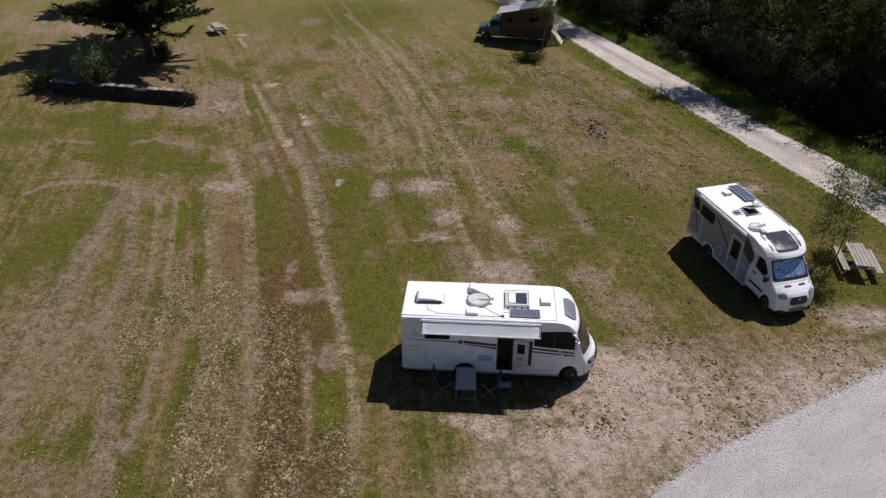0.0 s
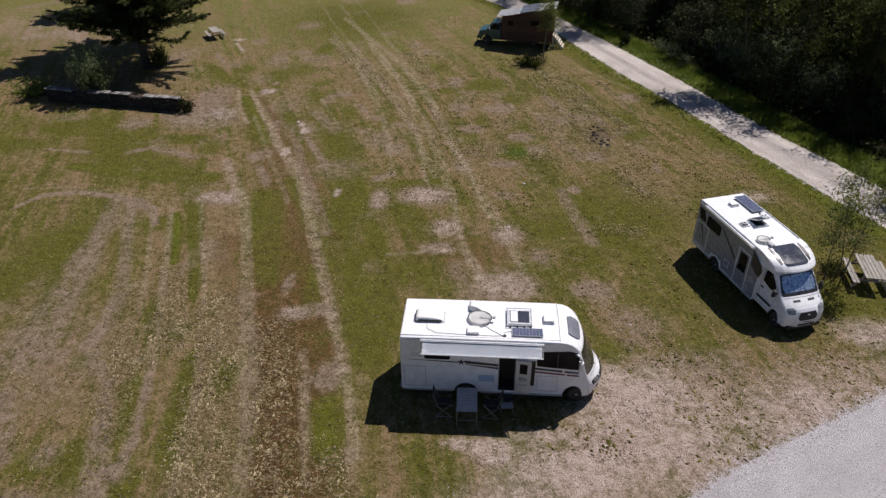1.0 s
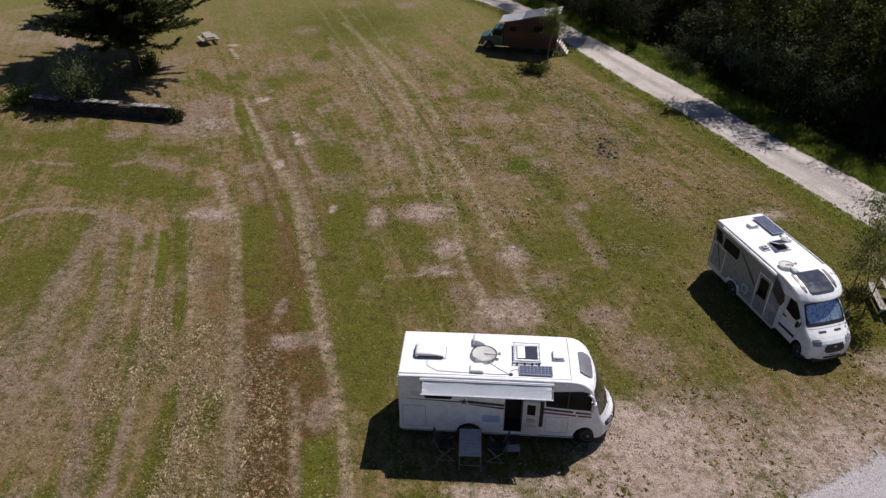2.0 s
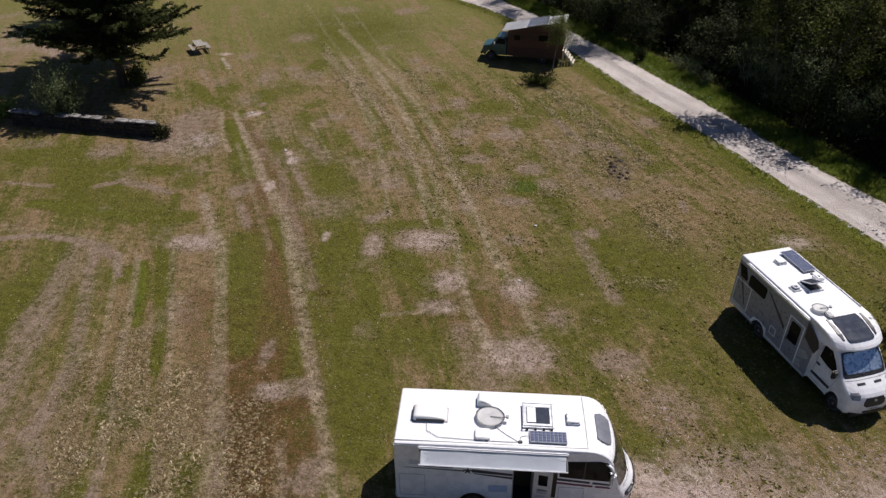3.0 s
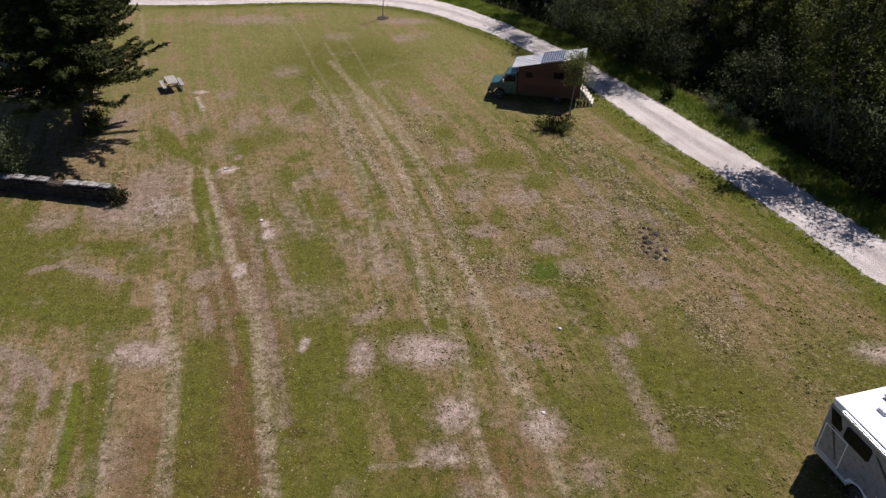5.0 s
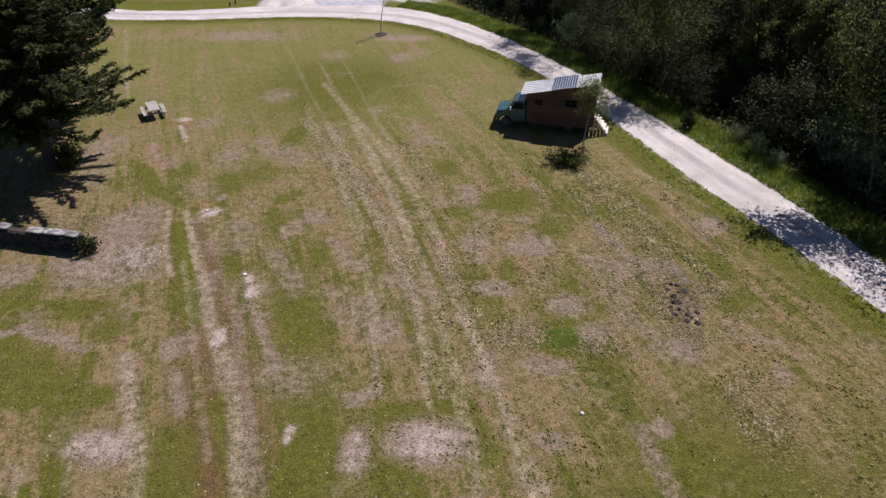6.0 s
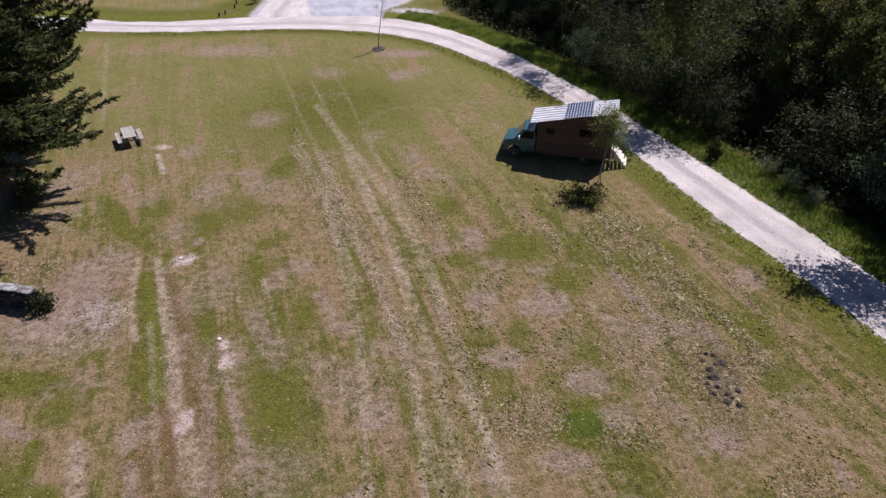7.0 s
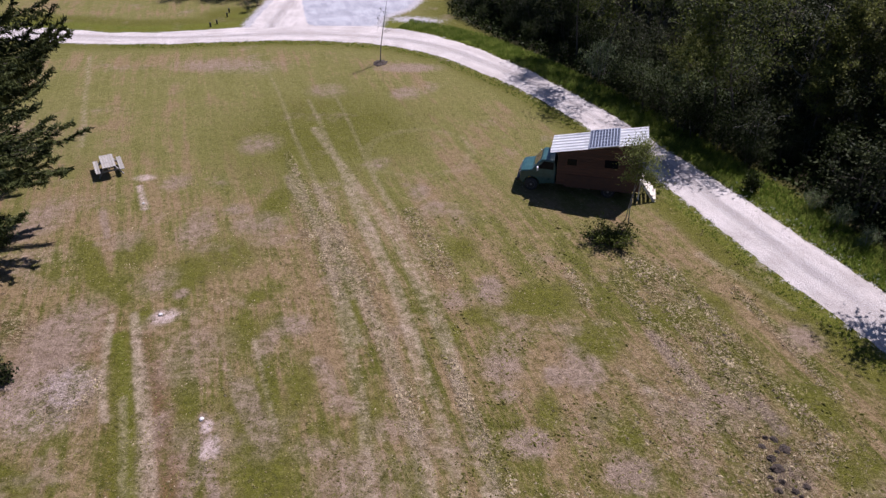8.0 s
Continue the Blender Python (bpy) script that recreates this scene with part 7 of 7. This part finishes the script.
def shrub(name, seed, where, h, r, shoots, leaf_count, leaf_size, leaf_mat, label, group=""):
    """A bush of upright shoots that carry small leaves all along."""
    rng = np.random.default_rng(seed)
    t = thing(name, label, "shrub", where, group)
    wood_bm, spots, ways = bmesh.new(), [], []
    for k in range(shoots):
        a, q = rng.uniform(0, 2 * math.pi), math.sqrt(rng.uniform())
        top = np.array([math.cos(a) * r * q, math.sin(a) * r * q, h * (1 - 0.45 * q * q) * rng.uniform(0.7, 1.1)])
        pts = limb(rng, (top[0] * 0.35, top[1] * 0.35, -0.03), top - np.array([top[0] * 0.35, top[1] * 0.35, 0]), np.linalg.norm(top), 5, 0.1, 0.10)
        tube(pts, 0.018, 3, wood_bm, 0.004)
        for _ in range(leaf_count // shoots):
            f = rng.uniform(0.12, 1.0) * 5
            i = min(4, int(f))
            spots.append(pts[i] + (pts[i + 1] - pts[i]) * (f - i) + rng.normal(size=3) * 0.11)
            ways.append(unit(pts[i + 1] - pts[i]) + rng.normal(size=3) * 0.5)
    part("stem", wood_bm, M_BARK, t)
    c = np.array(spots)
    c[:, 2] = np.maximum(c[:, 2], 0.02)
    crown = new("foliage", quads_mesh("foliage", leaves(rng, c, leaf_size, 0.45, np.array(ways), 0.8), leaf_mat))
    crown.parent = t
    return t


big_spruce = spruce(11, 14.2, 6.7, 3.3, pose(-27.2, 51.4, 0), "tall dark spruce with drooping branches and bare lower trunk")
copy_thing(big_spruce, pose(-30.2, 58.2, 0, 0, 0, 140) @ Matrix.Diagonal((0.9, 0.9, 1.5, 1)))["label"] = "dark spruce standing behind the tallest one"
spruce(12, 10.5, 4.3, 2.4, pose(-38.9, 68.2, 0), "broad young dark spruce on the dry slope")
shrub("willow_bush", 21, pose(-28.2, 44.9, 0), 4.1, 1.5, 150, 9500, 0.14, M_LEAF_WILLOW, "upright grey-green willow bush behind the stone wall")
shrub("dark_shrub", 22, pose(-26.3, 51.9, 0), 1.6, 0.75, 40, 2200, 0.16, M_NEEDLE, "dark round shrub beside the spruce trunk")
shrub("weed_clump", 23, pose(-20.5, 42.75, 0), 1.15, 0.5, 30, 900, 0.12, M_LEAF_GREY, "dry weeds growing at the wall's end")
shrub("nettle_patch", 24, pose(-33.2, 45.2, 0), 0.9, 1.6, 60, 2400, 0.14, M_GRASS, "green nettles at the far wall end")
shrub("verge_bush", 25, pose(12.1, 59.6, 0), 1.15, 0.5, 40, 1800, 0.12, M_LEAF_DARK, "small dark rounded bush on the verge")
shrub("sucker_growth", 26, pose(17.2, 25.9, 0), 0.6, 0.6, 40, 1100, 0.10, M_LEAF_OLIVE, "green suckers round the young tree's foot")
shrub("sucker_growth", 27, pose(3.85, 54.1, 0), 0.75, 1.2, 70, 2000, 0.13, M_LEAF_OLIVE, "low green suckers spreading at the sapling's foot")
broadleaf("sapling", 31, 4.5, 1.0, 2.5, 12, 4800, 0.10, M_LEAF_FRESH, M_PALEBARK, 0.03, "slim young leafy sapling beside the camper truck", cluster=0.22, stems=2, spread_=0.04, where=pose(4.95, 56.05, 0, 0, 2, 0))
broadleaf("sapling", 32, 5.6, 1.15, 1.7, 12, 5600, 0.11, M_LEAF_FRESH, M_BARK, 0.032, "thin airy young tree with several stems by the picnic table", cluster=0.22, stems=3, spread_=0.045, where=pose(17.0, 25.3, 0, 0, 1, 20))
broadleaf("sapling", 33, 6.6, 0.8, 2.2, 9, 240, 0.10, M_LEAF_GREY, M_PALEBARK, 0.045, "bare thin sapling on a small earth mound", cluster=0.2, where=pose(-11.35, 79.35, 0))


def mound(name, x, y, r, h, seed, label, material, group=""):
    rng = np.random.default_rng(seed)
    bm = bmesh.new()
    rings = []
    for k in range(5):
        q = k / 4
        rings.append([bm.verts.new((x + r * (1 - q * 0.92) * math.cos(a) * (1 + 0.22 * rng.normal()), y + r * (1 - q * 0.92) * math.sin(a) * (1 + 0.22 * rng.normal()), -0.05 + (h + 0.05) * math.sin(q * math.pi / 2) + 0.08 * h * rng.normal())) for a in (2 * math.pi * i / 11 for i in range(11))])
    for a, b in zip(rings, rings[1:]):
        for i in range(11):
            bm.faces.new((a[i], a[(i + 1) % 11], b[(i + 1) % 11], b[i]))
    bm.faces.new(rings[-1])
    return tagged(part(name, bm, material), label, "earth mound", group)


mound("planting_mound", -11.35, 79.3, 0.75, 0.10, 5, "small earth mound round the sapling", M_EARTH)
PALE_STONES = [(-16.1, 47.1, 0.8), (-12.2, 41.4, 0.8), (2.95, 33.6, 0.7), (2.06, 28.8, 0.6), (-20.9, 56.3, 0.6)]
heap_rng = random.Random(7)
for k, (hx, hy) in enumerate(((7.75, 41.9), (8.05, 41.85), (7.55, 41.5), (7.95, 41.3), (8.25, 41.45), (7.7, 41.0), (7.6, 40.55), (7.85, 40.6), (7.45, 40.2), (7.7, 40.05), (8.0, 39.7), (8.2, 39.5), (7.5, 39.7), (8.45, 39.9), (7.9, 39.3), (8.3, 39.15))):
    mound("molehill", hx + heap_rng.uniform(-0.05, 0.05), hy, heap_rng.uniform(0.09, 0.24), heap_rng.uniform(0.03, 0.09), 40 + k, "small dark molehill of loose earth", M_EARTH, "molehills in the meadow")


def pale_stone(m, seed):
    rng = random.Random(seed)
    bm = bmesh.new()
    bmesh.ops.create_icosphere(bm, subdivisions=2, radius=0.11)
    for v in bm.verts:
        v.co *= 1 + rng.uniform(-0.22, 0.22)
        v.co.z *= 0.55
    ob = tagged(part("stone", bm, M_PALESTONE), "small whitish stone lying in the grass", "stone", "pale stones in the meadow")
    ob.matrix_world = m
    return ob


for k, (px, py, size) in enumerate(PALE_STONES):
    pale_stone(pose(px, py, 0, 0, 0, 50 * k) @ Matrix.Scale(size, 4), k)


def marker_post(m):
    t = thing("marker_post", "short black marker post at the lane's edge", "post", m, "marker posts by the lane")
    part("shaft", box(-0.07, 0.07, -0.07, 0.07, -0.05, 0.33, 0.015), M_BLACK, t)
    part("cap", box(-0.085, 0.085, -0.085, 0.085, 0.33, 0.37, 0.015), M_BLACK, t)
    return t


post = marker_post(pose(-28.5, 88.2, 0))
for px, py in ((-28.2, 89.1), (-28.0, 91.4), (-28.3, 92.9)):
    copy_thing(post, pose(px, py, 0, 0, 0, 20))

# ---- the wood beyond the lane ----
edge_line = along(WOOD_EDGE, 400)
kinds = [
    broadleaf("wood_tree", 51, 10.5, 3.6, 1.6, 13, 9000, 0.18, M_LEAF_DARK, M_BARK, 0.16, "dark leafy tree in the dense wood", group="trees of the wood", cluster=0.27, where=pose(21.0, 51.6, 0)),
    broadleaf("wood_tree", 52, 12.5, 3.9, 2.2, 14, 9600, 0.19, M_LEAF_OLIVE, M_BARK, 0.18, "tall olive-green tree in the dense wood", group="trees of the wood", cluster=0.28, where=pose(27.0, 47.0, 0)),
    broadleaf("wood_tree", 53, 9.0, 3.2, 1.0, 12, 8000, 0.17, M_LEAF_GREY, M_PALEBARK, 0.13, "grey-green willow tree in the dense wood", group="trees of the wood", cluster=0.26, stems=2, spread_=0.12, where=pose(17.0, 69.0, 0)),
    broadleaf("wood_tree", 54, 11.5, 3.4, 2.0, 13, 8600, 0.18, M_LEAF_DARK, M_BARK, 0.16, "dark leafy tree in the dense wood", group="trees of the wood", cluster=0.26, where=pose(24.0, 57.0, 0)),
]
edge_tree = broadleaf("edge_tree", 55, 9.2, 3.0, 2.6, 13, 5200, 0.17, M_LEAF_OLIVE, M_BARK, 0.08, "airy tree at the wood's edge shading the lane", group="trees at the lane", cluster=0.36, where=pose(21.9, 46.8, 0) @ Matrix.Scale(1.1, 4))
for x, y, s_, a in ((19.9, 50.4, 1.05, 80), (11.6, 66.9, 1.1, 140), (6.4, 79.2, 1.15, 230), (4.4, 81.2, 1.05, 20), (12.6, 65.6, 0.95, 95), (26.2, 37.2, 1.0, 300), (28.5, 34.0, 1.1, 10), (25.6, 45.4, 0.85, 200)):
    copy_thing(edge_tree, pose(x, y, 0, 0, 0, a) @ Matrix.Scale(s_, 4))
# brighter leaf colour on these trees paints the crowns that catch the sun
pale_tree = broadleaf("pale_tree", 56, 8.4, 2.9, 1.4, 15, 9500, 0.17, M_LEAF_SUNNY, M_BARK, 0.12, "yellow-green tree in the dark wood, leaves brightened as a sunlit crown", group="pale trees in the wood", cluster=0.24, where=pose(21.0, 56.3, 0))
for x, y, s_, a in ((23.0, 53.2, 0.9, 60), (27.5, 46.2, 0.95, 120), (29.8, 42.6, 1.0, 200), (28.0, 55.0, 1.2, 290), (16.8, 64.6, 0.7, 35), (11.2, 72.3, 0.6, 170), (20.2, 72.4, 1.1, 250), (25.6, 50.0, 1.05, 310), (20.2, 62.6, 0.95, 20), (21.8, 65.6, 1.15, 70), (19.4, 67.2, 1.05, 140), (23.4, 61.8, 1.2, 215)):
    copy_thing(pale_tree, pose(x, y, 0, 0, 0, a) @ Matrix.Scale(s_, 4))
thicket = [
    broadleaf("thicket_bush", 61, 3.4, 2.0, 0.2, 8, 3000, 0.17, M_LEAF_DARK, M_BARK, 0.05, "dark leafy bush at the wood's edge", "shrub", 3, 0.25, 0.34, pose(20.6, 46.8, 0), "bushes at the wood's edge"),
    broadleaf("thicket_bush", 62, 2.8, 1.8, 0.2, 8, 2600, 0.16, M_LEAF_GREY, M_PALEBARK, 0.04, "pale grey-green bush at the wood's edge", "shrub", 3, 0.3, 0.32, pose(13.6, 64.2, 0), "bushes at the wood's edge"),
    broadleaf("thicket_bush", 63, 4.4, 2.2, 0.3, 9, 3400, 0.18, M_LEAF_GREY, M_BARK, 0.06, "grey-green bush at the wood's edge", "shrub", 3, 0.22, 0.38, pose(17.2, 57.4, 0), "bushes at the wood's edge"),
]
silver_bush = broadleaf("silver_bush", 64, 3.6, 1.9, 0.2, 9, 3200, 0.15, M_LEAF_WILLOW, M_PALEBARK, 0.04, "silvery green willow bush lit against the dark wood", "shrub", 4, 0.28, 0.26, pose(20.2, 52.4, 0), "silvery bushes at the wood's edge")
for x, y, s_, a in ((19.4, 54.2, 0.8, 60), (21.8, 50.2, 1.0, 130), (11.4, 68.4, 0.75, 200), (9.6, 71.0, 0.6, 280), (8.0, 72.7, 0.6, 20), (14.8, 57.8, 0.26, 60), (15.6, 56.2, 0.3, 100), (16.2, 54.4, 0.26, 150), (5.6, 76.4, 0.7, 330), (23.6, 46.2, 0.8, 250)):
    copy_thing(silver_bush, pose(x, y, 0, 0, 0, a) @ Matrix.Scale(s_, 4))
wood_rng = random.Random(3)
for row, (back, step, size) in enumerate(((7.8, 4.4, 0.74), (11.4, 4.8, 0.92), (15.2, 5.2, 1.06), (20.5, 5.8, 1.12), (27.0, 6.6, 1.2))):
    d = wood_rng.uniform(0, 3)
    while d < 100:
        i = min(397, int(d / 100 * 397) + 1)
        p, q = edge_line[i], edge_line[i + 1] - edge_line[i - 1]
        nrm = np.array([q[1], -q[0]]) / np.hypot(*q)
        x, y = p + nrm * (back + wood_rng.uniform(-1.2, 1.2))
        copy_thing(wood_rng.choice(kinds), pose(x, y, 0, 0, 0, wood_rng.uniform(0, 360)) @ Matrix.Scale(size * wood_rng.uniform(0.82, 1.16), 4))
        d += step * wood_rng.uniform(0.8, 1.2)
for back, step, size in ((1.6, 3.8, 0.42), (3.6, 2.5, 0.72), (5.8, 2.6, 0.95)):
    d = 0.5
    while d < 100:
        i = min(397, int(d / 100 * 397) + 1)
        p, q = edge_line[i], edge_line[i + 1] - edge_line[i - 1]
        nrm = np.array([q[1], -q[0]]) / np.hypot(*q)
        x, y = p + nrm * (back + wood_rng.uniform(-0.5, 0.6))
        copy_thing(wood_rng.choice(thicket), pose(x, y, 0, 0, 0, wood_rng.uniform(0, 360)) @ Matrix.Scale(size * wood_rng.uniform(0.7, 1.2), 4))
        d += step * wood_rng.uniform(0.7, 1.3)
for x, y, s_ in ((9.7, 68.7, 0.95), (10.6, 66.6, 0.85), (8.3, 70.9, 0.9), (11.6, 64.8, 0.7), (12.8, 62.6, 0.45), (6.9, 73.4, 0.7), (7.6, 72.2, 0.6), (10.0, 67.6, 0.6), (-34.5, 98.6, 0.8), (-31.8, 99.0, 0.9), (-29.4, 98.4, 0.8), (-27.0, 98.2, 0.7), (-26.2, 95.5, 0.35), (-26.5, 93.2, 0.3)):
    copy_thing(thicket[1 if s_ < 0.36 else 0], pose(x, y, 0, 0, 0, x * 40) @ Matrix.Scale(s_, 4))


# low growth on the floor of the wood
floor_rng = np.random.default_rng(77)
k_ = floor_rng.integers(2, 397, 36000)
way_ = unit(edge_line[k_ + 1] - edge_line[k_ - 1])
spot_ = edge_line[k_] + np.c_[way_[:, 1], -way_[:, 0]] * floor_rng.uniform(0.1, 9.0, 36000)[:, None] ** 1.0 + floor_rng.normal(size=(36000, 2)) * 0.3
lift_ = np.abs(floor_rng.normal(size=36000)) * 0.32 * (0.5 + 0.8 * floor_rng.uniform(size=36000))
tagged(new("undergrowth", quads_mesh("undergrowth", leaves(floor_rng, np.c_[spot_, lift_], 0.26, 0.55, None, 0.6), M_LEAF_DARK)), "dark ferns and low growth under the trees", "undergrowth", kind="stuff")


# ---- grass ----
def blades(rng, x, y, count, height, width, lean):
    """Triangular blades in tufts at the points x, y."""
    n = len(x) * count
    cx, cy = np.repeat(x, count), np.repeat(y, count)
    h = np.repeat(height * rng.uniform(0.55, 1.3, size=len(x)), count) * rng.uniform(0.6, 1.1, size=n)
    a, b = rng.uniform(0, 2 * math.pi, n), rng.uniform(0, 2 * math.pi, n)
    bx, by = cx + rng.normal(size=n) * height * 0.35, cy + rng.normal(size=n) * height * 0.35
    w = width * rng.uniform(0.6, 1.4, n)
    zero = np.full(n, -0.035)
    p0 = np.stack([bx - np.cos(a) * w, by - np.sin(a) * w, zero], 1)
    p1 = np.stack([bx + np.cos(a) * w, by + np.sin(a) * w, zero], 1)
    p2 = np.stack([bx + np.cos(b) * h * lean, by + np.sin(b) * h * lean, h - 0.03], 1)
    return np.stack([p0, p1, p2], 1)


def grass(name, arrays, material, label):
    return tagged(new(name, quads_mesh(name, np.concatenate(arrays), material)), label, "grass", kind="stuff")


g_rng = np.random.default_rng(9)


def beside(line, n, lo, hi):
    """Points strewn along a line, lo to hi metres to its right."""
    q = along(line, 600)
    i = g_rng.integers(1, 599, n)
    way = unit(q[i + 1] - q[i - 1])
    off = g_rng.uniform(lo, hi, n)[:, None]
    return q[i] + np.c_[way[:, 1], -way[:, 0]] * off


right_lane = [p for p in ROAD_R if p[1] > 20 and p[0] > -12]
left_lane = [p for p in ROAD_L if p[1] > 24 and p[0] > -40]
v = beside(right_lane, 13000, 0.1, 2.8)
grass("verge_grass", [blades(g_rng, v[:, 0], v[:, 1], 6, 0.26, 0.022, 0.5)], M_GRASS, "long green grass along the lane")
v = beside(left_lane, 2600, -1.1, 0.02)
grass("lane_edge_grass", [blades(g_rng, v[:, 0], v[:, 1], 5, 0.11, 0.016, 0.6)], M_GRASS, "short green grass at the lane's edge")
v = beside([(12.0, 60.6), (13.6, 57.6), (15.6, 54.0), (17.5, 50.0)], 110, 0.8, 2.4)
white = blades(g_rng, v[:, 0], v[:, 1], 4, 0.08, 0.022, 0.9)
white[:, :, 2] += 0.42
grass("cow_parsley", [white], M_FLOWER, "white flowering weeds along the verge")
n = 30000
x, y = g_rng.uniform(-30, 22, n), 8.5 + 62 * g_rng.uniform(0, 1, n) ** 1.35
lane_x = np.interp(y, [p[1] for p in ROAD_L[:12]], [p[0] for p in ROAD_L[:12]])
yard_y = np.interp(x, [2.0, 5.9, 9.1, 12.3, 16.6, 21.0], [8.0, 11.2, 13.4, 15.3, 17.9, 20.5])
keep = (x < lane_x - 0.1) & ((x < 1) | (y > yard_y + g_rng.uniform(3.5, 7.0, n)))
grass("meadow_tufts", [blades(g_rng, x[keep], y[keep], 4, 0.05, 0.016, 2.2)], M_TURF, "short mown grass tufts of the meadow")


def hay(n, cx, cy, sx, sy, turn):
    a, c_, s_ = radians(turn), math.cos(radians(turn)), math.sin(radians(turn))
    u, w = g_rng.normal(size=n) * sx, g_rng.normal(size=n) * sy
    return cx + u * c_ - w * s_, cy + u * s_ + w * c_


spots = [hay(900, -9.2, 13.5, 1.1, 3.6, 12), hay(420, -6.0, 12.5, 0.9, 3.2, 12), hay(500, -3.6, 11.5, 1.1, 2.4, 14), hay(300, -12.5, 12, 1.5, 3.5, 14), hay(260, -8.2, 30, 0.5, 5, 18), hay(260, -11, 24, 0.6, 4, 16),
         hay(700, 5.0, 45, 2.2, 5.5, 36), hay(420, 9.0, 41.5, 1.6, 4, 34), hay(420, 0.6, 40, 1.0, 4, 26), hay(500, 11, 17.5, 3.2, 1.6, 25), hay(260, 6, 36, 3, 3, 0)]
hx, hy = np.concatenate([a for a, _ in spots]), np.concatenate([b for _, b in spots])
keep = (hx < np.interp(hy, [p[1] for p in ROAD_L[:12]], [p[0] for p in ROAD_L[:12]]) - 0.6) & (hy > 6)


def crumbs(rng, x, y, size, z=-0.034):
    """Small flattened lumps, each four tilted faces over the ground."""
    n = len(x)
    turn = rng.uniform(0, 2 * math.pi, n)
    sx, sy = size * rng.uniform(0.6, 1.7, n), size * rng.uniform(0.4, 0.9, n)
    top = np.stack([x + rng.normal(size=n) * size * 0.2, y + rng.normal(size=n) * size * 0.2, z + size * rng.uniform(0.35, 0.8, n)], 1)
    ring = []
    for k in range(4):
        a = turn + k * math.pi / 2
        fx, fy = np.cos(a) * np.where(k % 2 == 0, sx, sy), np.sin(a) * np.where(k % 2 == 0, sx, sy)
        ring.append(np.stack([x + fx, y + fy, np.full(n, z)], 1))
    return np.concatenate([np.stack([ring[k], ring[(k + 1) % 4], top], 1) for k in range(4)])


n = 18000
cx, cy = g_rng.uniform(-26, 20, n), 8.5 + 52 * g_rng.uniform(0, 1, n) ** 1.2
hx, hy = np.r_[hx, cx], np.r_[hy, cy]
yard_y = np.interp(hx, [2.0, 5.9, 9.1, 12.3, 16.6, 21.0], [8.0, 11.2, 13.4, 15.3, 17.9, 20.5])
keep = (hx < np.interp(hy, [p[1] for p in ROAD_L[:12]], [p[0] for p in ROAD_L[:12]]) - 0.5) & (hy > 6) & ((hx < 1) | (hy > yard_y + g_rng.uniform(1.0, 6.0, len(hx))))
hx, hy = hx[keep], hy[keep]
def at_grid(values, x, y):
    """The value of a ground map at points x, y."""
    return values[np.clip(np.searchsorted(gy, y), 0, ny - 1), np.clip(np.searchsorted(gx, x), 0, nx - 1)]


ex, ey = g_rng.uniform(-18, 20, 170000), g_rng.uniform(8, 62, 170000)
take = (at_grid(straw, ex, ey) * g_rng.uniform(0.35, 1.0, 170000) > 0.34) & (at_grid(bare, ex, ey) < 0.5) & (at_grid(gravel, ex, ey) < 0.3)
take[take] = [noise.noise((px * 0.9, py * 0.45, 3)) + 0.5 * noise.noise((px * 2.5, py * 1.5, 9)) > -0.05 for px, py in zip(ex[take], ey[take])]
grass("straw_clods", [crumbs(g_rng, ex[take], ey[take], g_rng.uniform(0.03, 0.09, int(take.sum())))], M_HAY, "pale matted clods of mown straw in rows")
sx_, sy_ = g_rng.uniform(0, 20, 26000), g_rng.uniform(9, 23, 26000)
take = (at_grid(np.maximum(bare, 0.8 * tan), sx_, sy_) > 0.4 + 0.3 * g_rng.uniform(size=26000)) & (sy_ > np.interp(sx_, [p[0] for p in YARD_EDGE], [p[1] for p in YARD_EDGE]) - 0.3)
grass("soil_crumbs", [crumbs(g_rng, sx_[take], sy_[take], g_rng.uniform(0.02, 0.07, int(take.sum())) * g_rng.uniform(0.5, 1.0, int(take.sum())))], M_CLOD, "crumbs of dry pinkish soil on the bare ground")
tx, ty = g_rng.uniform(-20, 20, 28000), 9 + 34 * g_rng.uniform(0, 1, 28000) ** 1.3
take = (at_grid(bare, tx, ty) < 0.45) & (at_grid(gravel, tx, ty) < 0.3) & ((tx < 3) | (ty > np.interp(tx, [p[0] for p in YARD_EDGE], [p[1] for p in YARD_EDGE]) + 0.5))
ux, uy = g_rng.uniform(-5, 21, 20000), g_rng.uniform(14, 56, 20000)
lump = (uy > np.interp(ux, [p[0] for p in YARD_EDGE], [p[1] for p in YARD_EDGE]) + 0.8) & (at_grid(bare, ux, uy) < 0.8) & (ux < np.interp(uy, [p[1] for p in ROAD_L[:12]], [p[0] for p in ROAD_L[:12]]) - 0.8) & ((ux > 3) | (uy > 30))
lump[lump] = [noise.noise((px * 0.35, py * 0.3, 7)) + 0.6 * noise.noise((px * 1.4, py * 0.9, 2)) > 0.02 for px, py in zip(ux[lump], uy[lump])]
grass("mown_stubble", [crumbs(g_rng, tx[take], ty[take], g_rng.uniform(0.02, 0.06, int(take.sum()))), crumbs(g_rng, ux[lump], uy[lump], g_rng.uniform(0.03, 0.10, int(lump.sum())))], M_STUBBLE, "short clumps of olive and straw-coloured stubble")
grass("dried_cuttings", [crumbs(g_rng, hx, hy, g_rng.uniform(0.018, 0.05, len(hx)))], M_HAY, "crumbs and clumps of dried grass cuttings")
